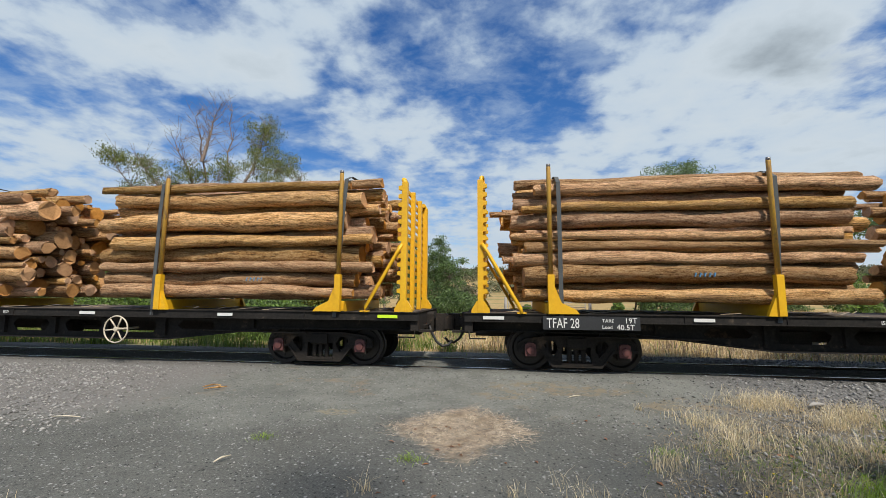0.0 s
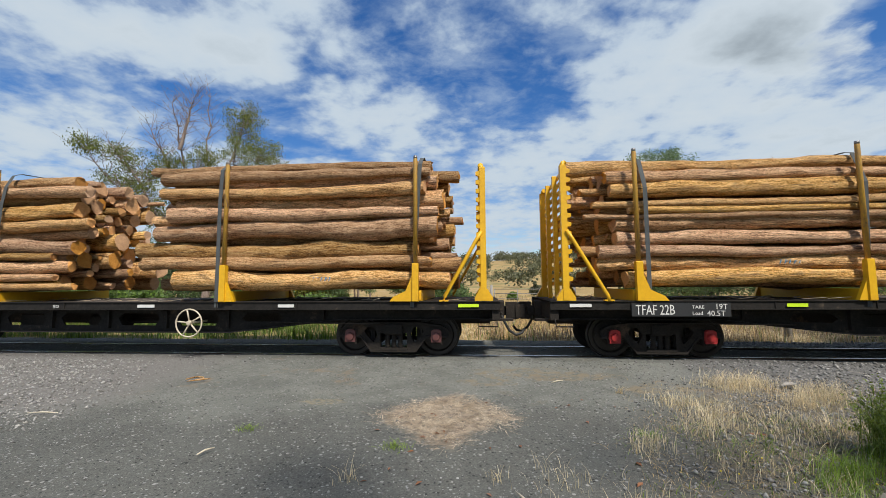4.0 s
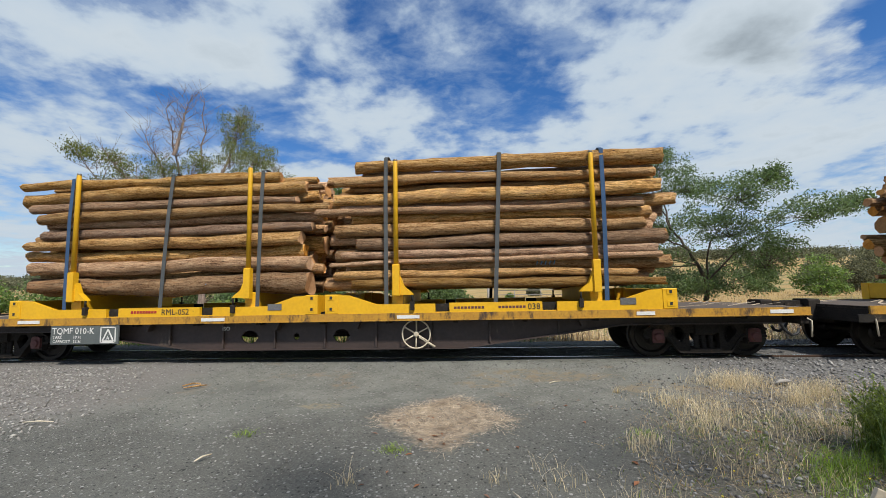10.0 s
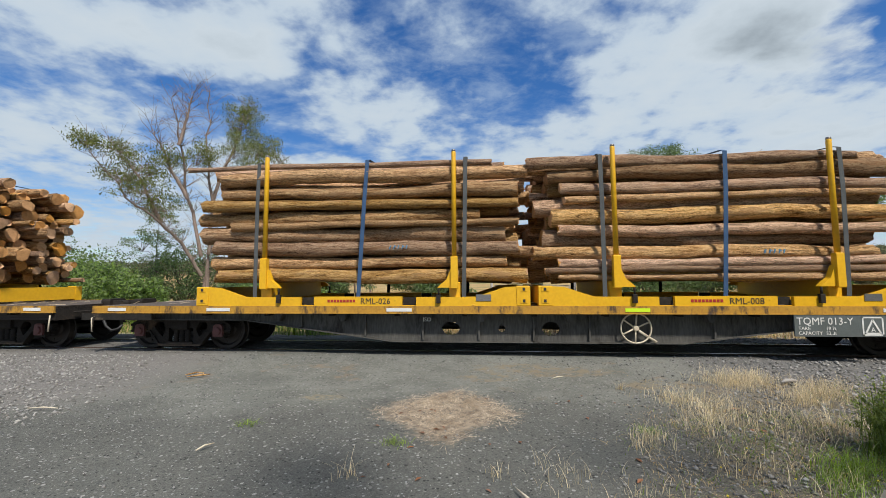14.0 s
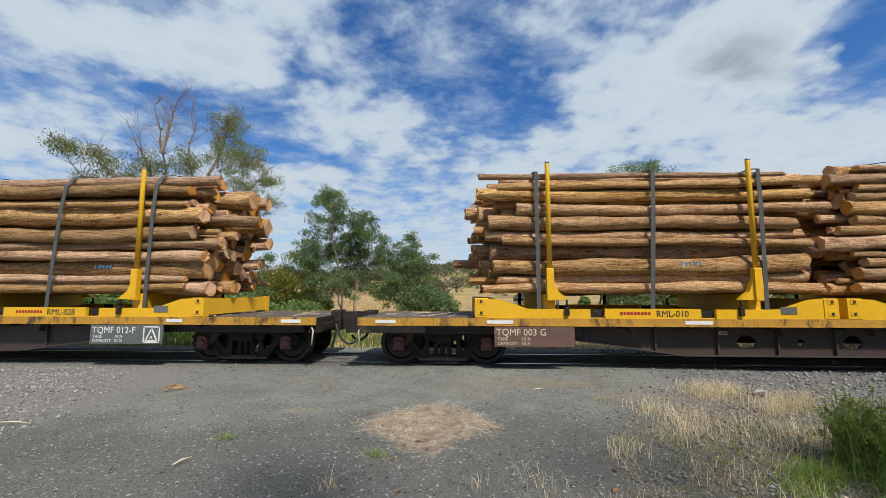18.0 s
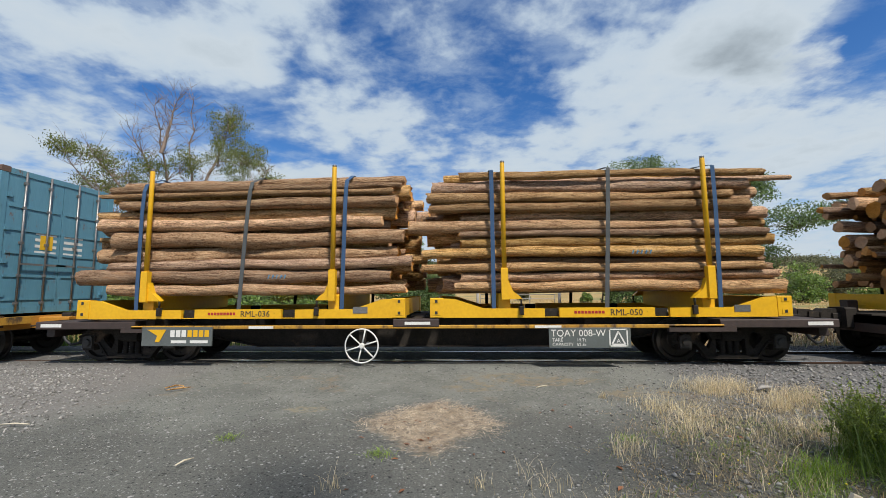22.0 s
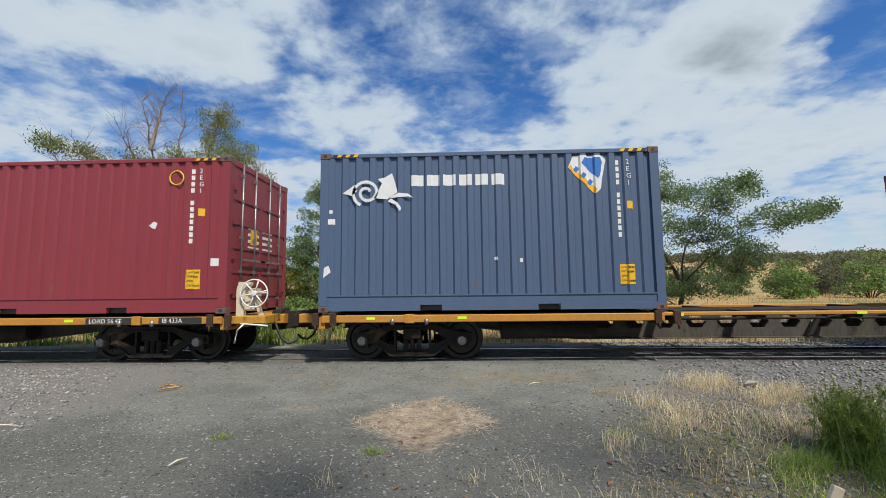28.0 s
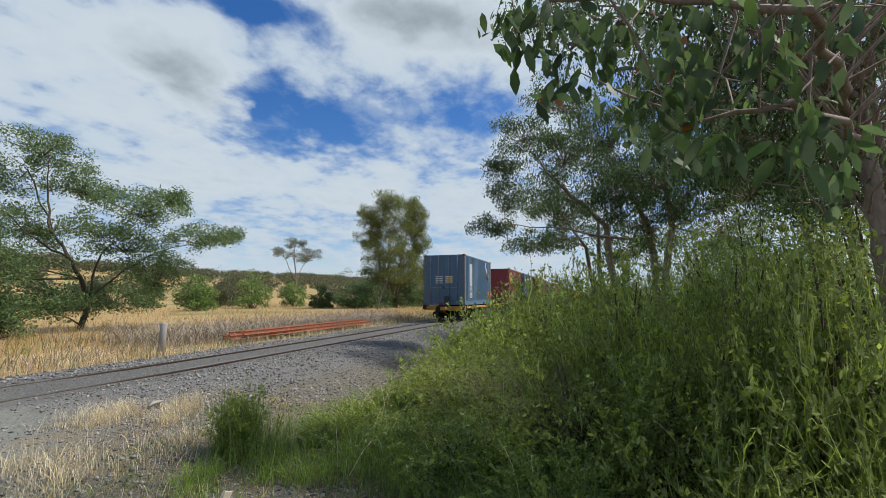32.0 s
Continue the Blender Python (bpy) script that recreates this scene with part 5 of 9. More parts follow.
# ---- near gum and broom thicket at the east side ----
def hanging_gum():
    """The gum that overhangs the yard; its sprays hang close overhead."""
    t = grown("gum_tree", "leaning gum tree with peeling trunk, hanging leaves overhead", (4.2, -10.2), 17,
              [[(.1, -.05, 0), (-.02, 0, 1.63), (-.1, .06, 2.28), (.06, 0, 3.05), (-.04, .1, 3.6), (-.06, .15, 4.6)], [(-.1, .04, 1.89), (-.03, .13, 2.22), (.07, .36, 2.55), (.25, .6, 2.85)], [(0, .05, 3.03), (.07, .3, 3.36), (.3, .7, 3.86), (.35, 1.4, 4.36), (.55, 2.2, 4.9)],
               [(.5, -.3, 0), (.3, -.25, 1.97), (.2, -.15, 2.63), (.1, -.1, 3.28), (-.06, -.16, 4.5)], [(-.1, .07, 2.28), (.05, .16, 2.72), (.19, .43, 3.13), (.27, 1.06, 3.38)],
               [(.0, .1, 2.9), (-1.0, .6, 2.75), (-2.09, 1.2, 2.62), (-2.1, 1.84, 2.86), (-2.16, 2.25, 2.9)], [(-.05, .05, 2.6), (-1.0, .6, 2.45), (-2.05, 1.28, 2.25), (-2.13, 1.72, 2.18)], [(-.06, .15, 4.6), (-.6, .1, 6.2), (-1.8, .2, 7.4), (-3.0, .2, 7.9)], [(-.6, .1, 6.2), (-.4, .6, 7.2), (-.2, .8, 8.0)]],
              [(.94, 1.63, 4.6, .65, .45), (.82, 1.07, 4.25, .65, .6), (.93, 1.37, 3.75, .5, .42), (.1, 1.0, 3.4, .6, .5), (.16, .52, 3.8, .75, .6), (-.14, .3, 3.3, .65, .5), (.5, .74, 2.95, .5, .4), (.45, .28, 2.9, .5, .5), (.3, .1, 2.6, .5, .5), (.15, .26, 4.5, .8, .5), (-.1, 1.2, 4.6, .7, .4), (.7, 2.2, 4.6, .5, .45), (.7, 2.7, 4.9, .35, .3), (1.2, 1.0, 3.2, .6, .6), (1.4, .4, 2.8, .6, .6), (1.5, .2, 3.8, .8, .7), (-2.4, -.2, 8.0, .9, .5), (.4, .6, 7.6, 1.0, .5)],
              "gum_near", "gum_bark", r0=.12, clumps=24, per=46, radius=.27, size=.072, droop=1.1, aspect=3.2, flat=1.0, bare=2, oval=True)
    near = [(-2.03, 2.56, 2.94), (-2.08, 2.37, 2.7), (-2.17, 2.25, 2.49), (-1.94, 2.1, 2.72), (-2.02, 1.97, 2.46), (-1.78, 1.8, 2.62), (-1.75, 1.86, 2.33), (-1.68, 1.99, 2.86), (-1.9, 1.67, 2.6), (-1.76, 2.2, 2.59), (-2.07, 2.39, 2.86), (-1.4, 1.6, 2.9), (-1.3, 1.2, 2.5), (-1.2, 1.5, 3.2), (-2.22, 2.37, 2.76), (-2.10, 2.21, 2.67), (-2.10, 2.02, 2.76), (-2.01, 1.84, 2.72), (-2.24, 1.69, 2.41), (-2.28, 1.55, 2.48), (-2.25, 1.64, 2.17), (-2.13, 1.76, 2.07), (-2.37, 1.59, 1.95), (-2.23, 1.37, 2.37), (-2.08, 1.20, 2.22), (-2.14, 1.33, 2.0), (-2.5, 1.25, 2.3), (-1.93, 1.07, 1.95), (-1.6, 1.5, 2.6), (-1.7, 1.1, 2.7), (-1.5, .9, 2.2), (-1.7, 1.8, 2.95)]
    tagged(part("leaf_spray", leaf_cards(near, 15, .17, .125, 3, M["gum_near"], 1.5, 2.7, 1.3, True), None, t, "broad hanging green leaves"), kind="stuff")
    tagged(part("dead_leaf_spray", leaf_cards(near[2::3], 2, .16, .07, 4, M["gum_brown"], 1.0, 2.0, 1.0, True), None, t, "a few orange dead leaves"), kind="stuff")
    return t


def broom_meshes(seed, upright=False):
    """Unit broom bush (1 m high and about 1 m wide): curved rods, side twigs and small leaves."""
    rng = np.random.RandomState(seed)
    V, F, LV = [], [], []
    nst = 58
    a = rng.uniform(0, 6.2832, nst)
    out = rng.uniform(.08, .52, nst) if upright else rng.uniform(.10, .85, nst)
    top = rng.uniform(.50, 1.0, nst) * (1.06 - .62 * out)
    ks = np.linspace(0, 1, 7)
    base = rng.normal(0, .07, (nst, 2))
    path = np.stack([np.stack([base[:, 0] + out * np.cos(a) * k ** 1.5, base[:, 1] + out * np.sin(a) * k ** 1.5, top * (k - .12 * k ** 3) / .88], -1) for k in ks], 1)
    path += rng.normal(0, .012, path.shape) * ks[None, :, None]

    def ribbon(p, w):
        n, m, _ = p.shape
        d = rng.uniform(0, 6.2832, n)
        side = np.stack([np.cos(d), np.sin(d), np.zeros(n)], -1)
        ww = w * (1 - .8 * np.linspace(0, 1, m))
        v = np.stack([p - side[:, None] * ww[None, :, None], p + side[:, None] * ww[None, :, None]], 2).reshape(n, 2 * m, 3)
        off = sum(len(x) for x in V)
        q = np.array([(2 * i, 2 * i + 1, 2 * i + 3, 2 * i + 2) for i in range(m - 1)])
        F.append((q[None] + (2 * m) * np.arange(n)[:, None, None]).reshape(-1, 4) + off)
        V.append(v.reshape(-1, 3))
    ribbon(path, .0065)
    # side twigs
    nt = 700
    i, k = rng.randint(0, nst, nt), rng.randint(1, 7, nt)
    p0 = path[i, k] + (path[i, k - 1] - path[i, k]) * rng.random_sample((nt, 1))
    d = path[i, k] - path[i, k - 1]
    d /= np.linalg.norm(d, axis=1, keepdims=True)
    d = d + rng.normal(0, .55, (nt, 3))
    d[:, 2] += .25
    d /= np.linalg.norm(d, axis=1, keepdims=True)
    l = rng.uniform(.07, .26, (nt, 1))
    p1 = p0 + d * l * .55 + rng.normal(0, .008, (nt, 3))
    p2 = p0 + d * l + rng.normal(0, .02, (nt, 3))
    ribbon(np.stack([p0, p1, p2], 1), .0042)
    # small leaves on the twigs
    nl = 3600
    j = rng.randint(0, nt, nl)
    c = p0[j] + (p2[j] - p0[j]) * rng.random_sample((nl, 1)) + rng.normal(0, .008, (nl, 3))
    u = rng.normal(0, 1, (nl, 3))
    u /= np.linalg.norm(u, axis=1, keepdims=True)
    w = np.cross(u, rng.normal(0, 1, (nl, 3)))
    w /= np.linalg.norm(w, axis=1, keepdims=True)
    s = rng.uniform(.010, .030, (nl, 1))
    lv = np.stack([c - u * s, c + w * s * .45, c + u * s, c - w * s * .45], 1).reshape(-1, 3)
    return np.concatenate(V), np.concatenate(F), lv, np.arange(4 * nl).reshape(-1, 4)


def build_thicket():
    hanging_gum()
    kinds = []
    for i in range(6):
        v, f, lv, lf = broom_meshes(300 + i, i > 3)
        kinds.append((raw_mesh("stemwork", v, f, M["broom" if i % 2 else "broom_light"]), raw_mesh("foliage", lv, lf, M["broom_light" if i % 2 else "broom"])))
    spots = [(3.30, -4.84, 0.62, 0.74), (4.2, -5.65, 0.80, 0.44), (4.9, -5.65, 0.90, 0.50), (5.6, -5.60, 0.90, 0.56), (3.75, -5.5, 0.70, 0.38), (6.4, -5.55, 0.95, 0.72), (8.2, -5.05, 1.1, 1.0), (8.9, -4.75, 1.0, 0.75), (14.5, -5.6, 2.2, 2.53), (13.0, -8.4, 2.2, 3.16), (5.5, -6.15, 0.8, 0.42), (4.1, -6.35, 0.8, 0.40), (6.6, -6.35, 1.2, 1.05), (5.5, -6.5, 1.4, 1.24), (4.5, -6.7, 1.2, 0.86), (3.7, -6.5, 0.9, 0.54), (8.5, -5.65, 1.3, 1.15), (7.4, -6.4, 1.7, 1.89), (8.8, -5.8, 1.8, 1.89), (8.6, -6.9, 1.9, 2.33), (6.6, -7.2, 1.6, 2.09), (5.4, -7.5, 1.4, 1.73), (4.4, -7.5, 1.2, 1.03), (3.5, -7.3, 1.0, 0.67), (3.0, -7.9, 0.8, 0.54), (3.8, -8.3, 1.1, 1.13), (4.7, -8.5, 1.2, 2.07), (5.8, -8.5, 1.5, 2.25), (7.0, -8.6, 1.7, 2.45), (8.6, -8.3, 1.9, 2.67), (10.2, -6.4, 2.0, 2.33), (10.6, -7.8, 2.1, 2.85), (3.1, -8.8, 0.9, 1.08), (3.7, -9.2, 1.0, 2.09), (2.7, -9.4, 0.8, 1.03), (4.6, -9.5, 1.1, 2.25), (3.4, -10.0, 1.0, 2.17), (9.6, -5.1, 1.4, 1.24), (11.4, -5.4, 1.6, 1.4), (12.6, -6.6, 2.0, 2.73), (6.0, -9.8, 1.4, 2.51), (4.9, -6.2, 1.1, 0.81), (5.0, -8.0, 1.1, 1.4), (4.1, -9.0, 1.0, 2.03), (3.3, -9.5, 0.9, 2.11)]
    rng = random.Random(44)
    for i, (x, y, w, h) in enumerate(spots):
        t = thing("broom_bush", "wiry dark green broom bush with whippy stems", "bush", "broom thicket", at=pose(x, y, float(height(x, y)) - .03, 0, 0, rng.uniform(0, 360)))
        near = y > -6.3 and x < 8
        pick = (4, 5) if near else (0, 1, 2, 3)
        for q, turn in enumerate((0, 75, 150) if near else (0,)):
            sc = Matrix.Diagonal((w * (1 - .1 * q), w * (1 - .1 * q), h * (1 - .1 * q), 1))
            tagged(part("stemwork", kinds[pick[(i + q) % len(pick)]][0], None, t, at=pose(.06 * q, 0, 0, 0, 0, turn) @ sc), kind="stuff")
            tagged(part("foliage", kinds[pick[(i + q) % len(pick)]][1], None, t, at=pose(.06 * q, 0, 0, 0, 0, turn) @ sc), kind="stuff")
    rg = np.random.RandomState(77)
    # arching green grass along the front of the thicket
    x, y = scatter(rg, 11000, 2.8, 6.2, -8.4, -4.9, 120, .16)
    k = x > 3.0 + .12 * (y + 5.2) + rg.normal(0, .10, len(x))
    x, y = x[k], y[k]
    n = len(x)
    blades("green_grass", x, y, rg.uniform(.10, .46, n), rg.uniform(.003, .007, n), rg.uniform(.3, 1.5, n), M["green_grass"], 14, "arching green grass between the broom bushes", segs=4, droop=.30)
    x, y = scatter(rg, 4200, 3.15, 5.6, -8.2, -5.3, 46, .11)
    n = len(x)
    blades("fresh_grass", x, y, rg.uniform(.12, .52, n), rg.uniform(.003, .007, n), rg.uniform(.2, 1.1, n), M["fresh_grass"], 18, "fresh green grass clumps before the thicket", segs=4, droop=.28)
    # an upright tussock at the head of the thicket
    x, y = rg.normal(3.30, .15, 520), rg.normal(-4.84, .15, 520)
    blades("rush_tussock", x, y, .66 * rg.uniform(.2, 1.05, 520), rg.uniform(.004, .008, 520), rg.uniform(.1, .9, 520), M["green_grass"], 24, "upright green tussock of wiry rushes", "grass", segs=4, curl=.6, droop=.06)
    x, y = scatter(rg, 420, 3.2, 8.5, -9.2, -5.2, 110, .16)
    n = len(x)
    blades("dry_stalks", x, y, rg.uniform(.5, 1.3, n), rg.uniform(.003, .006, n), rg.uniform(.3, 1.3, n), M["pale_grass"], 15, "dry seed stalks arching out of the broom", segs=6, droop=.30)
    x, y = scatter(rg, 7500, 4.4, 9.0, -9.4, -6.6, 230, .20)
    n = len(x)
    blades("dead_twigs", x, y, rg.uniform(.2, 1.25, n), rg.uniform(.004, .010, n), rg.uniform(.3, 1.6, n), M["scrub_grey"], 16, "grey-brown dead twigs inside the thicket", "twigs", segs=4, droop=.2)
    for i, (x, y, r, h) in enumerate(((5.0, -7.0, .7, 1.0), (4.3, -7.9, .6, 1.0), (6.2, -7.9, .8, 1.6), (4.0, -8.6, .5, 1.3), (5.6, -6.0, .7, .8), (7.6, -7.4, .9, 1.9), (9.6, -7.2, 1.2, 2.3), (3.5, -7.0, .45, .55), (11.8, -7.4, 1.5, 2.7), (15.5, -7.2, 2.0, 3.2), (12.0, -9.6, 1.9, 3.2), (10.4, -10.6, 1.8, 3.2), (14.5, -11.2, 2.2, 3.6), (8.4, -10.6, 1.5, 2.9), (17.5, -10.0, 2.4, 3.6), (6.8, -11.4, 1.5, 2.9), (20.5, -8.0, 2.4, 3.4), (5.2, -11.8, 1.3, 2.8), (5.0, -9.3, .8, 2.2), (6.0, -9.7, .9, 2.5), (4.2, -9.4, .6, 2.1), (7.2, -10.2, 1.1, 2.8), (3.6, -9.6, .5, 2.0), (5.6, -8.4, .8, 1.9), (6.6, -10.1, 1.2, 3.5), (8.2, -10.9, 1.4, 4.1), (9.8, -10.4, 1.5, 4.0), (5.7, -10.9, 1.0, 3.4), (11.5, -11.5, 1.8, 4.6))):
        shrub("leafy_bush", "small-leaved green bush with brown twigs", (x, y), 400 + i, r, r, h, 9500 if h < 2.3 else 7000, .027 if h < 2.3 else .055, "thicket_leaf", clumps=90, aspect=2.6)
    grown("gum_tree", "gum tree with dark crown and several trunks", (13.0, -9.7), 121,
          [[(-.1, -.2, 0), (0, .1, 3.4), (-.3, .5, 4.4), (.4, 1.6, 6.7)], [(-.1, 1.0, 0), (.1, 1.2, 3.5), (0, 2.4, 4.8), (-.3, 3.4, 6.0)], [(0, .5, 3.1), (-.2, 2.4, 3.5), (-.5, 4.3, 3.7)], [(-.4, -.3, 0), (-.36, -.35, 4.5), (-.4, -.3, 6.6)]],
          [(1.15, 3.75, 7.3, 1.15, .75), (.6, 4.3, 6.0, .9, .6), (.9, 4.35, 5.07, 1.0, .6), (.3, 4.8, 3.8, .7, .4), (0, 2.3, 7.6, 1.3, .75), (-.7, 2.3, 5.7, 1.4, .8), (.56, 2.45, 4.25, 1.35, .8), (-.46, 1.0, 6.3, 1.1, 1.1), (-1.1, 1.0, 4.4, 1.2, .9), (-.15, .1, 3.6, 1.2, .8), (1.1, 3.3, 3.25, 1.2, .4), (-1.1, 0, 4.8, 1.3, 1.1), (.2, -.5, 6.85, 1.45, 1.4), (.3, -1.0, 4.7, 1.4, 1.0), (.2, -1.7, 3.6, 1.4, 1.0), (-.4, -2.4, 4.5, 1.3, 1.0), (-.2, -1.6, 5.8, 1.4, 1.0)],
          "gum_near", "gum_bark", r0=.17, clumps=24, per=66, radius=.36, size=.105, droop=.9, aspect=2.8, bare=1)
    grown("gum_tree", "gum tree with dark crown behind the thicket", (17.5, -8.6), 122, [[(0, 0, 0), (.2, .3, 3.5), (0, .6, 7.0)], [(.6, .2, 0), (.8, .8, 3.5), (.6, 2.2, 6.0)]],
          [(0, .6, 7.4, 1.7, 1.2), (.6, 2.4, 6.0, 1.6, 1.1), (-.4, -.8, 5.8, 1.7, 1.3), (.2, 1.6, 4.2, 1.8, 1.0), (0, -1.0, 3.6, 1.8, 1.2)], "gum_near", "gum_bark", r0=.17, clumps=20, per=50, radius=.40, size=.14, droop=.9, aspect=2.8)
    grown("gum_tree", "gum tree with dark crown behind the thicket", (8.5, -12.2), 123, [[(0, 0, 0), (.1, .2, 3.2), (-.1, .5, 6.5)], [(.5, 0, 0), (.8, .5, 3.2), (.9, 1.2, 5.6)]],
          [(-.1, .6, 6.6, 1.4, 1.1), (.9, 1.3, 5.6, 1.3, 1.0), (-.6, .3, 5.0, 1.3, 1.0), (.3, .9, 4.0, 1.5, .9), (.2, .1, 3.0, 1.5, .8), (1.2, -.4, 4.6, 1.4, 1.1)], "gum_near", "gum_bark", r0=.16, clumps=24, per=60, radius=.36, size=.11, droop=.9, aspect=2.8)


build_thicket()


# ---- small things ----
def build_small():
    p = thing("fence_post", "weathered grey fence post beside the track", "post", at=pose(7.42, 2.25, float(height(7.42, 2.25)), 0, 2, 0))
    bm = bmesh.new()
    tube(bm, [(0, 0, -.1), (0, 0, .80), (.01, 0, .84)], [.085, .08, .06], 9)
    part("post", bm, M["concrete"], p)
    for i, (x, y, l, rx) in enumerate(((-3.2, 1.55, .42, 14), (2.17, -5.76, .275, 24))):
        s = thing("marker_stake", "short leaning white marker stake", "stake", at=pose(x, y, float(height(x, y)) - .03, 3, rx, 0))
        bm = bmesh.new()
        bbox(bm, -.032, .032, -.012, .012, 0, l, .004)
        part("stake", bm, M["cream"], s)
    # spare rails
    rng = random.Random(3)
    for i in range(7):
        r = thing("spare_rail", "rust-red spare rail lying on the ballast", "rail", "pile of spare rails", at=pose(10.2 + rng.uniform(-.5, .6), 2.75 + .17 * (i % 5) + rng.uniform(-.05, .05), .10 + .11 * (i // 5), 0, 0, rng.uniform(-1.6, 1.6)))
        bm = bmesh.new()
        prism_x(bm, [(-.06, -.07), (.06, -.07), (.06, -.06), (.01, -.045), (.01, .03), (.033, .04), (.033, .065), (-.033, .065), (-.033, .04), (-.01, .03), (-.01, -.045), (-.06, -.06)], 0, 7.6 + rng.uniform(-.6, .6))
        part("rail_bar", bm, M["red_rail"], r)
    # dry brush heap
    rg = np.random.RandomState(9)
    n = 8500
    x, y = rg.uniform(8.2, 24, n), rg.normal(4.7, .9, n)
    blades("brush_heap", x, y, rg.uniform(.35, 1.25, n), rg.uniform(.008, .02, n), rg.uniform(.3, 1.8, n), M["brushwood"], 21, "heap of dry grey brushwood", "brushwood", segs=4, droop=.28)
    # farm gate
    g = thing("farm_gate", "weathered pale farm gate in the paddock fence", "gate", at=pose(.75, 11.0, float(height(.75, 11.0)), 0, 0, -19))
    bm = bmesh.new()
    for z in (.25, .5, .75, .95):
        tube(bm, [(0, 0, z), (3.4, 0, z)], .018, 6)
    for a in (0, 1.1, 2.3, 3.4):
        tube(bm, [(a, 0, .2), (a, 0, .97)], .02, 6)
    part("gate_frame", bm, M["concrete"], g)
    for a in (-.15, 3.6, 5.6):
        bm = bmesh.new()
        tube(bm, [(a, 0, -.1), (a, 0, 1.15)], [.07, .06], 8)
        part("gate_post", bm, M["concrete"], g)
    # bark strip on the yard
    b = thing("bark_strip", "curled orange strip of bark on the gravel", "bark", at=pose(-4.15, -2.6, -.05))
    bm = bmesh.new()
    tube(bm, [(-.16, 0, .01), (-.05, .08, .03), (.05, .10, .02), (.10, .02, .015)], [.008, .012, .012, .006], 5)
    tube(bm, [(-.05, -.12, .01), (.10, -.03, .02), (.18, .06, .01)], [.006, .014, .006], 5)
    part("strip", bm, M["bark"], b)
    for i, (x, y, l, a) in enumerate(((-4.8, -4.15, .34, 4), (1.1, -2.35, .22, 35), (-2.3, -5.0, .16, 70), (.3, -5.6, .28, 120))):
        s = thing("stick", "pale dry stick on the gravel", "stick", "sticks", at=pose(x, y, -.06, 0, 0, a))
        bm = bmesh.new()
        tube(bm, [(-l / 2, 0, .005), (0, .012, .012), (l / 2, 0, .006)], [.006, .009, .005], 5)
        part("twig", bm, M["cream"], s)
    st = thing("pale_stone", "pale broken stone at the edge of the ballast", "stone", at=pose(4.05, -2.52, -.05, 0, 0, 20))
    bm = bmesh.new()
    tube(bm, [(-.14, 0, .03), (-.05, .01, .045), (.06, 0, .04), (.15, .01, .03)], [.012, .026, .024, .012], 7)
    part("stone", bm, M["concrete"], st)
    rg = random.Random(6)
    lf = thing("fallen_leaves", "fallen orange gum leaves on the ground", "leaves", kind="stuff")
    bm = bmesh.new()
    for _ in range(60):
        x, y = rg.uniform(-1, 4.6), rg.uniform(-6.6, -3.2)
        z, a, l = float(height(x, y)) + .006, rg.uniform(0, 6.28), rg.uniform(.02, .045)
        c, s = math.cos(a), math.sin(a)
        bm.faces.new([bm.verts.new(q) for q in ((x - c * l, y - s * l, z), (x + s * l * .4, y - c * l * .4, z + .008), (x + c * l, y + s * l, z + .004), (x - s * l * .4, y + c * l * .4, z + .01))])
    part("leaf_litter", bm, M["gum_brown"], lf)


build_small()


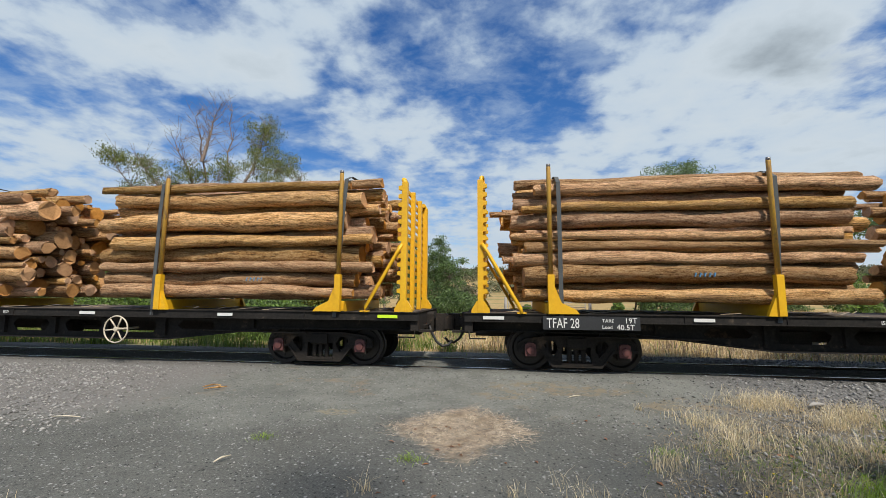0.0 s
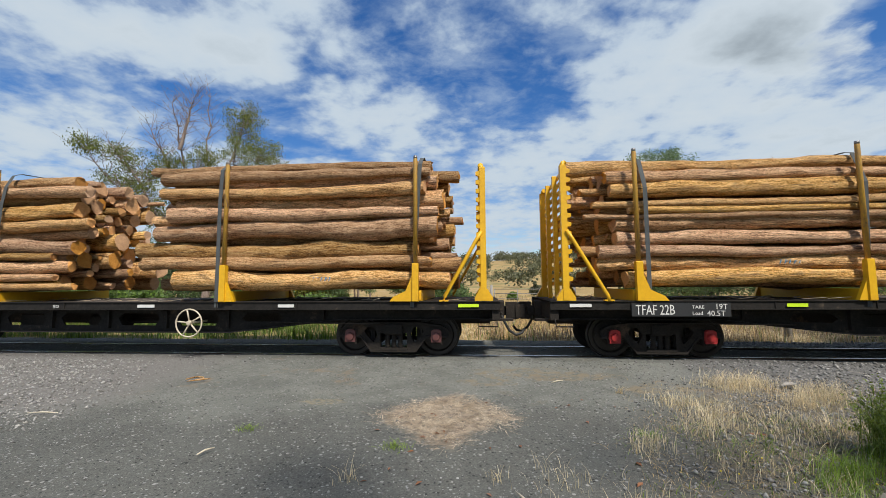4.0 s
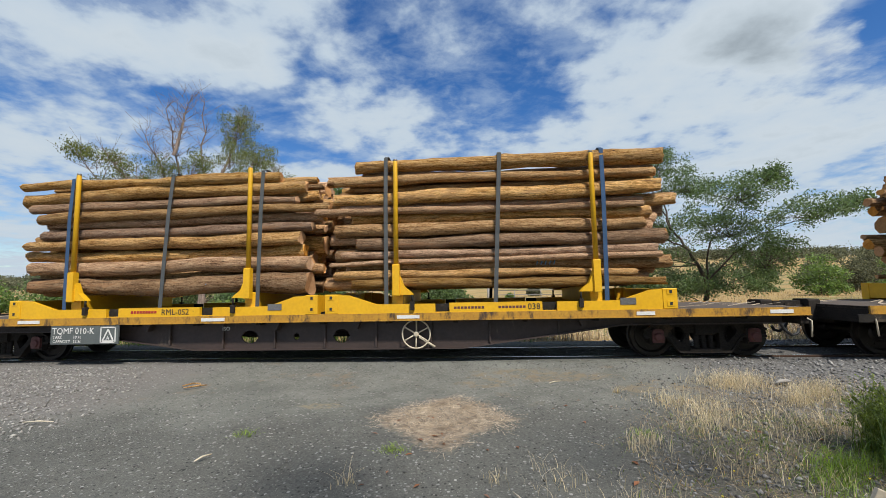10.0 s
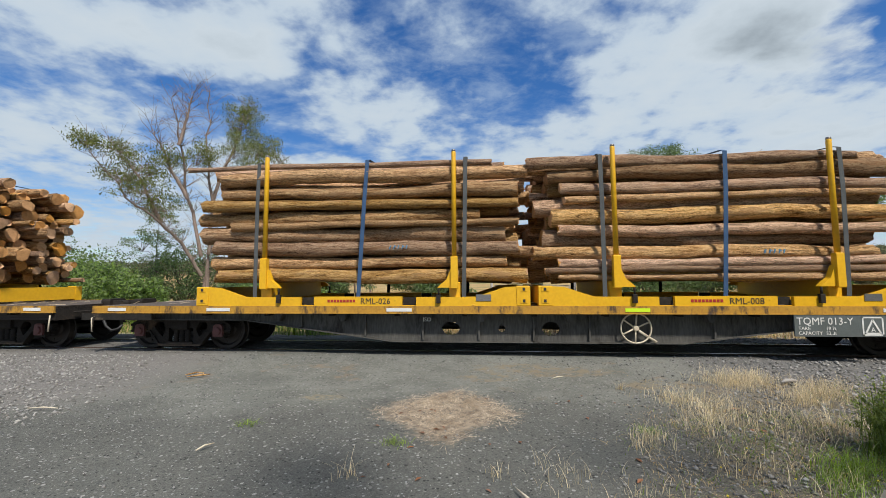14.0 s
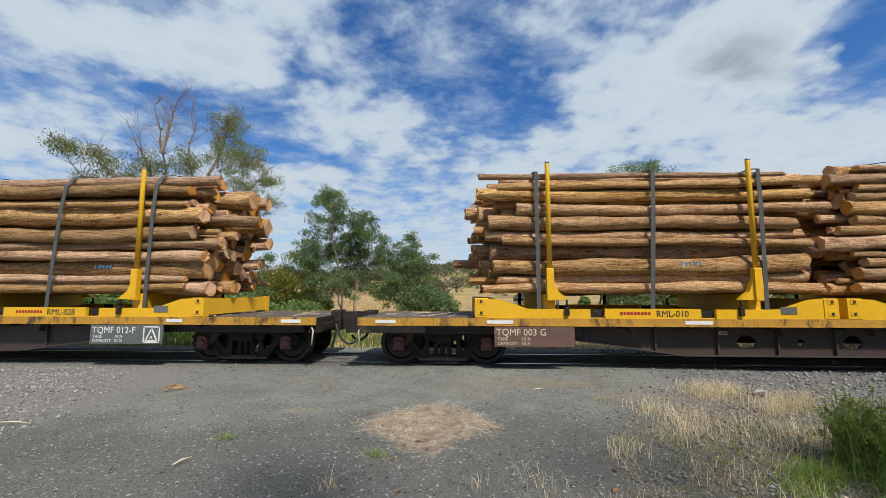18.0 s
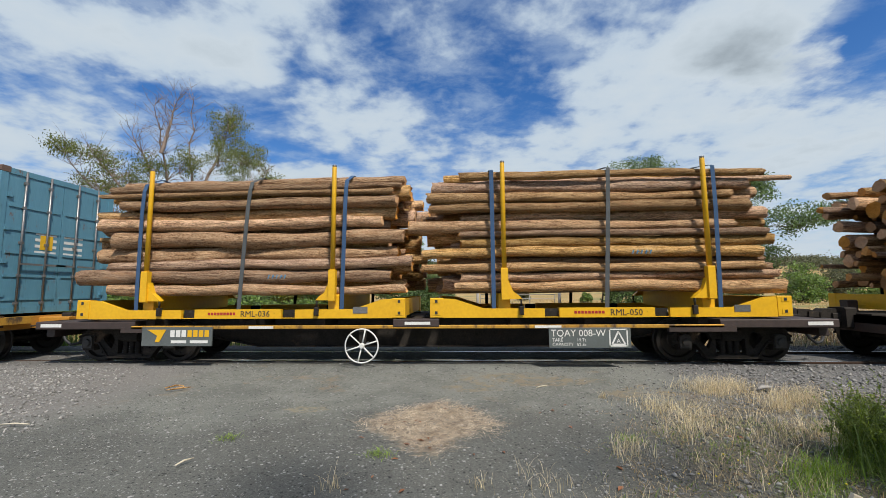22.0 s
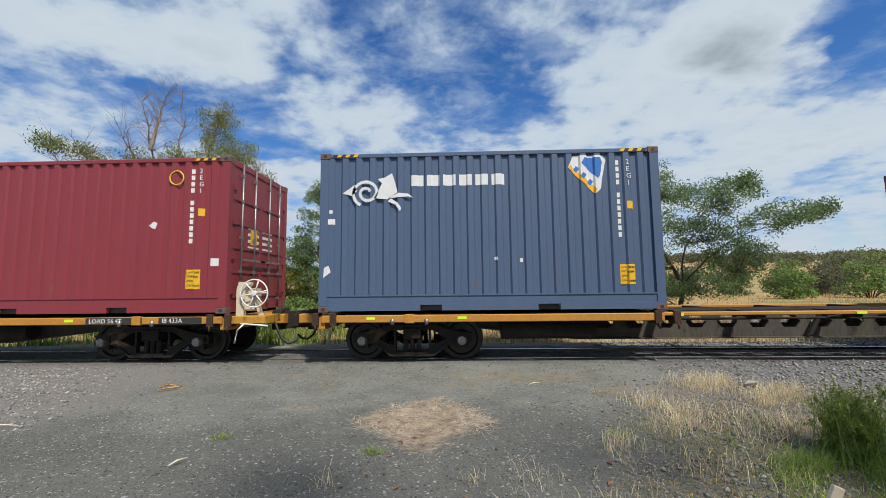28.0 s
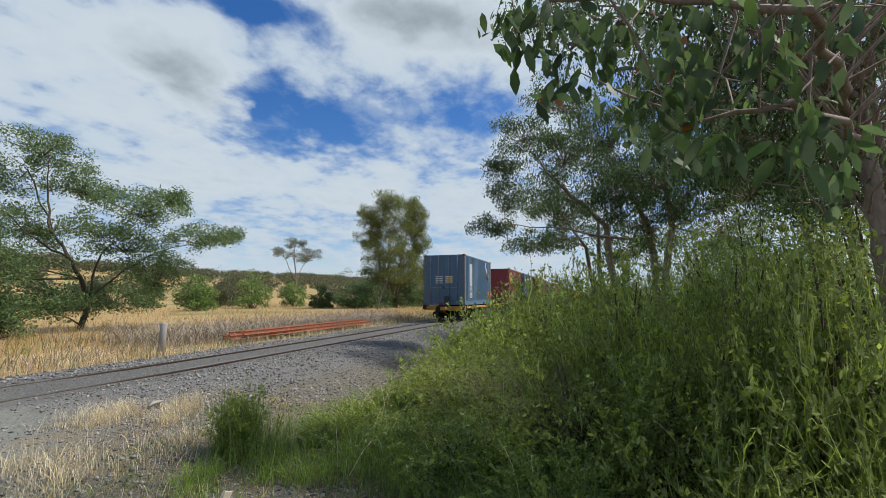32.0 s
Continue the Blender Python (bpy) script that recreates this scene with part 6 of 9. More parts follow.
# ---- far country ----
def build_far():
    rng = np.random.RandomState(33)
    cs, sz = [], []
    # scattered trees in the field, then woods on the rises
    for n, x0, x1, y0, y1, s0, s1 in ((50, -60, 160, 45, 110, 1.0, 2.2), (200, -260, 420, 110, 190, 1.4, 2.8), (1000, -420, 620, 180, 330, 2.0, 3.8)):
        x, y = rng.uniform(x0, x1, n), rng.uniform(y0, y1, n)
        for a, b in zip(x, y):
            s = rng.uniform(s0, s1)
            z = float(height(a, b))
            for _ in range(5):
                cs.append((a + rng.normal(0, s * .45), b + rng.normal(0, s * .45), z + s * rng.uniform(.35, 1.5)))
                sz.append(s)
    c, s = np.array(cs), np.array(sz)
    per = 48
    cc, ss = np.repeat(c, per, 0), np.repeat(s, per)
    n = len(cc)
    o = rng.normal(0, .42, (n, 3)) * ss[:, None]
    o[:, 2] *= .7
    cc = cc + o
    a = rng.normal(0, 1, (n, 3))
    a /= np.linalg.norm(a, axis=1, keepdims=True)
    b = np.cross(a, rng.normal(0, 1, (n, 3)))
    b /= np.linalg.norm(b, axis=1, keepdims=True)
    k = (ss * .145)[:, None]
    v = np.stack([cc - a * k, cc + b * k * .8, cc + a * k, cc - b * k * .8], 1).reshape(-1, 3)
    f = np.arange(4 * n).reshape(-1, 4)
    tagged(new("far_woods", raw_mesh("far_woods", v, f, M["far_leaf"])), "distant olive eucalypt woods on low hills", "woods", kind="stuff")
    # a low mountain ridge on the skyline; its haze is painted in as blue-grey
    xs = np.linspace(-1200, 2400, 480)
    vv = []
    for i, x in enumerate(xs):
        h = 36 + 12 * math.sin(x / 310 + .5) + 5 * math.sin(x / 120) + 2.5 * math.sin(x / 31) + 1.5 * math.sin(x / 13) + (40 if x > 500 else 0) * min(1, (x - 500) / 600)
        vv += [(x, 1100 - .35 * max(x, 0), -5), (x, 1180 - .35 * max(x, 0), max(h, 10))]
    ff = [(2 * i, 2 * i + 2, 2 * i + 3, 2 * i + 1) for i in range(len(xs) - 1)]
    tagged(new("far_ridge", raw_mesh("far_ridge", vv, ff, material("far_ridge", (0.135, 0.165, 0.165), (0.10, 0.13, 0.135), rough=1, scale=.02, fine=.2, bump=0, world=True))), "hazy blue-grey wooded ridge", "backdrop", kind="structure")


build_far()


# ---- the train ----
def travel(t):
    """Metres that the train has run since the start: it slowly gains speed."""
    k = min(max((t - 24.6) / 3.2, 0), 1)
    return 8.02 * t + 0.07 * t * t - 0.0004 * t ** 3 + 0.8 * k * k * (3 - 2 * k)


MOVING = []
RED, DULL, STEEL, DARK = "cap_red", "cap_dull", "cap_steel", "cap_dark"
MESH = {}


def cached(key, make):
    if key not in MESH:
        MESH[key] = make()
    return MESH[key]


def wheelset_mesh():
    bm = bmesh.new()
    half = [(-0.87, 0.062), (-0.64, 0.065), (-0.635, 0.12), (-0.60, 0.135), (-0.575, 0.17), (-0.575, 0.28), (-0.60, 0.305), (-0.622, 0.31), (-0.622, 0.372),
            (-0.53, 0.38), (-0.524, 0.405), (-0.500, 0.408), (-0.497, 0.30), (-0.53, 0.27), (-0.53, 0.15), (-0.47, 0.11), (-0.44, 0.075), (0.0, 0.07)]
    lathe_y(bm, half + [(-y, r) for y, r in half[-2::-1]], 28)
    for f in bm.faces:
        f.smooth = False
    # balance slots cast into the web, so that the turning shows
    for s in (-1, 1):
        for a in (0.3, 2.4, 4.5):
            c = Vector((math.cos(a) * 0.225, s * 0.575, math.sin(a) * 0.225))
            box(bm, c.x - 0.02, c.x + 0.02, min(c.y, c.y + s * 0.014), max(c.y, c.y + s * 0.014), c.z - 0.02, c.z + 0.02)
    return mesh_of(bm, "wheelset", M["tread"])


def side_frame_mesh(wb, arch):
    bm = bmesh.new()
    h = wb / 2
    if arch:
        top = [(-h - .18, .50), (-h + .12, .54), (-.42, .66), (.42, .66), (h - .12, .54), (h + .18, .50)]
        bot = [(-h - .18, .34), (-h + .22, .33), (-.40, .10), (.40, .10), (h - .22, .33), (h + .18, .34)]
        holes = [[(-.62, .40, .40), (-.42, .30, .54), (-.34, .30, .56)], [(-.30, .17, .56), (.30, .17, .56)], [(.34, .30, .56), (.42, .30, .54), (.62, .40, .40)]]
    else:
        top = [(-h - .22, .50), (-h - .08, .58), (-.5, .63), (.5, .63), (h + .08, .58), (h + .22, .50)]
        bot = [(-h - .22, .36), (-h + .18, .36), (-.42, .10), (.42, .10), (h - .18, .36), (h + .22, .36)]
        holes = [[(-.56, .47, .47), (-.50, .38, .54), (-.38, .26, .54), (-.31, .40, .42)], [(-.25, .17, .43), (.25, .17, .43)], [(.31, .40, .42), (.38, .26, .54), (.50, .38, .54), (.56, .47, .47)]]
    plate(bm, top, bot, holes, -.84, -.74)
    # raised rim along the chords
    for line in (top, bot):
        dz = -.015 if line is top else .015
        for (xa, za), (xb, zb) in zip(line, line[1:]):
            prism_y(bm, [(xa, za - .022 + dz), (xb, zb - .022 + dz), (xb, zb + .018 + dz), (xa, za + .018 + dz)], -.875, -.835)
    for s in (-1, 1):
        prism_y(bm, [(s * h - .11, .24), (s * h + .11, .24), (s * h + .11, .50), (s * h - .11, .50)], -.88, -.76)
        # brake shoe hanger
        prism_y(bm, [(s * (h - .40), .30), (s * (h - .34), .30), (s * (h - .34), .56), (s * (h - .40), .56)], -.66, -.58)
    return mesh_of(bm, "side_frame", M["grime"])


def spring_mesh():
    bm = bmesh.new()
    for x in (-.12, .0, .12):
        zs = [.17 + .26 * i / 14 for i in range(15)]
        tube(bm, [(x, -.80, z) for z in zs], [.038 if i % 2 else .055 for i in range(15)], 8)
    box(bm, -.26, .26, -.88, -.74, .125, .165)
    return mesh_of(bm, "spring_nest", M["grime"])


def cap_mesh(kind):
    bm = bmesh.new()
    if kind == STEEL:
        lathe_y(bm, [(-.965, .035), (-.96, .075), (-.92, .085), (-.86, .09), (-.80, .09)], 14)
        for k in range(3):
            a = 2.1 * k
            box(bm, .05 * math.cos(a) - .012, .05 * math.cos(a) + .012, -.985, -.955, .05 * math.sin(a) - .012, .05 * math.sin(a) + .012)
    else:
        prism_y(bm, [(-.09, -.10), (.09, -.10), (.10, -.02), (.09, .10), (.05, .13), (-.05, .13), (-.09, .10), (-.10, -.02)], -.92, -.80)
        lathe_y(bm, [(-.955, .03), (-.95, .065), (-.92, .075), (-.90, .075)], 12)
    return mesh_of(bm, "bearing_cap", M[kind])


def bogie(parent, x, wb=1.6, arch=False, caps=DULL):
    bm = bmesh.new()
    bbox(bm, -.16, .16, -.90, .90, .40, .62, .03)
    bbox(bm, -.28, .28, -.35, .35, .60, .70, .02)
    for s in (-1, 1):
        bbox(bm, s * .45 - .05, s * .45 + .05, -.62, .62, .26, .34, .01)
    me = cached(("bolster", wb), lambda: mesh_of(bm, "bogie", M["grime"]))
    b = part("bogie", me, None, parent, at=pose(x, 0, 0))
    for s in (1, -1):
        turn = pose(0, 0, 0, 0, 0, 0 if s > 0 else 180)
        part("side_frame", cached(("frame", wb, arch), lambda: side_frame_mesh(wb, arch)), None, b, at=turn)
        part("spring_nest", cached("spring", spring_mesh), None, b, at=turn)
        for q in (-1, 1):
            part("bearing_cap", cached(("cap", caps), lambda: cap_mesh(caps)), None, b, at=turn @ pose(q * wb / 2, 0, .38))
    for q in (-1, 1):
        part("wheelset", cached("wheelset", wheelset_mesh), None, b, at=pose(q * wb / 2, 0, .38))
    return b


def coupler(parent, end, s, z=0.80):
    """Knuckle coupler and hose at the end x = end, pointing along s."""
    def make():
        bm = bmesh.new()
        bbox(bm, -.35, .22, -.09, .09, -.09, .09, .02)
        prism_y(bm, [(.12, -.17), (.34, -.17), (.42, -.10), (.42, .10), (.34, .17), (.12, .17)], -.17, .05)
        prism_y(bm, [(.30, -.13), (.48, -.13), (.48, .13), (.30, .13)], -.20, -.10)
        bbox(bm, -.12, .08, -.20, .20, -.20, .20, .03)
        tube(bm, [(.0, -.9, -.02), (.02, -.2, -.02)], .016, 6)
        return mesh_of(bm, "coupler", M["grime"])
    m = pose(end, 0, z) if s > 0 else pose(end, 0, z, 0, 0, 180)
    c = part("coupler", cached("coupler", make), None, parent, at=m)

    def hose():
        bm = bmesh.new()
        pts = [(.0, -.32, -.02), (.06, -.33, -.18), (.16, -.34, -.36), (.28, -.33, -.45), (.40, -.30, -.42), (.46, -.26, -.34)]
        tube(bm, pts, .026, 8)
        return mesh_of(bm, "brake_hose", M["rubber"])
    part("brake_hose", cached("hose", hose), None, c)
    return c


def hand_wheel(parent, x, z, r, mat, y=-1.27, spokes=6, turn=0.0):
    bm = bmesh.new()
    ring(bm, (0, 0, 0), r, .014, 28)
    w = part("hand_wheel", bm, mat, parent, at=pose(x, y, z))
    for k in range(spokes):
        a = turn + 6.2832 * k / spokes
        bm = bmesh.new()
        tube(bm, [(.02 * math.cos(a), .02, .02 * math.sin(a)), (r * math.cos(a), 0, r * math.sin(a))], .014, 6)
        part("spoke", bm, mat, w)
    bm = bmesh.new()
    lathe_y(bm, [(-.02, .03), (-.015, .045), (.05, .045), (.055, .02), (.5, .02)], 12)
    part("hub", bm, mat, w)
    return w


def loose_logs_bark(bm, rng, x0, x1, z, n):
    """Bark strips and splinters lying on a deck."""
    for _ in range(n):
        x, y = rng.uniform(x0, x1), rng.uniform(-1.15, 0.4)
        a, l, w = rng.uniform(-.7, .7), rng.uniform(.08, .45), rng.uniform(.006, .02)
        d = Vector((math.cos(a), math.sin(a), 0)) * l
        q = Vector((-math.sin(a), math.cos(a), 0)) * w
        p = Vector((x, y, z + .004 + rng.uniform(0, .02)))
        up = Vector((0, 0, rng.uniform(.0, .05)))
        v = [bm.verts.new(c) for c in (p - q, p + d - q + up, p + d + q + up, p + q)]
        w2 = [bm.verts.new(c.co + Vector((0, 0, .006))) for c in v]
        bm.faces.new(v[::-1])
        bm.faces.new(w2)
        for i in range(4):
            bm.faces.new((v[i], v[(i + 1) % 4], w2[(i + 1) % 4], w2[i]))


def log_flat_base():
    """Black flat wagon with its own stanchions and end racks."""
    w = thing("log_flat_wagon", "black flat rail wagon with yellow stanchions and end racks", "rail wagon", "wagons of the log train")
    bm = bmesh.new()
    bbox(bm, -7.45, 7.45, -1.20, 1.20, .985, 1.03, .008)
    part("deck", bm, M["deck"], w)
    for s in (-1, 1):
        bm = bmesh.new()
        y0, y1 = sorted((s * 1.225, s * 1.19))
        box(bm, -7.45, 7.45, y0, y1, .885, 1.035)
        for f in (.885, 1.02):
            y2, y3 = sorted((s * 1.245, s * 1.15))
            box(bm, -7.45, 7.45, y2, y3, f, f + .015)
        for x in np.arange(-6.9, 7, 1.53):
            box(bm, x - .006, x + .006, *sorted((s * 1.24, s * 1.2)), .90, 1.02)
        part("side_sill", bm, M["black"], w)
        bm = bmesh.new()
        top = [(-7.3, .89), (7.3, .89)]
        bot = [(-7.3, .72), (-4.55, .70), (-2.4, .46), (2.4, .46), (4.55, .70), (7.3, .72)]
        holes = []
        for xc, wd in ((-3.05, .75), (-1.9, .85), (-.72, .85), (.5, .85), (1.72, .85), (3.0, .8)):
            lo = .60 if abs(xc) < 2.6 else .68
            holes.append([(xc - wd / 2, .70, .72), (xc - wd / 2 + .08, lo - .03, .80), (xc + wd / 2 - .08, lo - .03, .80), (xc + wd / 2, .70, .72)])
        ya, yb = sorted((s * .93, s * .90))
        plate(bm, top, bot, holes, ya, yb)
        ya, yb = sorted((s * 1.0, s * .84))
        for (xa, za), (xb, zb) in zip(bot, bot[1:]):
            prism_y(bm, [(xa, za - .02), (xb, zb - .02), (xb, zb), (xa, za)], ya, yb)
        for x in (-2.5, -1.3, -.1, 1.1, 2.35, -4.2, 4.2):
            box(bm, x - .02, x + .02, *sorted((s * .99, s * .93)), .52 if abs(x) < 3 else .70, .88)
        part("side_girder", bm, M["black"], w)
    bm = bmesh.new()
    bbox(bm, -7.3, 7.3, -.20, .20, .55, .98, .02)
    for x in np.arange(-6.6, 6.7, 1.1):
        box(bm, x - .04, x + .04, -1.18, 1.18, .86, .985)
    part("centre_sill", bm, M["grime"], w)
    for x in (-7.38, 7.38):
        bm = bmesh.new()
        bbox(bm, x - .07, x + .07, -1.2, 1.2, .70, 1.03, .012)
        box(bm, x - .3, x + .3, -1.1, -.98, .68, .72)
        tube(bm, [(x, -1.18, .76), (x + .02, -1.24, .60), (x - .3 * (1 if x > 0 else -1), -1.24, .60)], .014, 6)
        part("end_sill", bm, M["grime"], w)
    # brake cylinder, valve and rods
    bm = bmesh.new()
    tube(bm, [(-.9, -.45, .62), (-.15, -.45, .62)], .15, 14)
    tube(bm, [(-.15, -.45, .62), (.9, -.45, .60)], .03, 8)
    part("brake_cylinder", bm, M["grime"], w)
    bm = bmesh.new()
    bbox(bm, -2.25, -1.65, -.75, -.5, .52, .78, .02)
    part("valve_box", bm, M["grime"], w)
    for a, b in ((-5.2, -3.4), (3.2, 5.3)):
        bm = bmesh.new()
        tube(bm, [(a, -1.0, .64), (b, -1.02, .62)], .014, 6)
        part("brake_rod", bm, M["grime"], w)
    for x in (-5.97, -2.4, 2.4, 5.97):
        inward = 1 if x < 0 else -1
        for s in (-1, 1):
            bm = bmesh.new()
            bbox(bm, x - .055, x + .055, *sorted((s * 1.30, s * 1.20)), 1.03, 1.70, .012)
            d = inward if abs(x) > 4 else -inward
            if abs(x) > 4:
                prism_y(bm, [(x + .05 * d, 1.035), (x + .46 * d, 1.035), (x + .40 * d, 1.11), (x + .17 * d, 1.22), (x + .05 * d, 1.52)], *sorted((s * 1.27, s * 1.15)))
            else:
                prism_y(bm, [(x + .05 * d, 1.035), (x + .20 * d, 1.035), (x + .05 * d, 1.40)], *sorted((s * 1.27, s * 1.20)))
            st = part("stanchion_socket", bm, M["yellow"], w)
            bm = bmesh.new()
            tube(bm, [(x, s * 1.25, 1.68), (x, s * 1.25, 3.58), (x, s * 1.25, 3.61)], [.041, .038, .032], 10)
            part("stanchion", bm, M["stanchion"], st)
            bm = bmesh.new()
            tube(bm, [(x, s * 1.25, 3.60), (x, s * 1.25, 3.65)], [.036, .036], 10)
            part("stanchion_tip", bm, M["steel"], st)
        bm = bmesh.new()
        bbox(bm, x - .09, x + .09, -1.18, 1.18, 1.03, 1.22, .02)
        part("bolster", bm, M["yellow"], w)
    for e in (-1, 1):
        x = e * 7.17
        rack = bmesh.new()
        for s in (-1, 1):
            # stepped post
            bbox(rack, x - .05, x + .05, *sorted((s * 1.22, s * 1.10)), 1.03, 3.42, .012)
            prism_y(rack, [(x - .16, 1.03), (x + .16, 1.03), (x + .16, 1.09), (x + .07, 1.24), (x - .07, 1.24), (x - .16, 1.09)], *sorted((s * 1.21, s * 1.11)))
            tube(rack, [(x, s * 1.16, 3.36), (x - e * .03, s * 1.16, 3.46), (x - e * .03, s * 1.0, 3.46)], .05, 8)
            for i in range(13):
                z = 1.36 + .158 * i
                prism_y(rack, [(x - e * .04, z), (x - e * .12, z + .02), (x - e * .12, z + .08), (x - e * .04, z + .10)], *sorted((s * 1.21, s * 1.13)))
        for s in (-.38, .38):
            bbox(rack, x - .04, x + .04, s - .05, s + .05, 1.03, 3.42, .01)
        r = part("end_rack", rack, M["yellow"], w)
        for i in range(14):
            bm = bmesh.new()
            z = 1.30 + .158 * i
            bbox(bm, x - e * .065 - .015, x - e * .065 + .015, -1.12, 1.12, z - .012, z + .064, .006)
            part("rail_bar", bm, M["yellow"], r)
        for s in (-1, 1):
            bm = bmesh.new()
            tube(bm, [(x - e * .03, s * 1.23, 2.25), (x - e * .12, s * 1.24, 2.10), (x - e * .68, s * 1.24, 1.12), (x - e * .70, s * 1.24, 1.03)], .034, 8)
            box(bm, x - e * .7 - .08, x - e * .7 + .08, *sorted((s * 1.26, s * 1.15)), 1.03, 1.055)
            part("brace", bm, M["yellow"], r)
    for s in (-1, 1):
        coupler(w, s * 7.5, s)
    return w


def reflectors(w, xs, z0, z1, y, mats):
    for (x, l), mk in zip(xs, mats):
        bm = bmesh.new()
        box(bm, x - l / 2, x + l / 2, y - .004, y + .002, z0, z1)
        part("reflector", bm, M[mk], w)


def debris(w, x0, x1, z, seed, n):
    bm = bmesh.new()
    loose_logs_bark(bm, random.Random(seed), x0, x1, z, n)
    tagged(part("bark_litter", bm, M["straw"], w, "brown bark strips and splinters"), kind="stuff")


def log_flat(base, u, code, caps, hw_x, hw_turn, worn, seed):
    w = copy_thing(base, pose(u, 0, 0))
    rng = random.Random(seed)
    for x in (-5.5, 5.5):
        bogie(w, x, 1.6, False, caps if x < 0 or code != "TFAF 16" else DULL)
    if code in ("TFAF 22B", "TFAF 32J"):
        # a brake lever crossed by its rod in place of the wheel
        for a, b in (((-.22, .12), (.26, -.14)), ((-.12, -.16), (.14, .14))):
            bm = bmesh.new()
            tube(bm, [(hw_x + a[0], -1.26, .62 + a[1]), (hw_x, -1.27, .62), (hw_x + b[0], -1.26, .62 + b[1])], [.016, .02, .016], 6)
            part("brake_lever", bm, M["cream"], w)
    else:
        hand_wheel(w, hw_x, .65, .25, M["cream"], spokes=rng.choice((5, 6)), turn=hw_turn)
    bm = bmesh.new()
    box(bm, -6.12, -4.55, -1.262, -1.24, .775, 1.0)
    sg = part("number_board", bm, M["sign_black"], w, "black board with white stencilled letters")
    lettering(sg, code, .235, -6.06, -1.266, .805, M["white"], stretch=.66)
    lettering(sg, "TARE", .075, -5.16, -1.266, .905, M["white"], stretch=1.1)
    lettering(sg, "19T", .125, -4.80, -1.266, .895, M["white"])
    lettering(sg, "40.5T", .125, -4.93, -1.266, .785, M["white"])
    lettering(sg, "Load", .085, -5.16, -1.266, .80, M["white"])
    lettering(w, "ISO", .085, -1.0, -1.248, .925, M["white"])
    reflectors(w, [(-3.6 + rng.uniform(-.3, .3), .32), (.9, .34), (-6.95, .36), (6.9, .36), (3.4 + rng.uniform(-.4, .4), .3)],
               .93, .985, -1.247, rng.choice((("white", "white", "white", "white", "lime"), ("lime", "white", "white", "lime", "white"))))
    debris(w, -6.9, 6.9, 1.03, seed, 90)
    MOVING.append((w, u))
    return w


def flat_base(girder):
    """Long flat wagon with a yellow sill and a deep fish-bellied girder."""
    w = thing("flat_wagon", "flat rail wagon with worn yellow sill and deep fish-bellied girder", "rail wagon", "wagons of the log train")
    bm = bmesh.new()
    bbox(bm, -8.2, 8.2, -1.22, 1.22, .82, .872, .006)
    part("deck", bm, M["deck"], w)
    for s in (-1, 1):
        bm = bmesh.new()
        box(bm, -8.2, 8.2, *sorted((s * 1.245, s * 1.21)), .755, .88)
        box(bm, -8.2, 8.2, *sorted((s * 1.26, s * 1.2)), .745, .76)
        part("side_sill", bm, M["yellow_worn"], w)
        bm = bmesh.new()
        top = [(-7.9, .76), (7.9, .76)]
        bot = [(-7.9, .62), (-5.3, .62), (-2.5, .25), (2.5, .25), (5.3, .62), (7.9, .62)]

        def oval(x, z, a, b):
            return [(x - a, z, z), (x - a * .7, z - b * .7, z + b * .7), (x - a * .3, z - b, z + b), (x + a * .3, z - b, z + b), (x + a * .7, z - b * .7, z + b * .7), (x + a, z, z)]
        holes = [oval(-1.45, .47, .17, .115), oval(.3, .47, .16, .12), oval(-.55, .47, .06, .06)]
        plate(bm, top, bot, holes, *sorted((s * 1.02, s * .99)))
        for (xa, za), (xb, zb) in zip(bot, bot[1:]):
            prism_y(bm, [(xa, za - .02), (xb, zb - .02), (xb, zb), (xa, za)], *sorted((s * 1.08, s * .92)))
        for x in (-4.2, -3.0, -1.95, -.95, .0, .95, 1.95, 3.0, 4.2):
            zb = .27 if abs(x) < 2.5 else .27 + (abs(x) - 2.5) / 2.8 * .36
            prism_y(bm, [(x - .015, zb), (x + .015, zb), (x + .015, .755), (x - .015, .755)], *sorted((s * 1.07, s * 1.02)))
        for x in (-4.6, -3.4, -.9, .6, 2.9, 4.6):
            prism_y(bm, [(x - .09, .75), (x + .09, .75), (x + .03, .60), (x - .03, .60)], *sorted((s * 1.16, s * 1.02)))
        part("side_girder", bm, girder, w)
    bm = bmesh.new()
    bbox(bm, -7.9, 7.9, -.18, .18, .50, .82, .02)
    for x in np.arange(-7.2, 7.3, 1.2):
        box(bm, x - .04, x + .04, -1.2, 1.2, .70, .82)
    part("centre_sill", bm, M["grime"], w)
    for e in (-1, 1):
        bm = bmesh.new()
        x = e * 8.13
        bbox(bm, x - .07, x + .07, -1.2, 1.2, .60, .87, .012)
        tube(bm, [(x, -1.2, .72), (x + e * .02, -1.27, .66), (x + e * .02, -1.27, .42)], .014, 6)
        part("end_sill", bm, M["grime"], w)
        bm = bmesh.new()
        tube(bm, [(x, -1.24, .70), (x + e * .04, -1.28, .66), (x + e * .02, -1.28, .40)], .013, 6)
        part("hand_rail", bm, M["cream"], w)
        bm = bmesh.new()
        box(bm, e * 7.5 - .9, e * 7.5 + .5, -1.255, -1.235, .62, .745)
        part("step_board", bm, M["black"], w) if e < 0 else bm.free()
        coupler(w, e * 8.25, e, .76)
    return w


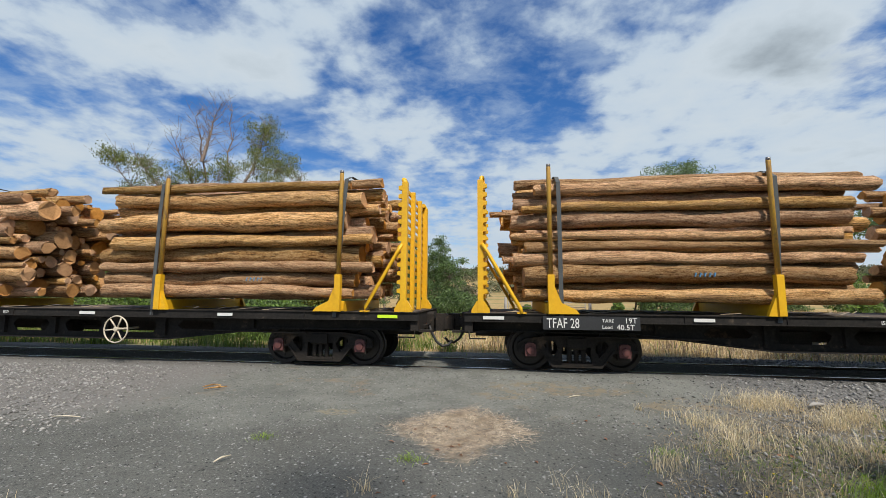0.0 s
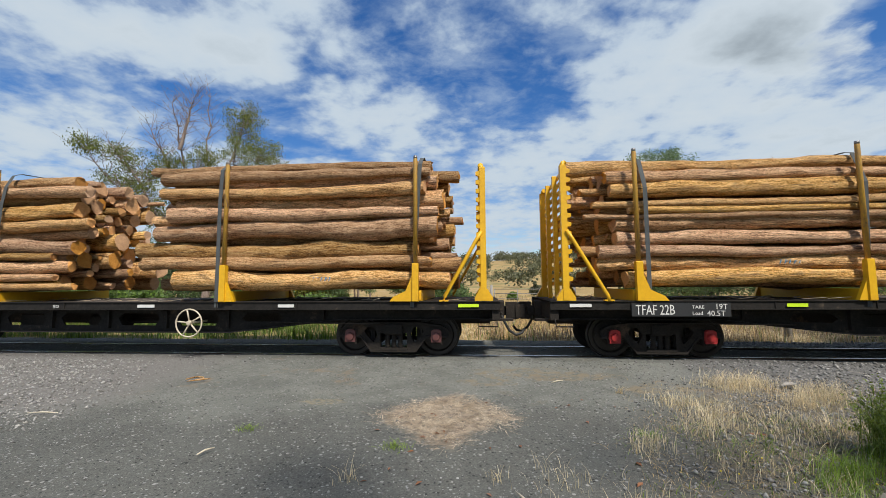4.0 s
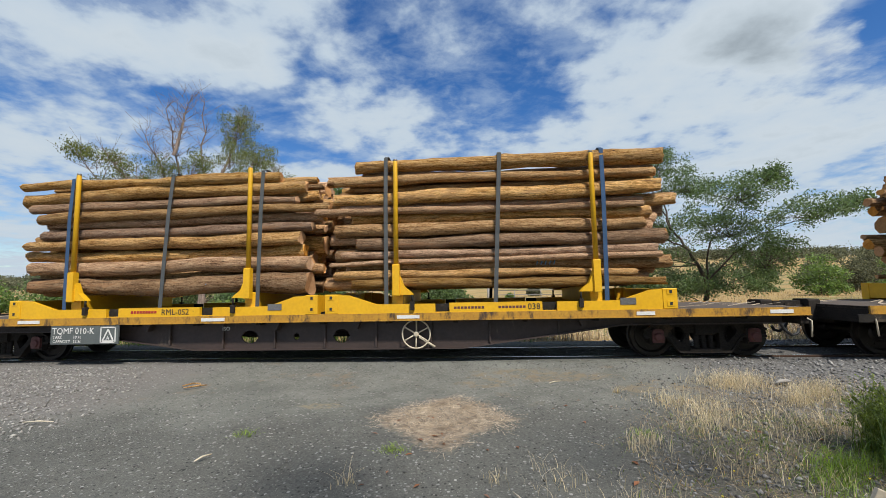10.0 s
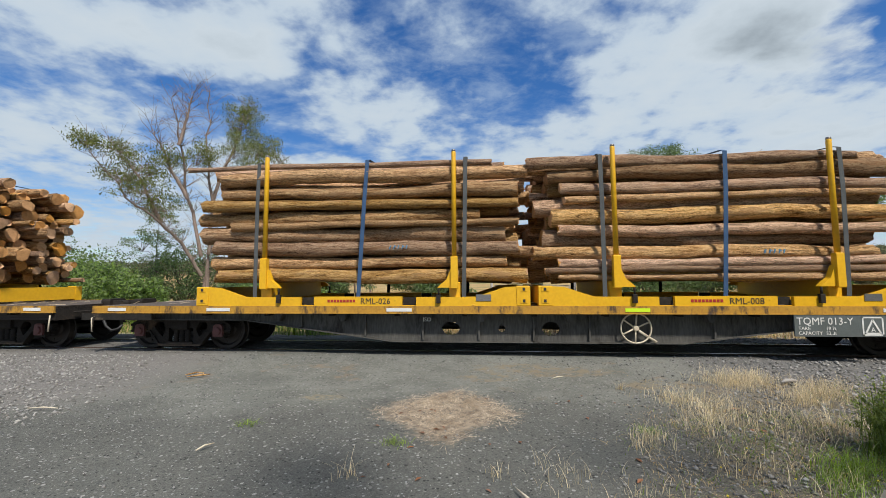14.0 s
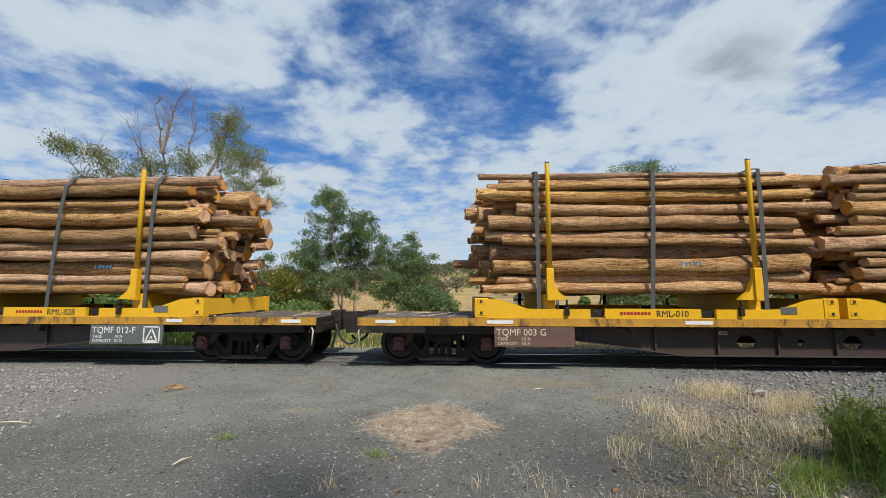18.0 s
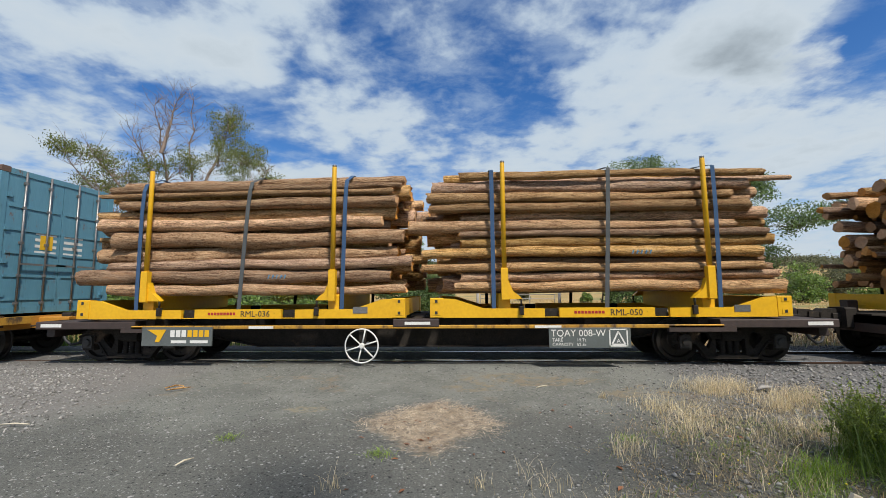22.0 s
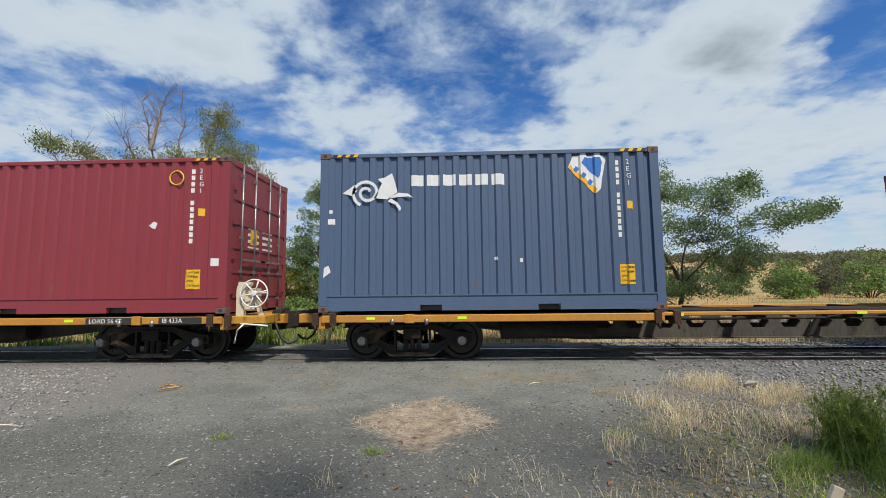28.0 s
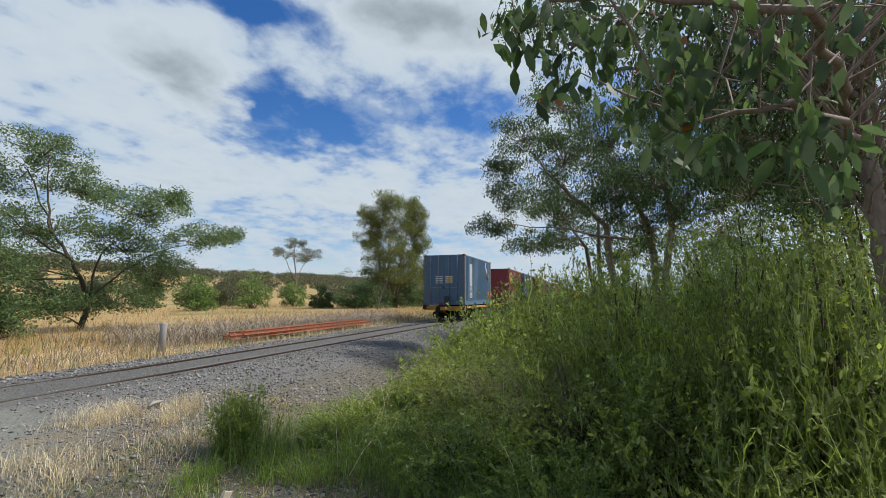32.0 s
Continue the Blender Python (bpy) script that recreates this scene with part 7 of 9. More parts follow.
def flat_number(w, x, code, style):
    bm = bmesh.new()
    box(bm, x, x + 1.36, -1.275, -1.25, .40, .735)
    sg = part("number_board", bm, M["sign_rust" if style == "rust" else "sign_grey"], w, "rusted board with faded letters" if style == "rust" else "grey board with white letters and a triangle mark")
    wt = M["cream" if style == "rust" else "white"]
    lettering(sg, code, .165, x + .03, -1.279, .590, wt, stretch=.95)
    lettering(sg, "TARE", .076, x + .05, -1.279, .505, wt)
    lettering(sg, "CAPACITY", .076, x + .05, -1.279, .43, wt)
    lettering(sg, "19.7t", .076, x + .46, -1.279, .505, wt)
    lettering(sg, "52.3t", .076, x + .46, -1.279, .43, wt)
    if style != "rust":
        bm = bmesh.new()
        a, b, c, d = x + 1.0, x + 1.31, .42, .715
        for q in ((a, b, c, c + .022), (a, b, d - .022, d), (a, a + .022, c, d), (b - .022, b, c, d)):
            box(bm, q[0], q[1], -1.280, -1.274, q[2], q[3])
        part("mark_frame", bm, wt, sg)
        bm = bmesh.new()
        m, t = (a + b) / 2, .025
        for (x0, z0), (x1, z1) in (((m - .11, .455), (m, .67)), ((m, .67), (m + .11, .455)), ((m - .11, .455), (m + .11, .455))):
            dx, dz = x1 - x0, z1 - z0
            l = math.hypot(dx, dz)
            px, pz = -dz / l * t / 2, dx / l * t / 2
            prism_y(bm, [(x0 - px, z0 - pz), (x1 - px, z1 - pz), (x1 + px, z1 + pz), (x0 + px, z0 + pz)], -1.280, -1.274)
        part("triangle_mark", bm, wt, sg)
        lettering(sg, "A", .10, m - .035, -1.281, .48, wt)
    return sg


def flat(base, u, code, sign_x, hw_x, style, caps, seed, stripe=()):
    w = copy_thing(base, pose(u, 0, 0))
    rng = random.Random(seed)
    for x in (-6.72, 6.72):
        bogie(w, x, 1.6, False, caps if isinstance(caps, str) else caps[x > 0])
    hand_wheel(w, hw_x, .50, .25, M["cream"], y=-1.12, turn=rng.uniform(0, 1))
    bm = bmesh.new()
    tube(bm, [(hw_x + .05, -1.1, .45), (hw_x + .33, -1.1, .27)], .022, 6)
    part("brake_lever", bm, M["cream"], w)
    flat_number(w, sign_x, code, style)
    if seed % 2:
        lettering(w, "ISO", .10, -1.95, -1.085, .60, M["white"])
    reflectors(w, [(-5.7, .45), (-2.1 + rng.uniform(-.6, .6), .45), (1.2 + rng.uniform(-.6, .6), .4), (5.6, .3), (-7.7, .36), (7.75, .36)],
               .785, .845, -1.249, ["white", "white", stripe or "white", "white", "white", "white"])
    debris(w, -8.0, 8.0, .872, seed, 120)
    MOVING.append((w, u))
    return w


def cradle_base():
    """Yellow steel cradle, twenty feet long, with two pairs of stanchions; local z = 0 is its foot."""
    c = thing("log_cradle", "yellow steel log cradle with four stanchions on a flat wagon", "log cradle", "log cradles")
    for s in (-1, 1):
        bm = bmesh.new()
        y0, y1 = sorted((s * 1.235, s * 1.17))
        for e in (-1, 1):
            prism_y(bm, [(e * 2.80, .0), (e * 1.05, .0), (e * 1.05, .155), (e * 2.10, .160), (e * 2.60, .325), (e * 2.80, .335)], y0, y1)
        box(bm, -.80, .80, y0, y1, .0, .165)
        box(bm, -3.0, 3.0, s * 1.19 - .02, s * 1.19 + .02, .0, .012)
        part("side_rail", bm, M["yellow"], c)
        # black sheets behind the gaps give the pockets their shade by colour
        bm = bmesh.new()
        for e in (-1, 1):
            box(bm, *sorted((e * 1.04, e * .81)), s * 1.15 - .01, s * 1.15 + .01, .012, .15)
        pieces("fork_pocket", bm, M["black"], c)
        for e in (-1, 1):
            bm = bmesh.new()
            bbox(bm, *sorted((e * 3.03, e * 2.80)), *sorted((s * 1.245, s * 1.08)), .0, .345, .012)
            for z in (.05, .25):
                box(bm, *sorted((e * 2.98, e * 2.86)), *sorted((s * 1.252, s * 1.24)), z - .0, z + .085)
            cp = part("corner_post", bm, M["yellow"], c)
            # black plates on the face stand for the shade inside the holes
            for z in (.065, .265):
                bm = bmesh.new()
                box(bm, *sorted((e * 2.945, e * 2.90)), *sorted((s * 1.256, s * 1.25)), z, z + .05)
                part("casting_hole", bm, M["sign_black"], cp)
    for e in (-1, 1):
        bm = bmesh.new()
        bbox(bm, *sorted((e * 3.02, e * 2.95)), -1.10, 1.10, .03, .33, .012)
        part("headboard", bm, M["yellow"], c)
    for x in (-1.73, 1.73):
        bm = bmesh.new()
        bbox(bm, x - .10, x + .10, -1.17, 1.17, .12, .42, .02)
        part("bolster", bm, M["yellow"], c)
        e = 1 if x < 0 else -1
        for s in (-1, 1):
            bm = bmesh.new()
            bbox(bm, x - .06, x + .06, *sorted((s * 1.32, s * 1.21)), .30, .86, .014)
            prism_y(bm, [(x + .06 * e, .32), (x + .30 * e, .32), (x + .24 * e, .38), (x + .14 * e, .46), (x + .06 * e, .66)], *sorted((s * 1.28, s * 1.17)))
            so = part("stanchion_socket", bm, M["yellow"], c)
            bm = bmesh.new()
            tube(bm, [(x, s * 1.265, .84), (x, s * 1.265, 2.72), (x, s * 1.265, 2.74)], [.044, .041, .036], 10)
            part("stanchion", bm, M["yellow"], so)
            bm = bmesh.new()
            tube(bm, [(x, s * 1.265, 2.735), (x, s * 1.265, 2.77)], [.038, .038], 10)
            part("stanchion_tip", bm, M["steel"], so)
            bm = bmesh.new()
            bbox(bm, x + .28 * e - .035, x + .28 * e + .035, *sorted((s * 1.29, s * 1.22)), .05, .20, .01)
            tube(bm, [(x + .28 * e, s * 1.26, .20), (x + .28 * e, s * 1.26, .32)], .018, 6)
            part("ratchet", bm, M["grime"], so)
    bm = bmesh.new()
    box(bm, 2.10, 2.36, -1.243, -1.236, .085, .20)
    part("data_plate", bm, M["steel"], c, "small grey metal plate")
    return c


def cradle(base, u, x, z, code, red_name=True, dull=False):
    c = copy_thing(base, pose(u + x, 0, z))
    dark = M["sign_black"]
    if code.startswith("RML"):
        bars(c, [(-.55 + .058 * i, -.55 + .058 * i + .044, .065, .112) for i in range(9)], -1.236, M["cap_red"], "maker_mark")
        lettering(c, code, .148, .05, -1.239, .035, dark, "cradle_number")
    else:
        bars(c, [(-.72 + .06 * i, -.72 + .06 * i + .045, .06, .10) for i in range(9)] + [(.05 + .06 * i, .05 + .06 * i + .045, .06, .10) for i in range(8)], -1.236, M["cap_dull"], "maker_mark")
        lettering(c, code, .145, .55, -1.239, .035, dark, "cradle_number")
    MOVING.append((c, u + x))
    return c


# ---- logs ----
def log_mesh(seed, n=27, k=13, bark="bark"):
    """A crooked log of unit length and radius: swellings, knots, and splinters of torn fibre on the outer ones."""
    rng = np.random.RandomState(seed)
    xs = np.linspace(-.5, .5, n)
    bend_y, bend_z = rng.uniform(-.34, .34, 2)
    ph = rng.uniform(0, 6.28, 8)
    taper = rng.uniform(.03, .22)
    t, a = np.meshgrid(xs, 6.2832 * np.arange(k) / k, indexing="ij")

    def axis_y(t):
        return bend_y * (1 - 4 * t * t) + .13 * np.sin(9 * t + ph[0]) + .06 * np.sin(23 * t + ph[5])

    def axis_z(t):
        return bend_z * (1 - 4 * t * t) + .13 * np.sin(11 * t + ph[1]) + .06 * np.sin(27 * t + ph[4])
    r = .95 - taper * t * 2 + .06 * np.sin(14 * t + ph[2]) + rng.uniform(-.04, .04, (n, 1))
    r = r * (1 + .06 * np.sin(2 * a + ph[3] + 3 * t) + .045 * np.sin(5 * a + ph[4] + 8 * t) + rng.uniform(-.06, .06, (n, k)))
    for _ in range(rng.randint(2, 6)):
        da = np.angle(np.exp(1j * (a - rng.uniform(0, 6.28))))
        r = r + rng.uniform(.10, .22) * np.exp(-((t - rng.uniform(-.45, .45)) / .014) ** 2 - (da / .45) ** 2)
    end = np.zeros((n, k))
    end[0], end[-1] = rng.uniform(-.006, .004, (2, k))
    co = np.stack([t + end, axis_y(t) + r * np.cos(a), axis_z(t) + r * np.sin(a)], -1).reshape(-1, 3)
    bm = bmesh.new()
    bv = [bm.verts.new(v) for v in co]
    for i in range(n - 1):
        for j in range(k):
            q = bm.faces.new([bv[g] for g in (i * k + j, (i + 1) * k + j, (i + 1) * k + (j + 1) % k, i * k + (j + 1) % k)])
            q.smooth = True
    for e in (0, n - 1):
        q = bm.faces.new([bv[e * k + j] for j in range(k)])
        q.material_index = 1
    bmesh.ops.recalc_face_normals(bm, faces=bm.faces)
    # slivers of torn fibre that stand off the log
    for _ in range(rng.randint(26, 44) if k > 9 else 0):
        x, b, l = rng.uniform(-.48, .44), rng.uniform(0, 6.28), rng.uniform(.006, .05)
        rise, w = rng.uniform(.04, .50) ** 1.3, rng.uniform(.02, .09)
        way = rng.choice((-1, 1))
        q = [(x, b - w, .90), (x, b + w, .90), (x + way * l, b + rng.uniform(-.35, .35), 1.0 + rise)]
        bm.faces.new([bm.verts.new((p, axis_y(p) + g * math.cos(c), axis_z(p) + g * math.sin(c))) for p, c, g in q])
    me = bpy.data.meshes.new("log")
    bm.to_mesh(me)
    bm.free()
    me.materials.append(M[bark])
    me.materials.append(M["log_end"])
    return me


LOGS = {b: [log_mesh(100 + i, bark=b) for i in range(18)] for b in ("bark", "old_bark", "pale_bark")}
INNER_LOGS = {b: [log_mesh(140 + i, 8, 9, b) for i in range(8)] for b in ("bark", "old_bark", "pale_bark")}


def pack(seed, half, z0, z1, r_mean, r_dev):
    """Round sections dropped one after another into the lowest place between two walls."""
    rng = np.random.RandomState(seed)
    cy, cz, cr = np.zeros(0), np.zeros(0), np.zeros(0)
    misses = 0
    while misses < 7 and len(cr) < 190:
        r = float(np.clip(rng.normal(r_mean, r_dev), r_mean * .5, r_mean * 1.75))
        ys = np.linspace(-half + r, half - r, 45)
        zs = np.full(45, z0 + r)
        if len(cr):
            dy = np.abs(ys[:, None] - cy[None])
            rr = r + cr[None]
            h = np.where(dy < rr, cz[None] + np.sqrt(np.maximum(rr * rr - dy * dy, 0)), -9)
            zs = np.maximum(zs, h.max(1))
        i = int(np.argmin(zs))
        if zs[i] + r > z1 + rng.uniform(-.05, .12):
            misses += 1
            continue
        cy, cz, cr = np.append(cy, ys[i]), np.append(cz, zs[i]), np.append(cr, r)
    return list(zip(cy, cz, cr))


def log_stack(u, x, z, seed, length, top, strap_x, strap_col, r_mean=.118, r_dev=.034, spread=.28, mark=None, tilt=0.0, bark="old_bark"):
    """A load of logs; local z = 0 is the foot of its cradle."""
    st = thing("log_stack", "stack of debarked brown logs strapped down between stanchions", "log stack", "log stacks", at=pose(u + x, 0, z))
    rng = random.Random(seed)
    z0 = .42
    sections = pack(seed, 1.17, z0, top, r_mean, r_dev)
    for y, h, r in sections:
        l = length + rng.uniform(-.42, .22)
        dx = rng.uniform(-spread, spread)
        if rng.random() < .22:
            dx += rng.choice((-1, 1)) * rng.uniform(.12, .42)
        outer = y - r < -.86 or h + r > top - .34
        ob = new("log", rng.choice((LOGS if outer else INNER_LOGS)[bark]))
        ob.parent = st
        ob.matrix_basis = Matrix.Translation((dx, y, h)) @ Euler((rng.uniform(0, 6.28), rng.uniform(-.006, .006) - tilt, rng.choice((0, math.pi)) + rng.uniform(-.004, .004))).to_matrix().to_4x4() @ Matrix.Diagonal((l, r * .96, r * .96, 1))
    # webbing over the load
    face = min(y - r for y, h, r in sections)
    pts = sorted((y + r * c, h + r * k) for y, h, r in sections for c, k in ((-.8, .6), (0, 1), (.8, .6)) if h > top - .75)
    pts = [(face - .014, min(h for _, h in pts) - .1)] + pts + [(1.2, min(h for _, h in pts) - .1)]
    hull = []
    for p in pts:
        while len(hull) > 1 and (hull[-1][0] - hull[-2][0]) * (p[1] - hull[-2][1]) >= (hull[-1][1] - hull[-2][1]) * (p[0] - hull[-2][0]):
            hull.pop()
        hull.append(p)
    line = [(face - .05, .10), (face - .055, .6), (face - .055, 1.3)] + [(y - .04 * (y < -.9), h + .035) for y, h in hull] + [(1.2, .6), (1.2, .1)]
    for sx, lean, col in zip(strap_x, (.0, -.06, -.02), strap_col):
        bm = bmesh.new()
        rows = []
        for y, h in line:
            xx = sx + lean * (1 - h / 2.2) * 2
            rows.append([bm.verts.new((xx + q, y, h)) for q in (-.036, .036)] + [bm.verts.new((xx + q, y - .006 if y < 0 and h < top - .1 else y, h + (.006 if h > top - .2 else 0))) for q in (.036, -.036)])
        for a, b in zip(rows, rows[1:]):
            for k in range(4):
                bm.faces.new((a[k], a[(k + 1) % 4], b[(k + 1) % 4], b[k]))
        part("strap", bm, M["strap_blue" if col == "b" else "strap_grey"], st)
    if mark:
        # blue crayon strokes on a near log
        near = [s for s in sections if s[0] - s[2] < face + .10 and z0 + .15 < s[1] < z0 + .75]
        if near:
            y, h, r = max(near, key=lambda q: q[2])
            bm = bmesh.new()
            for i in range(5):
                a = mark + i * .075
                prism_y(bm, [(a, h - .035), (a + .012, h - .035), (a + .035, h + .03), (a + .02, h + .035)], y - r - .006, y - r + .03)
                if i % 2:
                    prism_y(bm, [(a + .01, h - .005), (a + .055, h + .005), (a + .055, h + .015), (a + .01, h + .005)], y - r - .006, y - r + .03)
            part("crayon_mark", bm, M["crayon"], st)
    MOVING.append((st, u + x))
    return st


# ---- spine wagons for cradles ----
def spine_flat(u, code, seed):
    w = thing("spine_wagon", "low brown spine rail wagon with big white hand wheel", "rail wagon", "wagons of the log train", at=pose(u, 0, 0))
    bm = bmesh.new()
    top = [(-7.0, .80), (7.0, .80)]
    bot = [(-7.0, .55), (-4.7, .55), (-3.2, .27), (3.2, .27), (4.7, .55), (7.0, .55)]
    for s in (-1, 1):
        plate(bm, top, bot, [], *sorted((s * .42, s * .39)))
        for (xa, za), (xb, zb) in zip(bot, bot[1:]):
            prism_y(bm, [(xa, za - .02), (xb, zb - .02), (xb, zb), (xa, za)], *sorted((s * .5, s * .1)))
    pieces("spine_web", bm, M["grime"], w)
    bm = bmesh.new()
    bbox(bm, -7.0, 7.0, -.5, .5, .79, .83, .01)
    part("spine", bm, M["grime"], w)
    for x in (-4.9, -3.0, -1.73, 0, 1.73, 3.0, 4.9):
        bm = bmesh.new()
        bbox(bm, x - .08, x + .08, -1.15, 1.15, .70, .84, .02)
        part("cross_bearer", bm, M["grime"], w)
    for s in (-1, 1):
        bm = bmesh.new()
        bbox(bm, -5.2, 5.2, *sorted((s * 1.23, s * 1.17)), .66, .72, .01)
        part("side_rail", bm, M["yellow_worn"], w)
        bm = bmesh.new()
        bbox(bm, -.40, .40, *sorted((s * 1.24, s * 1.10)), .69, .83, .012)
        part("centre_pad", bm, M["brown_girder"], w)
    for e in (-1, 1):
        bm = bmesh.new()
        bbox(bm, *sorted((e * 7.05, e * 5.15)), -1.22, 1.22, .66, .80, .015)
        box(bm, *sorted((e * 5.4, e * 4.3)), -1.23, -1.16, .60, .70)
        bbox(bm, *sorted((e * 7.05, e * 6.9)), -1.0, 1.0, .50, .80, .012)
        for y in (-.55, .55):
            bbox(bm, *sorted((e * 6.55, e * 6.35)), y - .09, y + .09, .78, 1.06, .02)
        part("end_platform", bm, M["brown_girder"], w)
        bm = bmesh.new()
        box(bm, *sorted((e * 6.95, e * 6.55)), -1.226, -1.216, .70, .76)
        part("reflector", bm, M["white"], w)
        coupler(w, e * 7.1, e, .74)
        bogie(w, e * 5.52, 1.6, False, DARK)
    bars(w, [(-3.0, -2.55, .668, .712), (2.05, 2.5, .668, .712), (-.2, .25, .73, .78)], -1.243, M["white"], "reflector")
    hx = -.95 if code != "TQAY 023-Q" else -.98
    hand_wheel(w, hx, .37, .29, M["white"], y=-1.27, turn=.3)
    bm = bmesh.new()
    bbox(bm, hx - .06, hx + .06, -1.22, -1.16, .34, .70, .01)
    part("wheel_bracket", bm, M["grime"], w)
    if code == "TQAY 023-Q":
        bm = bmesh.new()
        lathe_y(bm, [(-.5, .02), (-.47, .16), (-.40, .24), (-.30, .28), (.30, .28), (.40, .24), (.47, .16), (.5, .02)], 20)
        part("air_tank", bm, M["cream"], w, "cream air tank", at=pose(-1.62, -.70, .52))
    flat_number(w, 2.28 if code != "TQAY 023-Q" else 2.6, code, "grey").location.z = -.06
    bm = bmesh.new()
    box(bm, -4.95, -3.65, -1.275, -1.25, .37, .70)
    sg = part("company_board", bm, M["sign_grey"], w, "grey board with an orange and white company mark")
    bm = bmesh.new()
    prism_y(bm, [(-4.85, .66), (-4.50, .66), (-4.62, .44), (-4.70, .44), (-4.66, .55)], -1.281, -1.274)
    part("emblem", bm, M["yellow"], sg)
    bars(sg, [(-4.42 + .105 * i, -4.42 + .105 * i + .08, .53, .65) for i in range(3)], -1.276, M["white"], "name_mark")
    bars(sg, [(-4.10 + .105 * i, -4.10 + .105 * i + .08, .53, .65) for i in range(4)], -1.276, M["yellow"], "name_mark")
    bars(sg, [(-4.4, -4.12, .42, .47), (-4.05, -3.72, .42, .47)], -1.276, M["white"], "scrawl")
    MOVING.append((w, u))
    return w


# ---- container wagons ----
def brake_stand(w, paint):
    bm = bmesh.new()
    prism_y(bm, [(9.36, .87), (9.50, .87), (9.52, 1.30), (9.62, 1.42), (9.62, 1.48), (9.40, 1.48), (9.36, 1.35)], -1.08, -.98)
    bbox(bm, 9.5, 9.68, -1.04, -.78, .95, 1.36, .03)
    prism_y(bm, [(9.78, .87), (9.86, .87), (9.72, 1.22), (9.66, 1.18)], -1.06, -1.02)
    part("brake_stand", bm, paint, w)
    hand_wheel(w, 9.72, 1.27, .25, M["white"], y=-1.14, turn=.2)
    bm = bmesh.new()
    tube(bm, [(9.55, -1.27, .74), (10.05, -1.27, .70)], .016, 6)
    tube(bm, [(9.62, -1.27, .73), (9.50, -1.27, .62), (9.46, -1.27, .40)], .016, 6)
    part("uncoupling_lever", bm, M["white"], w)


def container_flat(u, codes, seed, rear=False, stand=True):
    w = thing("container_wagon", "skeletal container rail wagon with orange-yellow sills, empty middle slot", "rail wagon", "container wagons", at=pose(u, 0, 0))
    for s in (-1, 1):
        bm = bmesh.new()
        for e in (-1, 1):
            bbox(bm, *sorted((e * 9.2, e * 3.25)), *sorted((s * 1.245, s * 1.18)), .735, .865, .012)
        pieces("side_sill", bm, M["orange_sill"], w)
        bm = bmesh.new()
        bbox(bm, -3.25, 3.25, *sorted((s * 1.24, s * 1.14)), .815, .875, .01)
        part("middle_sill", bm, M["orange_sill"], w)
        bm = bmesh.new()
        top = [(-9.0, .84), (9.0, .84)]
        bot = [(-9.0, .60), (-6.6, .60), (-4.6, .36), (4.6, .36), (6.6, .60), (9.0, .60)]
        holes = []
        for i in range(17):
            x = -4.6 + .575 * i
            holes.append([(x - .19, .635, .645), (x - .11, .53, .75), (x + .11, .53, .75), (x + .19, .635, .645)])
        plate(bm, top, bot, holes, *sorted((s * .48, s * .45)))
        for (xa, za), (xb, zb) in zip(bot, bot[1:]):
            prism_y(bm, [(xa, za - .02), (xb, zb - .02), (xb, zb), (xa, za)], *sorted((s * .58, s * .35)))
        part("castellated_girder", bm, M["olive_girder"], w)
        bm = bmesh.new()
        tube(bm, [(-3.1, s * .95, .735), (3.1, s * .95, .735)], .022, 8)
        tube(bm, [(-.35, s * .95, .735), (-.05, s * 1.0, .80)], .018, 6)
        prism_y(bm, [(-.38, .40), (-.30, .40), (-.06, .80), (-.14, .80)], *sorted((s * .62, s * .56)))
        part("brake_pipe", bm, M["grime"], w)
    bm = bmesh.new()
    bbox(bm, -9.0, 9.0, -.40, .40, .82, .86, .01)
    for x in (-9.1, -6.2, -3.3, -3.05, -1.6, 0, 1.6, 3.05, 3.3, 6.2, 9.1):
        bbox(bm, x - .07, x + .07, -1.2, 1.2, .76, .865, .01)
    tube(bm, [(-6.0, -.75, .55), (-4.3, -.75, .55)], .17, 14)
    tube(bm, [(4.1, -.75, .58), (5.2, -.75, .58)], .15, 14)
    part("cross_frame", bm, M["grime"], w)
    for x in (-9.15, -3.2, 3.2, 9.15):
        for s in (-1, 1):
            bm = bmesh.new()
            for q in (-.16, .16):
                bbox(bm, x + q - .055, x + q + .055, *sorted((s * 1.27, s * 1.05)), .68, .905, .01)
                tube(bm, [(x + q, s * 1.275, .70), (x + q + .01, s * 1.275, .60)], .018, 6)
            pieces("twist_lock", bm, M["rust"], w)
    for e in (-1, 1):
        bogie(w, e * 7.64, 1.83, True, STEEL)
        bm = bmesh.new()
        bbox(bm, *sorted((e * 9.95, e * 9.2)), -.35, .35, .66, .84, .015)
        bbox(bm, *sorted((e * 9.3, e * 9.15)), -1.2, 1.2, .62, .865, .015)
        part("end_sill", bm, M["orange_sill"], w)
        coupler(w, e * 9.75 if not (rear and e < 0) else -9.55, e, .72)
        bm = bmesh.new()
        bbox(bm, e * 7.64 - .08, e * 7.64 + .08, -1.262, -1.20, .72, .88, .01)
        part("jacking_pad", bm, M["orange_sill"], w)
        for q in (-.30, .30):
            bm = bmesh.new()
            tube(bm, [(e * 7.64 + q, -1.26, .70), (e * 7.64 + q, -1.26, .80)], .035, 8)
            part("lashing_eye", bm, M["steel"], w)
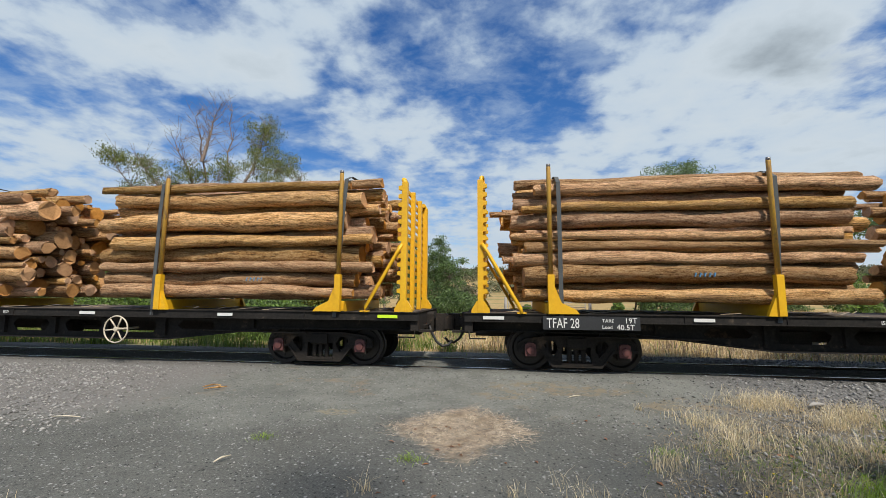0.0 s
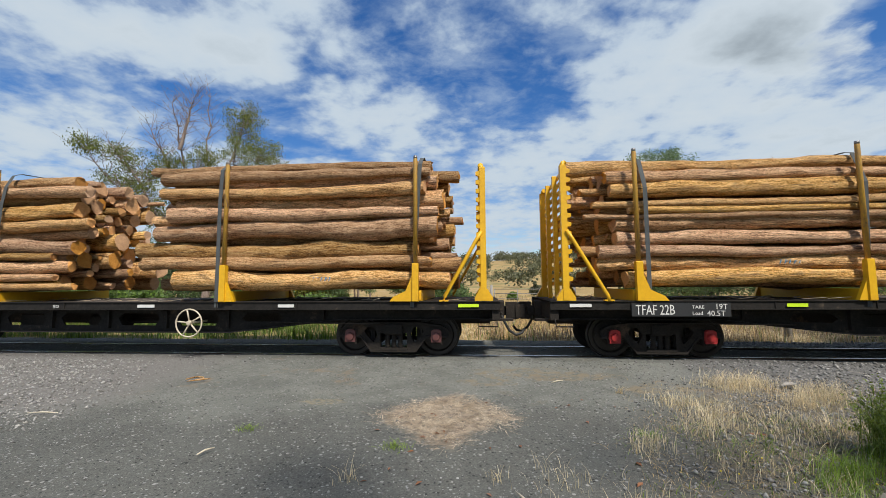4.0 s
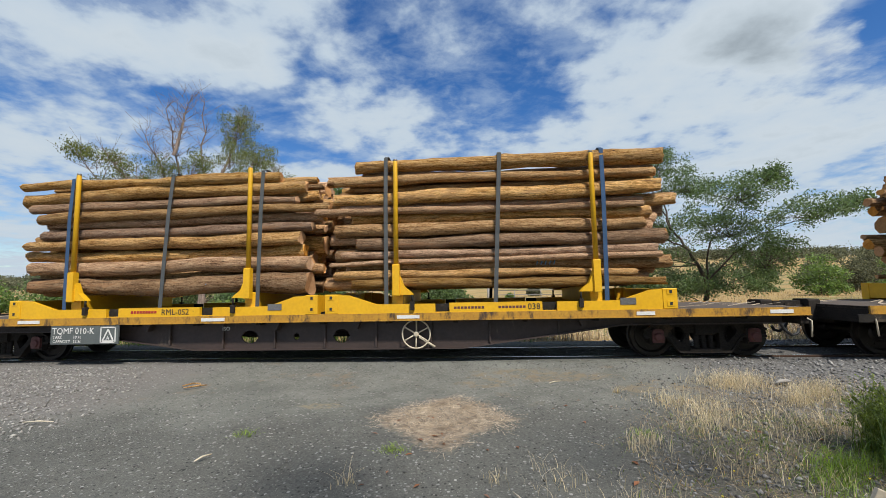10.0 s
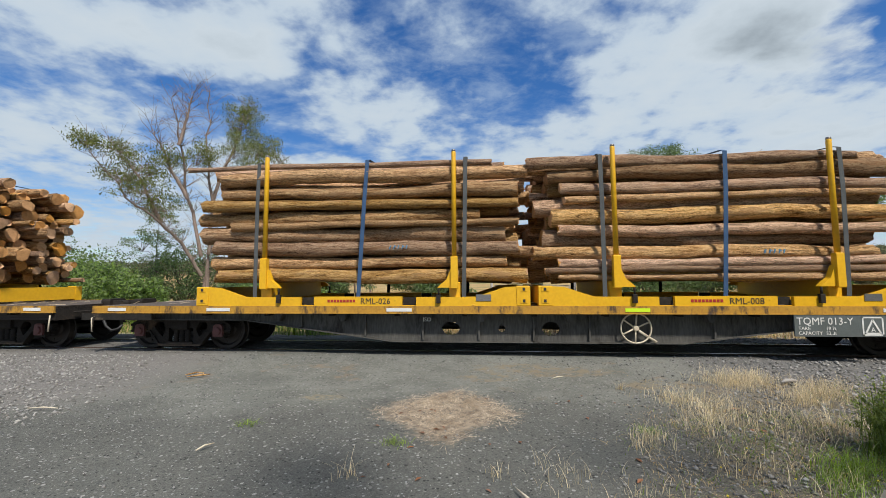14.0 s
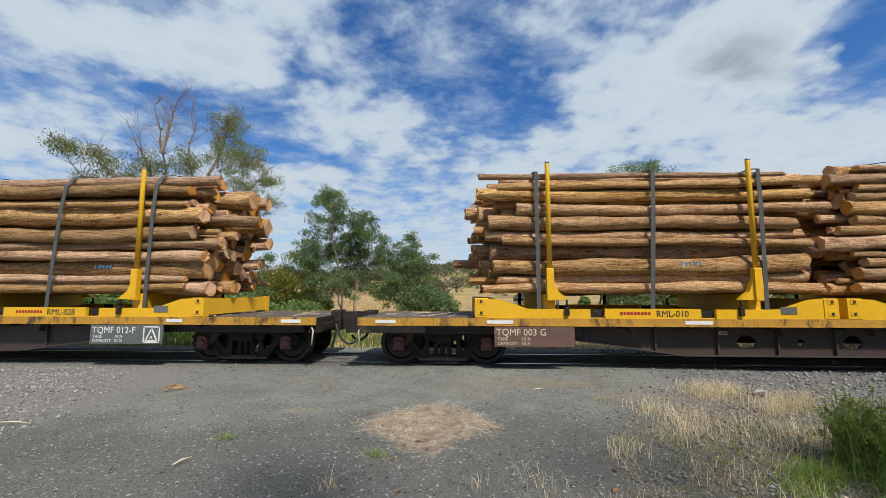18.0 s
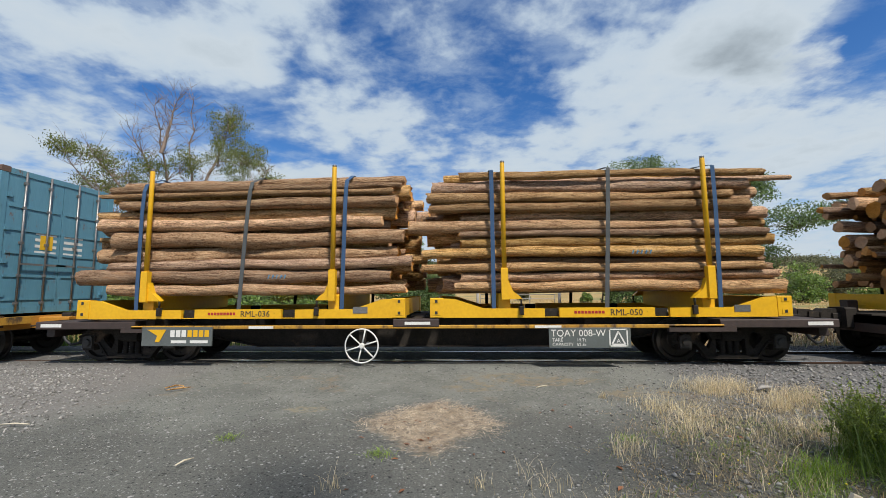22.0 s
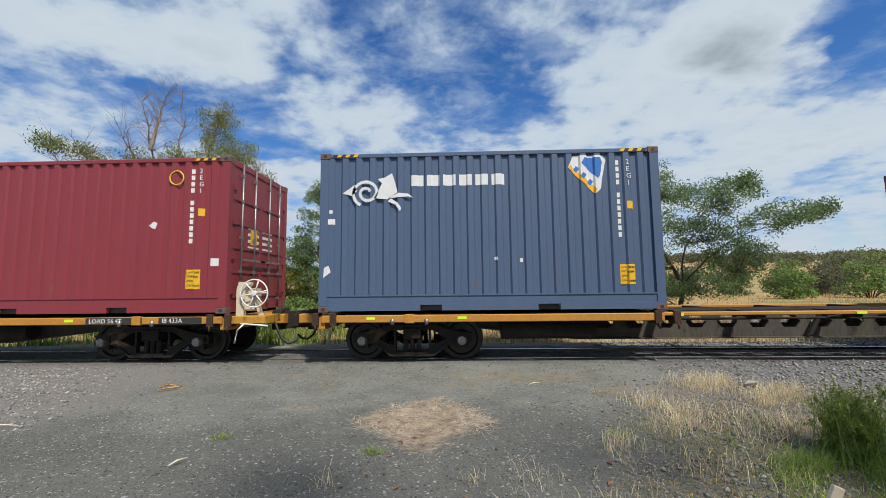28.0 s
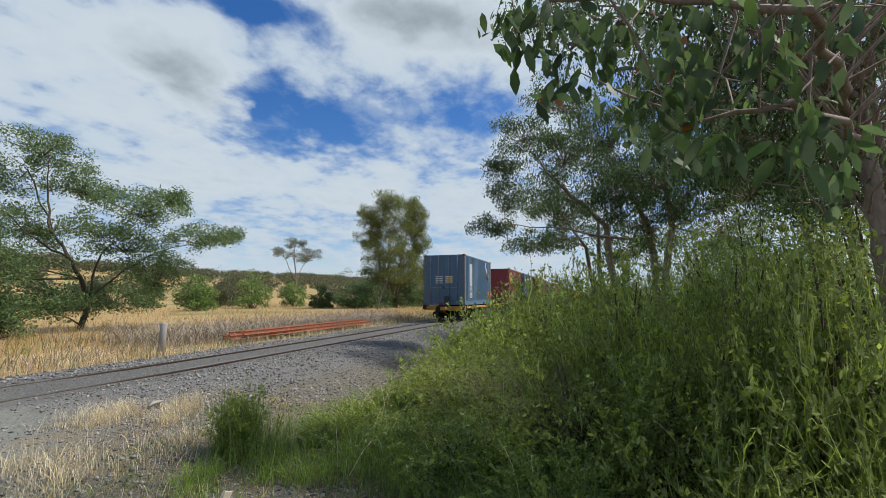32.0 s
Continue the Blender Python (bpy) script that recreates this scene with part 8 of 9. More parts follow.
    bars(w, [(6.3, 6.46, .785, .835), (-6.8, -6.64, .785, .835), (-7.9 + 0.5 - 1.0, -8.25, .785, .835), (8.5, 8.66, .785, .835), (-.07, .1, .82, .865), (-3.1, -2.93, .81, .86), (2.93, 3.1, .81, .86)], -1.246, M["lime"], "reflector")
    # brake stand at the leading end
    bm = bmesh.new()
    bbox(bm, 9.3, 9.98 if stand else 9.42, -1.22, -.6, .73, .87, .012)
    part("end_platform", bm, M["yellow_worn"], w)
    if stand:
        brake_stand(w, M["cream" if seed % 2 else "white"])
    for x, s in codes:
        bm = bmesh.new()
        l = .135 * len(s) * .62 + .2
        box(bm, x, x + l, -1.25, -1.243, .745, .858)
        sg = part("number_board", bm, M["sign_black"], w, "black painted panel with white letters")
        lettering(sg, s, .115, x + .06, -1.253, .762, M["white"])
    if rear:
        # end-of-train unit
        bm = bmesh.new()
        bbox(bm, -9.62, -9.50, -.40, -.15, .80, 1.42, .03)
        box(bm, -9.625, -9.615, -.36, -.19, 1.15, 1.36)
        part("end_unit", bm, M["sign_black"], w, "black end-of-train box with a red lamp")
        bm = bmesh.new()
        bbox(bm, -9.50, -9.42, .05, .20, .86, 1.06, .03)
        part("tail_lamp", bm, M["cap_red"], w)
    MOVING.append((w, u))
    return w


def container(u, x, paint, rust, doors, label, decor):
    L, W, H = 6.058, 2.50, 2.896
    c = thing("shipping_container", label, "shipping container", "containers on the train", at=pose(u + x, 0, .91))
    hl, hw = L / 2, W / 2
    pitch, depth = .2525, .036
    for s in (-1, 1):
        bm = bmesh.new()
        pts = []
        a = -hl + .15
        while a < hl - .20:
            pts += [(a, 0), (a + .095, 0), (a + .125, depth), (a + .222, depth)]
            a += pitch
        pts += [(hl - .15, 0)]
        lo, hi = [], []
        for px, d in pts:
            y = s * (hw - .012 - d)
            lo.append(bm.verts.new((px, y, .30)))
            hi.append(bm.verts.new((px, y, H - .09)))
        for i in range(len(pts) - 1):
            bm.faces.new((lo[i], lo[i + 1], hi[i + 1], hi[i]))
        part("side_panel", bm, paint, c)
        bm = bmesh.new()
        yb = sorted((s * hw, s * (hw - .06)))
        for xa, xb in ((-hl + .15, -1.22), (-.84, .84), (1.22, hl - .15)):
            box(bm, xa, xb, *yb, .03, .13)
        box(bm, -hl + .15, hl - .15, *yb, .13, .15)
        box(bm, -hl + .15, hl - .15, *sorted((s * (hw - .015), s * (hw - .06))), .15, .285)
        box(bm, -hl + .15, hl - .15, *yb, .285, .31)
        pieces("bottom_rail", bm, paint, c)
        # black blocks fill the fork openings, their inner shade put into the colour
        bm = bmesh.new()
        box(bm, -1.22, -.84, *sorted((s * (hw - .25), s * (hw - .07))), .03, .13)
        box(bm, .84, 1.22, *sorted((s * (hw - .25), s * (hw - .07))), .03, .13)
        pieces("fork_pocket", bm, M["sign_black"], c)
        bm = bmesh.new()
        bbox(bm, -hl + .15, hl - .15, *sorted((s * (hw - .005), s * (hw - .07))), H - .10, H - .02, .012)
        part("top_rail", bm, paint, c)
    bm = bmesh.new()
    box(bm, -hl + .1, hl - .1, -hw + .05, hw - .05, H - .045, H - .03)
    for i in range(21):
        a = -hl + .2 + .277 * i
        box(bm, a, a + .12, -hw + .1, hw - .1, H - .03, H - .012)
    part("roof", bm, paint, c)
    bm = bmesh.new()
    box(bm, -hl + .1, hl - .1, -hw + .06, hw - .06, .12, .17)
    part("floor_frame", bm, M["grime"], c)
    for e in (-1, 1):
        for s in (-1, 1):
            bm = bmesh.new()
            bbox(bm, *sorted((e * hl, e * (hl - .15))), *sorted((s * hw, s * (hw - .13))), .11, H - .11, .012)
            part("corner_post", bm, PAINT["rusty_post"] if paint is PAINT["steelblue"] else paint, c)
            for z in (0, H - .118):
                bm = bmesh.new()
                x0, x1 = sorted((e * (hl + .004), e * (hl - .174)))
                y0, y1 = sorted((s * (hw + .004), s * (hw - .158)))
                bbox(bm, x0, x1, y0, y1, z, z + .118, .014)
                cc = part("corner_casting", bm, rust, c)
                # no opening is cut: a black disc paints the hole's inner shade
                bm = bmesh.new()
                lathe_y(bm, [(-.003, .034), (.003, .034)], 12)
                part("casting_hole", bm, M["sign_black"], cc, at=pose((x0 + x1) / 2, s * (hw + .003), z + .06))
        x0, x1 = sorted((e * hl, e * (hl - .07)))
        bm = bmesh.new()
        bbox(bm, x0, x1, -hw + .13, hw - .13, .02, .15, .012)
        bbox(bm, x0, x1, -hw + .13, hw - .13, H - .13, H - .02, .012)
        pieces("end_beam", bm, paint, c)
        if e == doors:
            for s in (-1, 1):
                bm = bmesh.new()
                ya, yb = sorted((s * .006, s * (hw - .13)))
                xx = e * (hl - .035)
                box(bm, xx - .02, xx + .02, ya, yb, .15, H - .13)
                d = part("door", bm, paint, c, "hinged steel door leaf")
                bm = bmesh.new()
                for k in range(5):
                    z = .28 + .46 * k
                    box(bm, *sorted((xx + e * .0205, xx + e * .036)), ya + .06, yb - .06, z, z + .05)
                pieces("door_rib", bm, paint, d)
                for q in (.28, .72):
                    bm = bmesh.new()
                    yy = s * (hw - .13) * q
                    tube(bm, [(xx + e * .055, yy, .05), (xx + e * .055, yy, H - .04)], .019, 8)
                    for z in (.2, .75, 1.4, 2.1, 2.6):
                        box(bm, *sorted((xx + e * .02, xx + e * .075)), yy - .03, yy + .03, z, z + .05)
                    part("lock_rod", bm, M["steel"], d)
                    bm = bmesh.new()
                    box(bm, *sorted((xx + e * .07, xx + e * .09)), *sorted((yy, yy - s * .42)), .98, 1.02)
                    part("door_handle", bm, M["steel"], d)
                for k in range(4):
                    bm = bmesh.new()
                    box(bm, *sorted((xx + e * .02, xx + e * .05)), *sorted((s * (hw - .135), s * (hw - .22))), .35 + .65 * k, .44 + .65 * k)
                    part("hinge", bm, paint, d)
                bm = bmesh.new()
                for k in range(4):
                    box(bm, *sorted((xx + e * .0215, xx + e * .0235)), *sorted((s * .30 - .22, s * .30 + .22)), 1.62 - .13 * k, 1.68 - .13 * k)
                pieces("marking", bm, M["white"], d)
            bm = bmesh.new()
            box(bm, *sorted((e * (hl - .014), e * (hl - .011))), -.42, -.16, 1.32, 1.62)
            part("caution_label", bm, M["label"], c)
        else:
            bm = bmesh.new()
            lo, hi = [], []
            a = -hw + .13
            pts = []
            while a < hw - .25:
                pts += [(a, 0), (a + .10, 0), (a + .13, .04), (a + .22, .04)]
                a += .25
            pts.append((hw - .13, 0))
            for py, d in pts:
                xx = e * (hl - .015 - d)
                lo.append(bm.verts.new((xx, py, .15)))
                hi.append(bm.verts.new((xx, py, H - .13)))
            for i in range(len(pts) - 1):
                bm.faces.new((lo[i], lo[i + 1], hi[i + 1], hi[i]))
            part("end_panel", bm, paint, c)
            bm = bmesh.new()
            for k in range(11):
                box(bm, *sorted((e * (hl - .012), e * (hl - .016))), .74, .80, 2.35 - .13 * k, 2.44 - .13 * k)
            pieces("marking", bm, M["white"], c)
            bm = bmesh.new()
            box(bm, *sorted((e * (hl - .010), e * (hl - .014))), .42, .68, .42, .72)
            part("caution_label", bm, M["label"], c)
    # hazard stripes near the top corners
    for e in (-1, 1):
        bm = bmesh.new()
        bk = bmesh.new()
        for k in range(6):
            a = e * (hl - .22) - e * .075 * k
            tgt = bm if k % 2 else bk
            prism_y(tgt, [(a, H - .078), (a - e * .075, H - .078), (a - e * .075 + .03, H - .030), (a + .03, H - .030)], -hw + .0015, -hw + .006)
        pieces("hazard_stripe", bm, M["label"], c)
        pieces("hazard_stripe", bk, M["sign_black"], c)
    face = -hw + .006
    # column of small characters and the type code
    for k, ch in enumerate("2EG1"):
        lettering(c, ch, .125, 2.455, face - .004, 2.58 - .125 * k, M["white"], "type_code")
    stencil(c, [(2.285, 2.345, 2.58 - .118 * k, 2.665 - .118 * k) for k in range(12) if k != 4], face, M["white"], "serial_bars")
    stencil(c, [(2.45, 2.56, 1.78, 1.92)], face, M["label"], "small_label")
    stencil(c, [(2.27, 2.53, .45, .80)], face, M["label"], "caution_label")
    for k, words in enumerate(("CAUTION", "9'6\" HIGH", "WIDE", "CONTAINER")):
        lettering(c, words, .056 if k < 3 else .047, 2.285, face - .003, .73 - .078 * k, M["sign_black"], "caution_text", stretch=.92)
    decor(c, face)
    MOVING.append((c, u + x))
    return c


def paint_material(name, c, c2, rust=(0.16, 0.08, 0.045), amount=0.18, fade=None, rusted=0.22):
    return material(name, c, c2, rough=0.5, scale=1.2, fine=12, stretch=(5, 5, 0.5), bump=0.12, contrast=0.35, dirt=fade or rust, dirt_amount=amount, dirt_scale=2.5, dirt_stretch=(3, 3, 0.35), spot=rust, spot_amount=rusted, spot_scale=3.2, spot_stretch=(2.2, 2.2, 0.9))


M["label"] = material("yellow_label", (0.78, 0.46, 0.02), (0.70, 0.40, 0.02), rough=0.5, bump=0, dirt=(0.5, 0.4, 0.3), dirt_amount=0.1, dirt_scale=8)
M["pink"] = material("pink_card", (0.85, 0.03, 0.28), (0.80, 0.03, 0.26), rough=0.5, bump=0)
M["logo_orange"] = material("orange_logo_paint", (0.80, 0.42, 0.02), (0.74, 0.38, 0.02), rough=0.5, bump=0)
M["logo_red"] = material("red_logo_paint", (0.62, 0.03, 0.03), (0.52, 0.03, 0.03), rough=0.5, bump=0)
M["logo_blue"] = material("blue_logo_paint", (0.035, 0.16, 0.50), (0.03, 0.13, 0.42), rough=0.5, bump=0)
M["logo_yellow"] = material("yellow_logo_paint", (0.78, 0.58, 0.03), (0.70, 0.50, 0.03), rough=0.5, bump=0)
M["logo_white"] = material("white_logo_paint", (0.74, 0.74, 0.73), (0.60, 0.60, 0.59), rough=0.5, bump=0, dirt=(0.3, 0.3, 0.3), dirt_amount=0.12, dirt_scale=9)
M["rust_block"] = material("rusted_casting", (0.16, 0.10, 0.075), (0.10, 0.06, 0.045), rough=0.75, scale=10)
PAINT = {
    "sky": paint_material("pale_blue_container", (0.115, 0.275, 0.355), (0.080, 0.210, 0.285), fade=(0.060, 0.135, 0.175), amount=0.34, rusted=0.34),
    "navy": paint_material("navy_container", (0.028, 0.055, 0.165), (0.022, 0.045, 0.135), fade=(0.05, 0.075, 0.18), amount=0.15),
    "brick": paint_material("brick_red_container", (0.285, 0.075, 0.048), (0.235, 0.062, 0.042), fade=(0.16, 0.06, 0.045), amount=0.18),
    "grey": paint_material("khaki_grey_container", (0.235, 0.215, 0.175), (0.20, 0.185, 0.15), fade=(0.16, 0.14, 0.11), amount=0.15),
    "slate": paint_material("slate_blue_container", (0.075, 0.115, 0.195), (0.06, 0.093, 0.16), fade=(0.13, 0.165, 0.225), amount=0.18),
    "sky_patch": paint_material("repainted_blue_patch", (0.090, 0.225, 0.315), (0.062, 0.165, 0.235), fade=(0.055, 0.13, 0.18), amount=0.30, rusted=0.2),
    "sky_letter": paint_material("painted_out_letters", (0.055, 0.165, 0.285), (0.050, 0.14, 0.24), fade=(0.09, 0.23, 0.31), amount=0.5, rusted=0.2),
    "rusty_post": paint_material("rust_streaked_post", (0.105, 0.150, 0.190), (0.16, 0.12, 0.09), rust=(0.20, 0.095, 0.045), fade=(0.17, 0.11, 0.075), amount=0.5, rusted=0.5),
    "maroon": paint_material("maroon_container", (0.245, 0.033, 0.043), (0.205, 0.028, 0.037), fade=(0.26, 0.06, 0.075), amount=0.15),
    "steelblue": paint_material("steel_blue_container", (0.085, 0.165, 0.250), (0.055, 0.118, 0.190), rust=(0.20, 0.105, 0.055), fade=(0.12, 0.165, 0.185), amount=0.34, rusted=0.40),
}


def painted(c, cut, x0, x1, y, mat, name):
    """Paint on the pressed side of a container: it follows every corrugation. cut(x) gives its lower and upper edge there."""
    pitch, start = .2525, -6.058 / 2 + .15
    lift = max(.0015, -1.241 - y)
    xs = {x0, x1, *(x0 + (x1 - x0) * i / 12 for i in range(13))}
    for i in range(30):
        xs |= {start + pitch * i + q for q in (0, .095, .125, .222)}
    xs = sorted(q for q in xs if x0 <= q <= x1)
    bm, last = bmesh.new(), None
    for q in xs:
        u = (q - start) % pitch
        d = .036 * (0 if u < .095 else (u - .095) / .03 if u < .125 else 1 if u < .222 else (pitch - u) / .0305)
        if abs(q) > 6.058 / 2 - .16:
            d = -.012
        lo, hi = cut(q)
        pair = [bm.verts.new((q, -1.25 + .012 + d - lift, z)) for z in (lo, hi)]
        if last:
            bm.faces.new((last[0], pair[0], pair[1], last[1]))
        last = pair
    part(name, bm, mat, c)


def stencil(c, rects, y, mat, name="marking"):
    for x0, x1, z0, z1 in rects:
        painted(c, lambda q, z0=z0, z1=z1: (z0, z1), x0, x1, y, mat, name)


def disc(parent, x, z, r, y, mat, name):
    def cut(q):
        h = math.sqrt(max(r * r - (q - x) ** 2, 0))
        return z - h, z + h
    painted(parent, cut, x - r, x + r, y, mat, name)


def poly(parent, pts, y, mat, name="emblem"):
    def cut(q):
        zs = []
        for (xa, za), (xb, zb) in zip(pts, pts[1:] + pts[:1]):
            if min(xa, xb) - 1e-6 <= q <= max(xa, xb) + 1e-6:
                zs += [za, zb] if abs(xb - xa) < 1e-6 else [za + (zb - za) * (q - xa) / (xb - xa)]
        return min(zs), max(zs)
    painted(parent, cut, min(p[0] for p in pts), max(p[0] for p in pts), y, mat, name)


def shield(c, f, x=1.78, z=2.35, main="logo_blue"):
    """Slanted badge of white, orange edge and blue."""
    poly(c, [(x - .36, z + .12), (x - .26, z + .34), (x + .26, z + .34), (x + .32, z + .26), (x + .20, z - .30), (x + .10, z - .36)], f, M["logo_white"], "badge")
    poly(c, [(x - .12, z + .20), (x - .06, z + .30), (x + .22, z + .30), (x + .26, z + .22), (x + .18, z - .10)], f - .003, M[main], "badge")
    poly(c, [(x - .36, z + .12), (x - .33, z + .18), (x + .15, z - .28), (x + .10, z - .36)], f - .004, M["logo_orange"], "badge")
    for k in range(3):
        a, b = x - .21 + .12 * k, z + .08 - .12 * k
        poly(c, [(a - .05, b), (a, b + .075), (a + .055, b + .025), (a + .005, b - .05)], f - .005, M[main], "badge_letter")


def block_letters(c, f, x, z, w, h, n, mat, gap=.16):
    step = w / n
    for i in range(n):
        stencil(c, [(x + step * i, x + step * (i + 1 - gap), z, z + h)], f, M[mat], "name_mark")


def decor_sky(c, f):
    bm = bmesh.new()
    box(bm, -3.022, -3.012, .38, .64, .34, 1.22)
    part("patched_panel", bm, M["sign_black"], c, "dark patched sheet on the end wall")
    stencil(c, [(-.45, .50, 1.35, 2.02)], f + .003, PAINT["sky_patch"], "painted_out_panel")
    stencil(c, [(-2.1 + .2 * i, -2.1 + .2 * i + .13, .62, .82) for i in range(6)], f + .003, PAINT["sky_letter"], "painted_out_text")
    stencil(c, [(1.1 + .26 * i, 1.1 + .26 * i + .17, .62, .82) for i in range(4)], f + .003, PAINT["sky_letter"], "painted_out_text")
    bars(c, [(2.82, 3.06, .47, .67)], f - .01, M["pink"], "pink_card")


def decor_navy(c, f):
    block_letters(c, f, -2.55, 2.22, 1.45, .30, 5, "logo_orange")
    block_letters(c, f, -2.50, 1.98, .14, .09, 2, "logo_white")
    block_letters(c, f, -2.30, 1.96, .50, .13, 3, "logo_red")
    block_letters(c, f, -1.72, 1.98, .54, .09, 7, "logo_white")
    block_letters(c, f, .55, 2.28, .62, .27, 3, "logo_orange")
    block_letters(c, f, 1.18, 2.28, .74, .30, 3, "logo_red")
    stencil(c, [(-.32, -.10, .96, 1.02)], f, M["logo_white"], "scuff_patch")


def decor_brick(c, f):
    stencil(c, [(-2.25, -1.83, .58, 2.32)], f, M["logo_blue"], "name_panel")
    stencil(c, [(-2.25, -1.83, 2.32, 2.62)], f, M["logo_white"], "name_panel")
    disc(c, -2.04, 2.47, .10, f - .003, M["logo_blue"], "emblem")
    bm = bmesh.new()
    for i in range(6):
        z = .64 + .28 * i
        ringpts = [(-2.14, z), (-1.94, z), (-1.94, z + .20), (-2.14, z + .20)]
        prism_y(bm, ringpts, f - .006, f - .002)
    pieces("name_mark", bm, M["logo_white"], c)
    shield(c, f, 1.82, 2.38)
    stencil(c, [(-.72, -.60, .66, .71)], f, M["logo_white"], "scuff_patch")


def decor_grey(c, f):
    stencil(c, [(-2.55, -2.05, 1.75, 2.35)], f, M["logo_orange"], "name_panel")
    stencil(c, [(-2.45, -2.30, 1.85, 2.25), (-2.3, -2.12, 2.15, 2.25), (-2.3, -2.18, 1.98, 2.06)], f - .003, M["logo_white"], "name_mark")


def decor_slate(c, f):
    # white sea-horse emblem of plain curves
    bm = bmesh.new()
    sp = []
    for k in range(40):
        a = .4 + k * .26
        r = .06 + .19 * k / 39
        sp.append((-2.18 + r * math.cos(a) * 1.05, 2.15 + r * math.sin(a)))
    for (x0, z0), (x1, z1) in zip(sp, sp[1:]):
        dx, dz = x1 - x0, z1 - z0
        l = math.hypot(dx, dz) or 1
        px, pz = -dz / l * .028, dx / l * .028
        prism_y(bm, [(x0 - px, z0 - pz), (x1 - px, z1 - pz), (x1 + px, z1 + pz), (x0 + px, z0 + pz)], f - .003, f + .002)
    prism_y(bm, [(-2.05, 2.05), (-1.80, 2.02), (-1.62, 2.15), (-1.66, 2.32), (-1.72, 2.50), (-1.86, 2.42), (-1.98, 2.40), (-1.90, 2.32), (-1.96, 2.20)], f - .003, f + .002)
    prism_y(bm, [(-1.80, 2.04), (-1.60, 2.14), (-1.42, 2.12), (-1.34, 2.04), (-1.42, 2.07), (-1.60, 2.06)], f - .003, f + .002)
    prism_y(bm, [(-1.74, 2.04), (-1.62, 1.96), (-1.55, 1.86), (-1.58, 1.80), (-1.66, 1.93), (-1.80, 1.98)], f - .003, f + .002)
    prism_y(bm, [(-2.40, 2.30), (-2.62, 2.14), (-2.45, 2.10), (-2.36, 2.18)], f - .003, f + .002)
    part("emblem", bm, M["logo_white"], c)
    block_letters(c, f, -1.38, 2.26, 1.75, .20, 6, "logo_white", .22)
    shield(c, f, 1.80, 2.42)
    stencil(c, [(-2.88, -2.76, 1.58, 1.68), (-2.86, -2.80, 1.78, 1.84), (.10, .16, .90, .96), (.55, .60, .86, .93)], f, M["logo_white"], "scuff_patch")
    poly(c, [(-2.95, .62), (-2.82, .72), (-2.86, .84), (-2.94, .80)], f, M["logo_white"], "scuff_patch")


def decor_maroon(c, f, sunk=True):
    disc(c, -1.95, 2.22, .38, f, M["logo_yellow"], "round_mark")
    for k in range(3):
        poly(c, [(-2.05, 2.10 + .11 * k), (-1.72, 2.20 + .11 * k), (-1.72, 2.25 + .11 * k), (-2.05, 2.15 + .11 * k)], f - .003, PAINT["maroon"], "round_mark")
    block_letters(c, f, -2.38, 1.66, .90, .12, 10, "logo_yellow")
    stencil(c, [(-2.85, -2.70, .52, .64), (2.72, 2.86, .86, 1.0)], f, M["logo_white"], "scuff_patch")
    poly(c, [(1.52, 1.62), (1.60, 1.70), (1.70, 1.66), (1.66, 1.55), (1.58, 1.57)], f, M["logo_white"], "scuff_patch")
    bm = bmesh.new()
    ring(bm, (2.02, f, 2.50), .13, .012, 20)
    part("oval_mark", bm, M["logo_yellow"], c)


def decor_other(c, f):
    disc(c, -1.55, 2.15, .30, f, M["logo_white"], "round_mark")
    disc(c, -1.55, 2.15, .22, f - .003, PAINT["maroon"], "round_mark")
    block_letters(c, f, -1.15, 2.16, .8, .10, 8, "logo_yellow")
    block_letters(c, f, -1.15, 1.98, .8, .10, 7, "logo_yellow")


def decor_steel(c, f):
    stencil(c, [(-1.98, -1.50, .42, 2.42)], f, M["logo_white"], "white_panel")
    stencil(c, [(-1.93, -1.93 + w, .70 + .075 * k, .725 + .075 * k) for k, w in enumerate((.38, .34, .30, .36, .40, .3))], f - .003, M["strap_grey"], "fine_print")
    lettering(c, "HIRE", .13, -1.90, f - .006, .47, M["sign_black"])
    shield(c, f, 1.80, 2.38)
    bars(c, [(2.72, 2.96, .49, .68)], f - .01, M["pink"], "pink_card")
    stencil(c, [(2.74, 2.88, .92, 1.04)], f - .003, M["sign_black"], "black_label")
    stencil(c, [(.52, .62, .50, .58)], f, M["logo_white"], "scuff_patch")


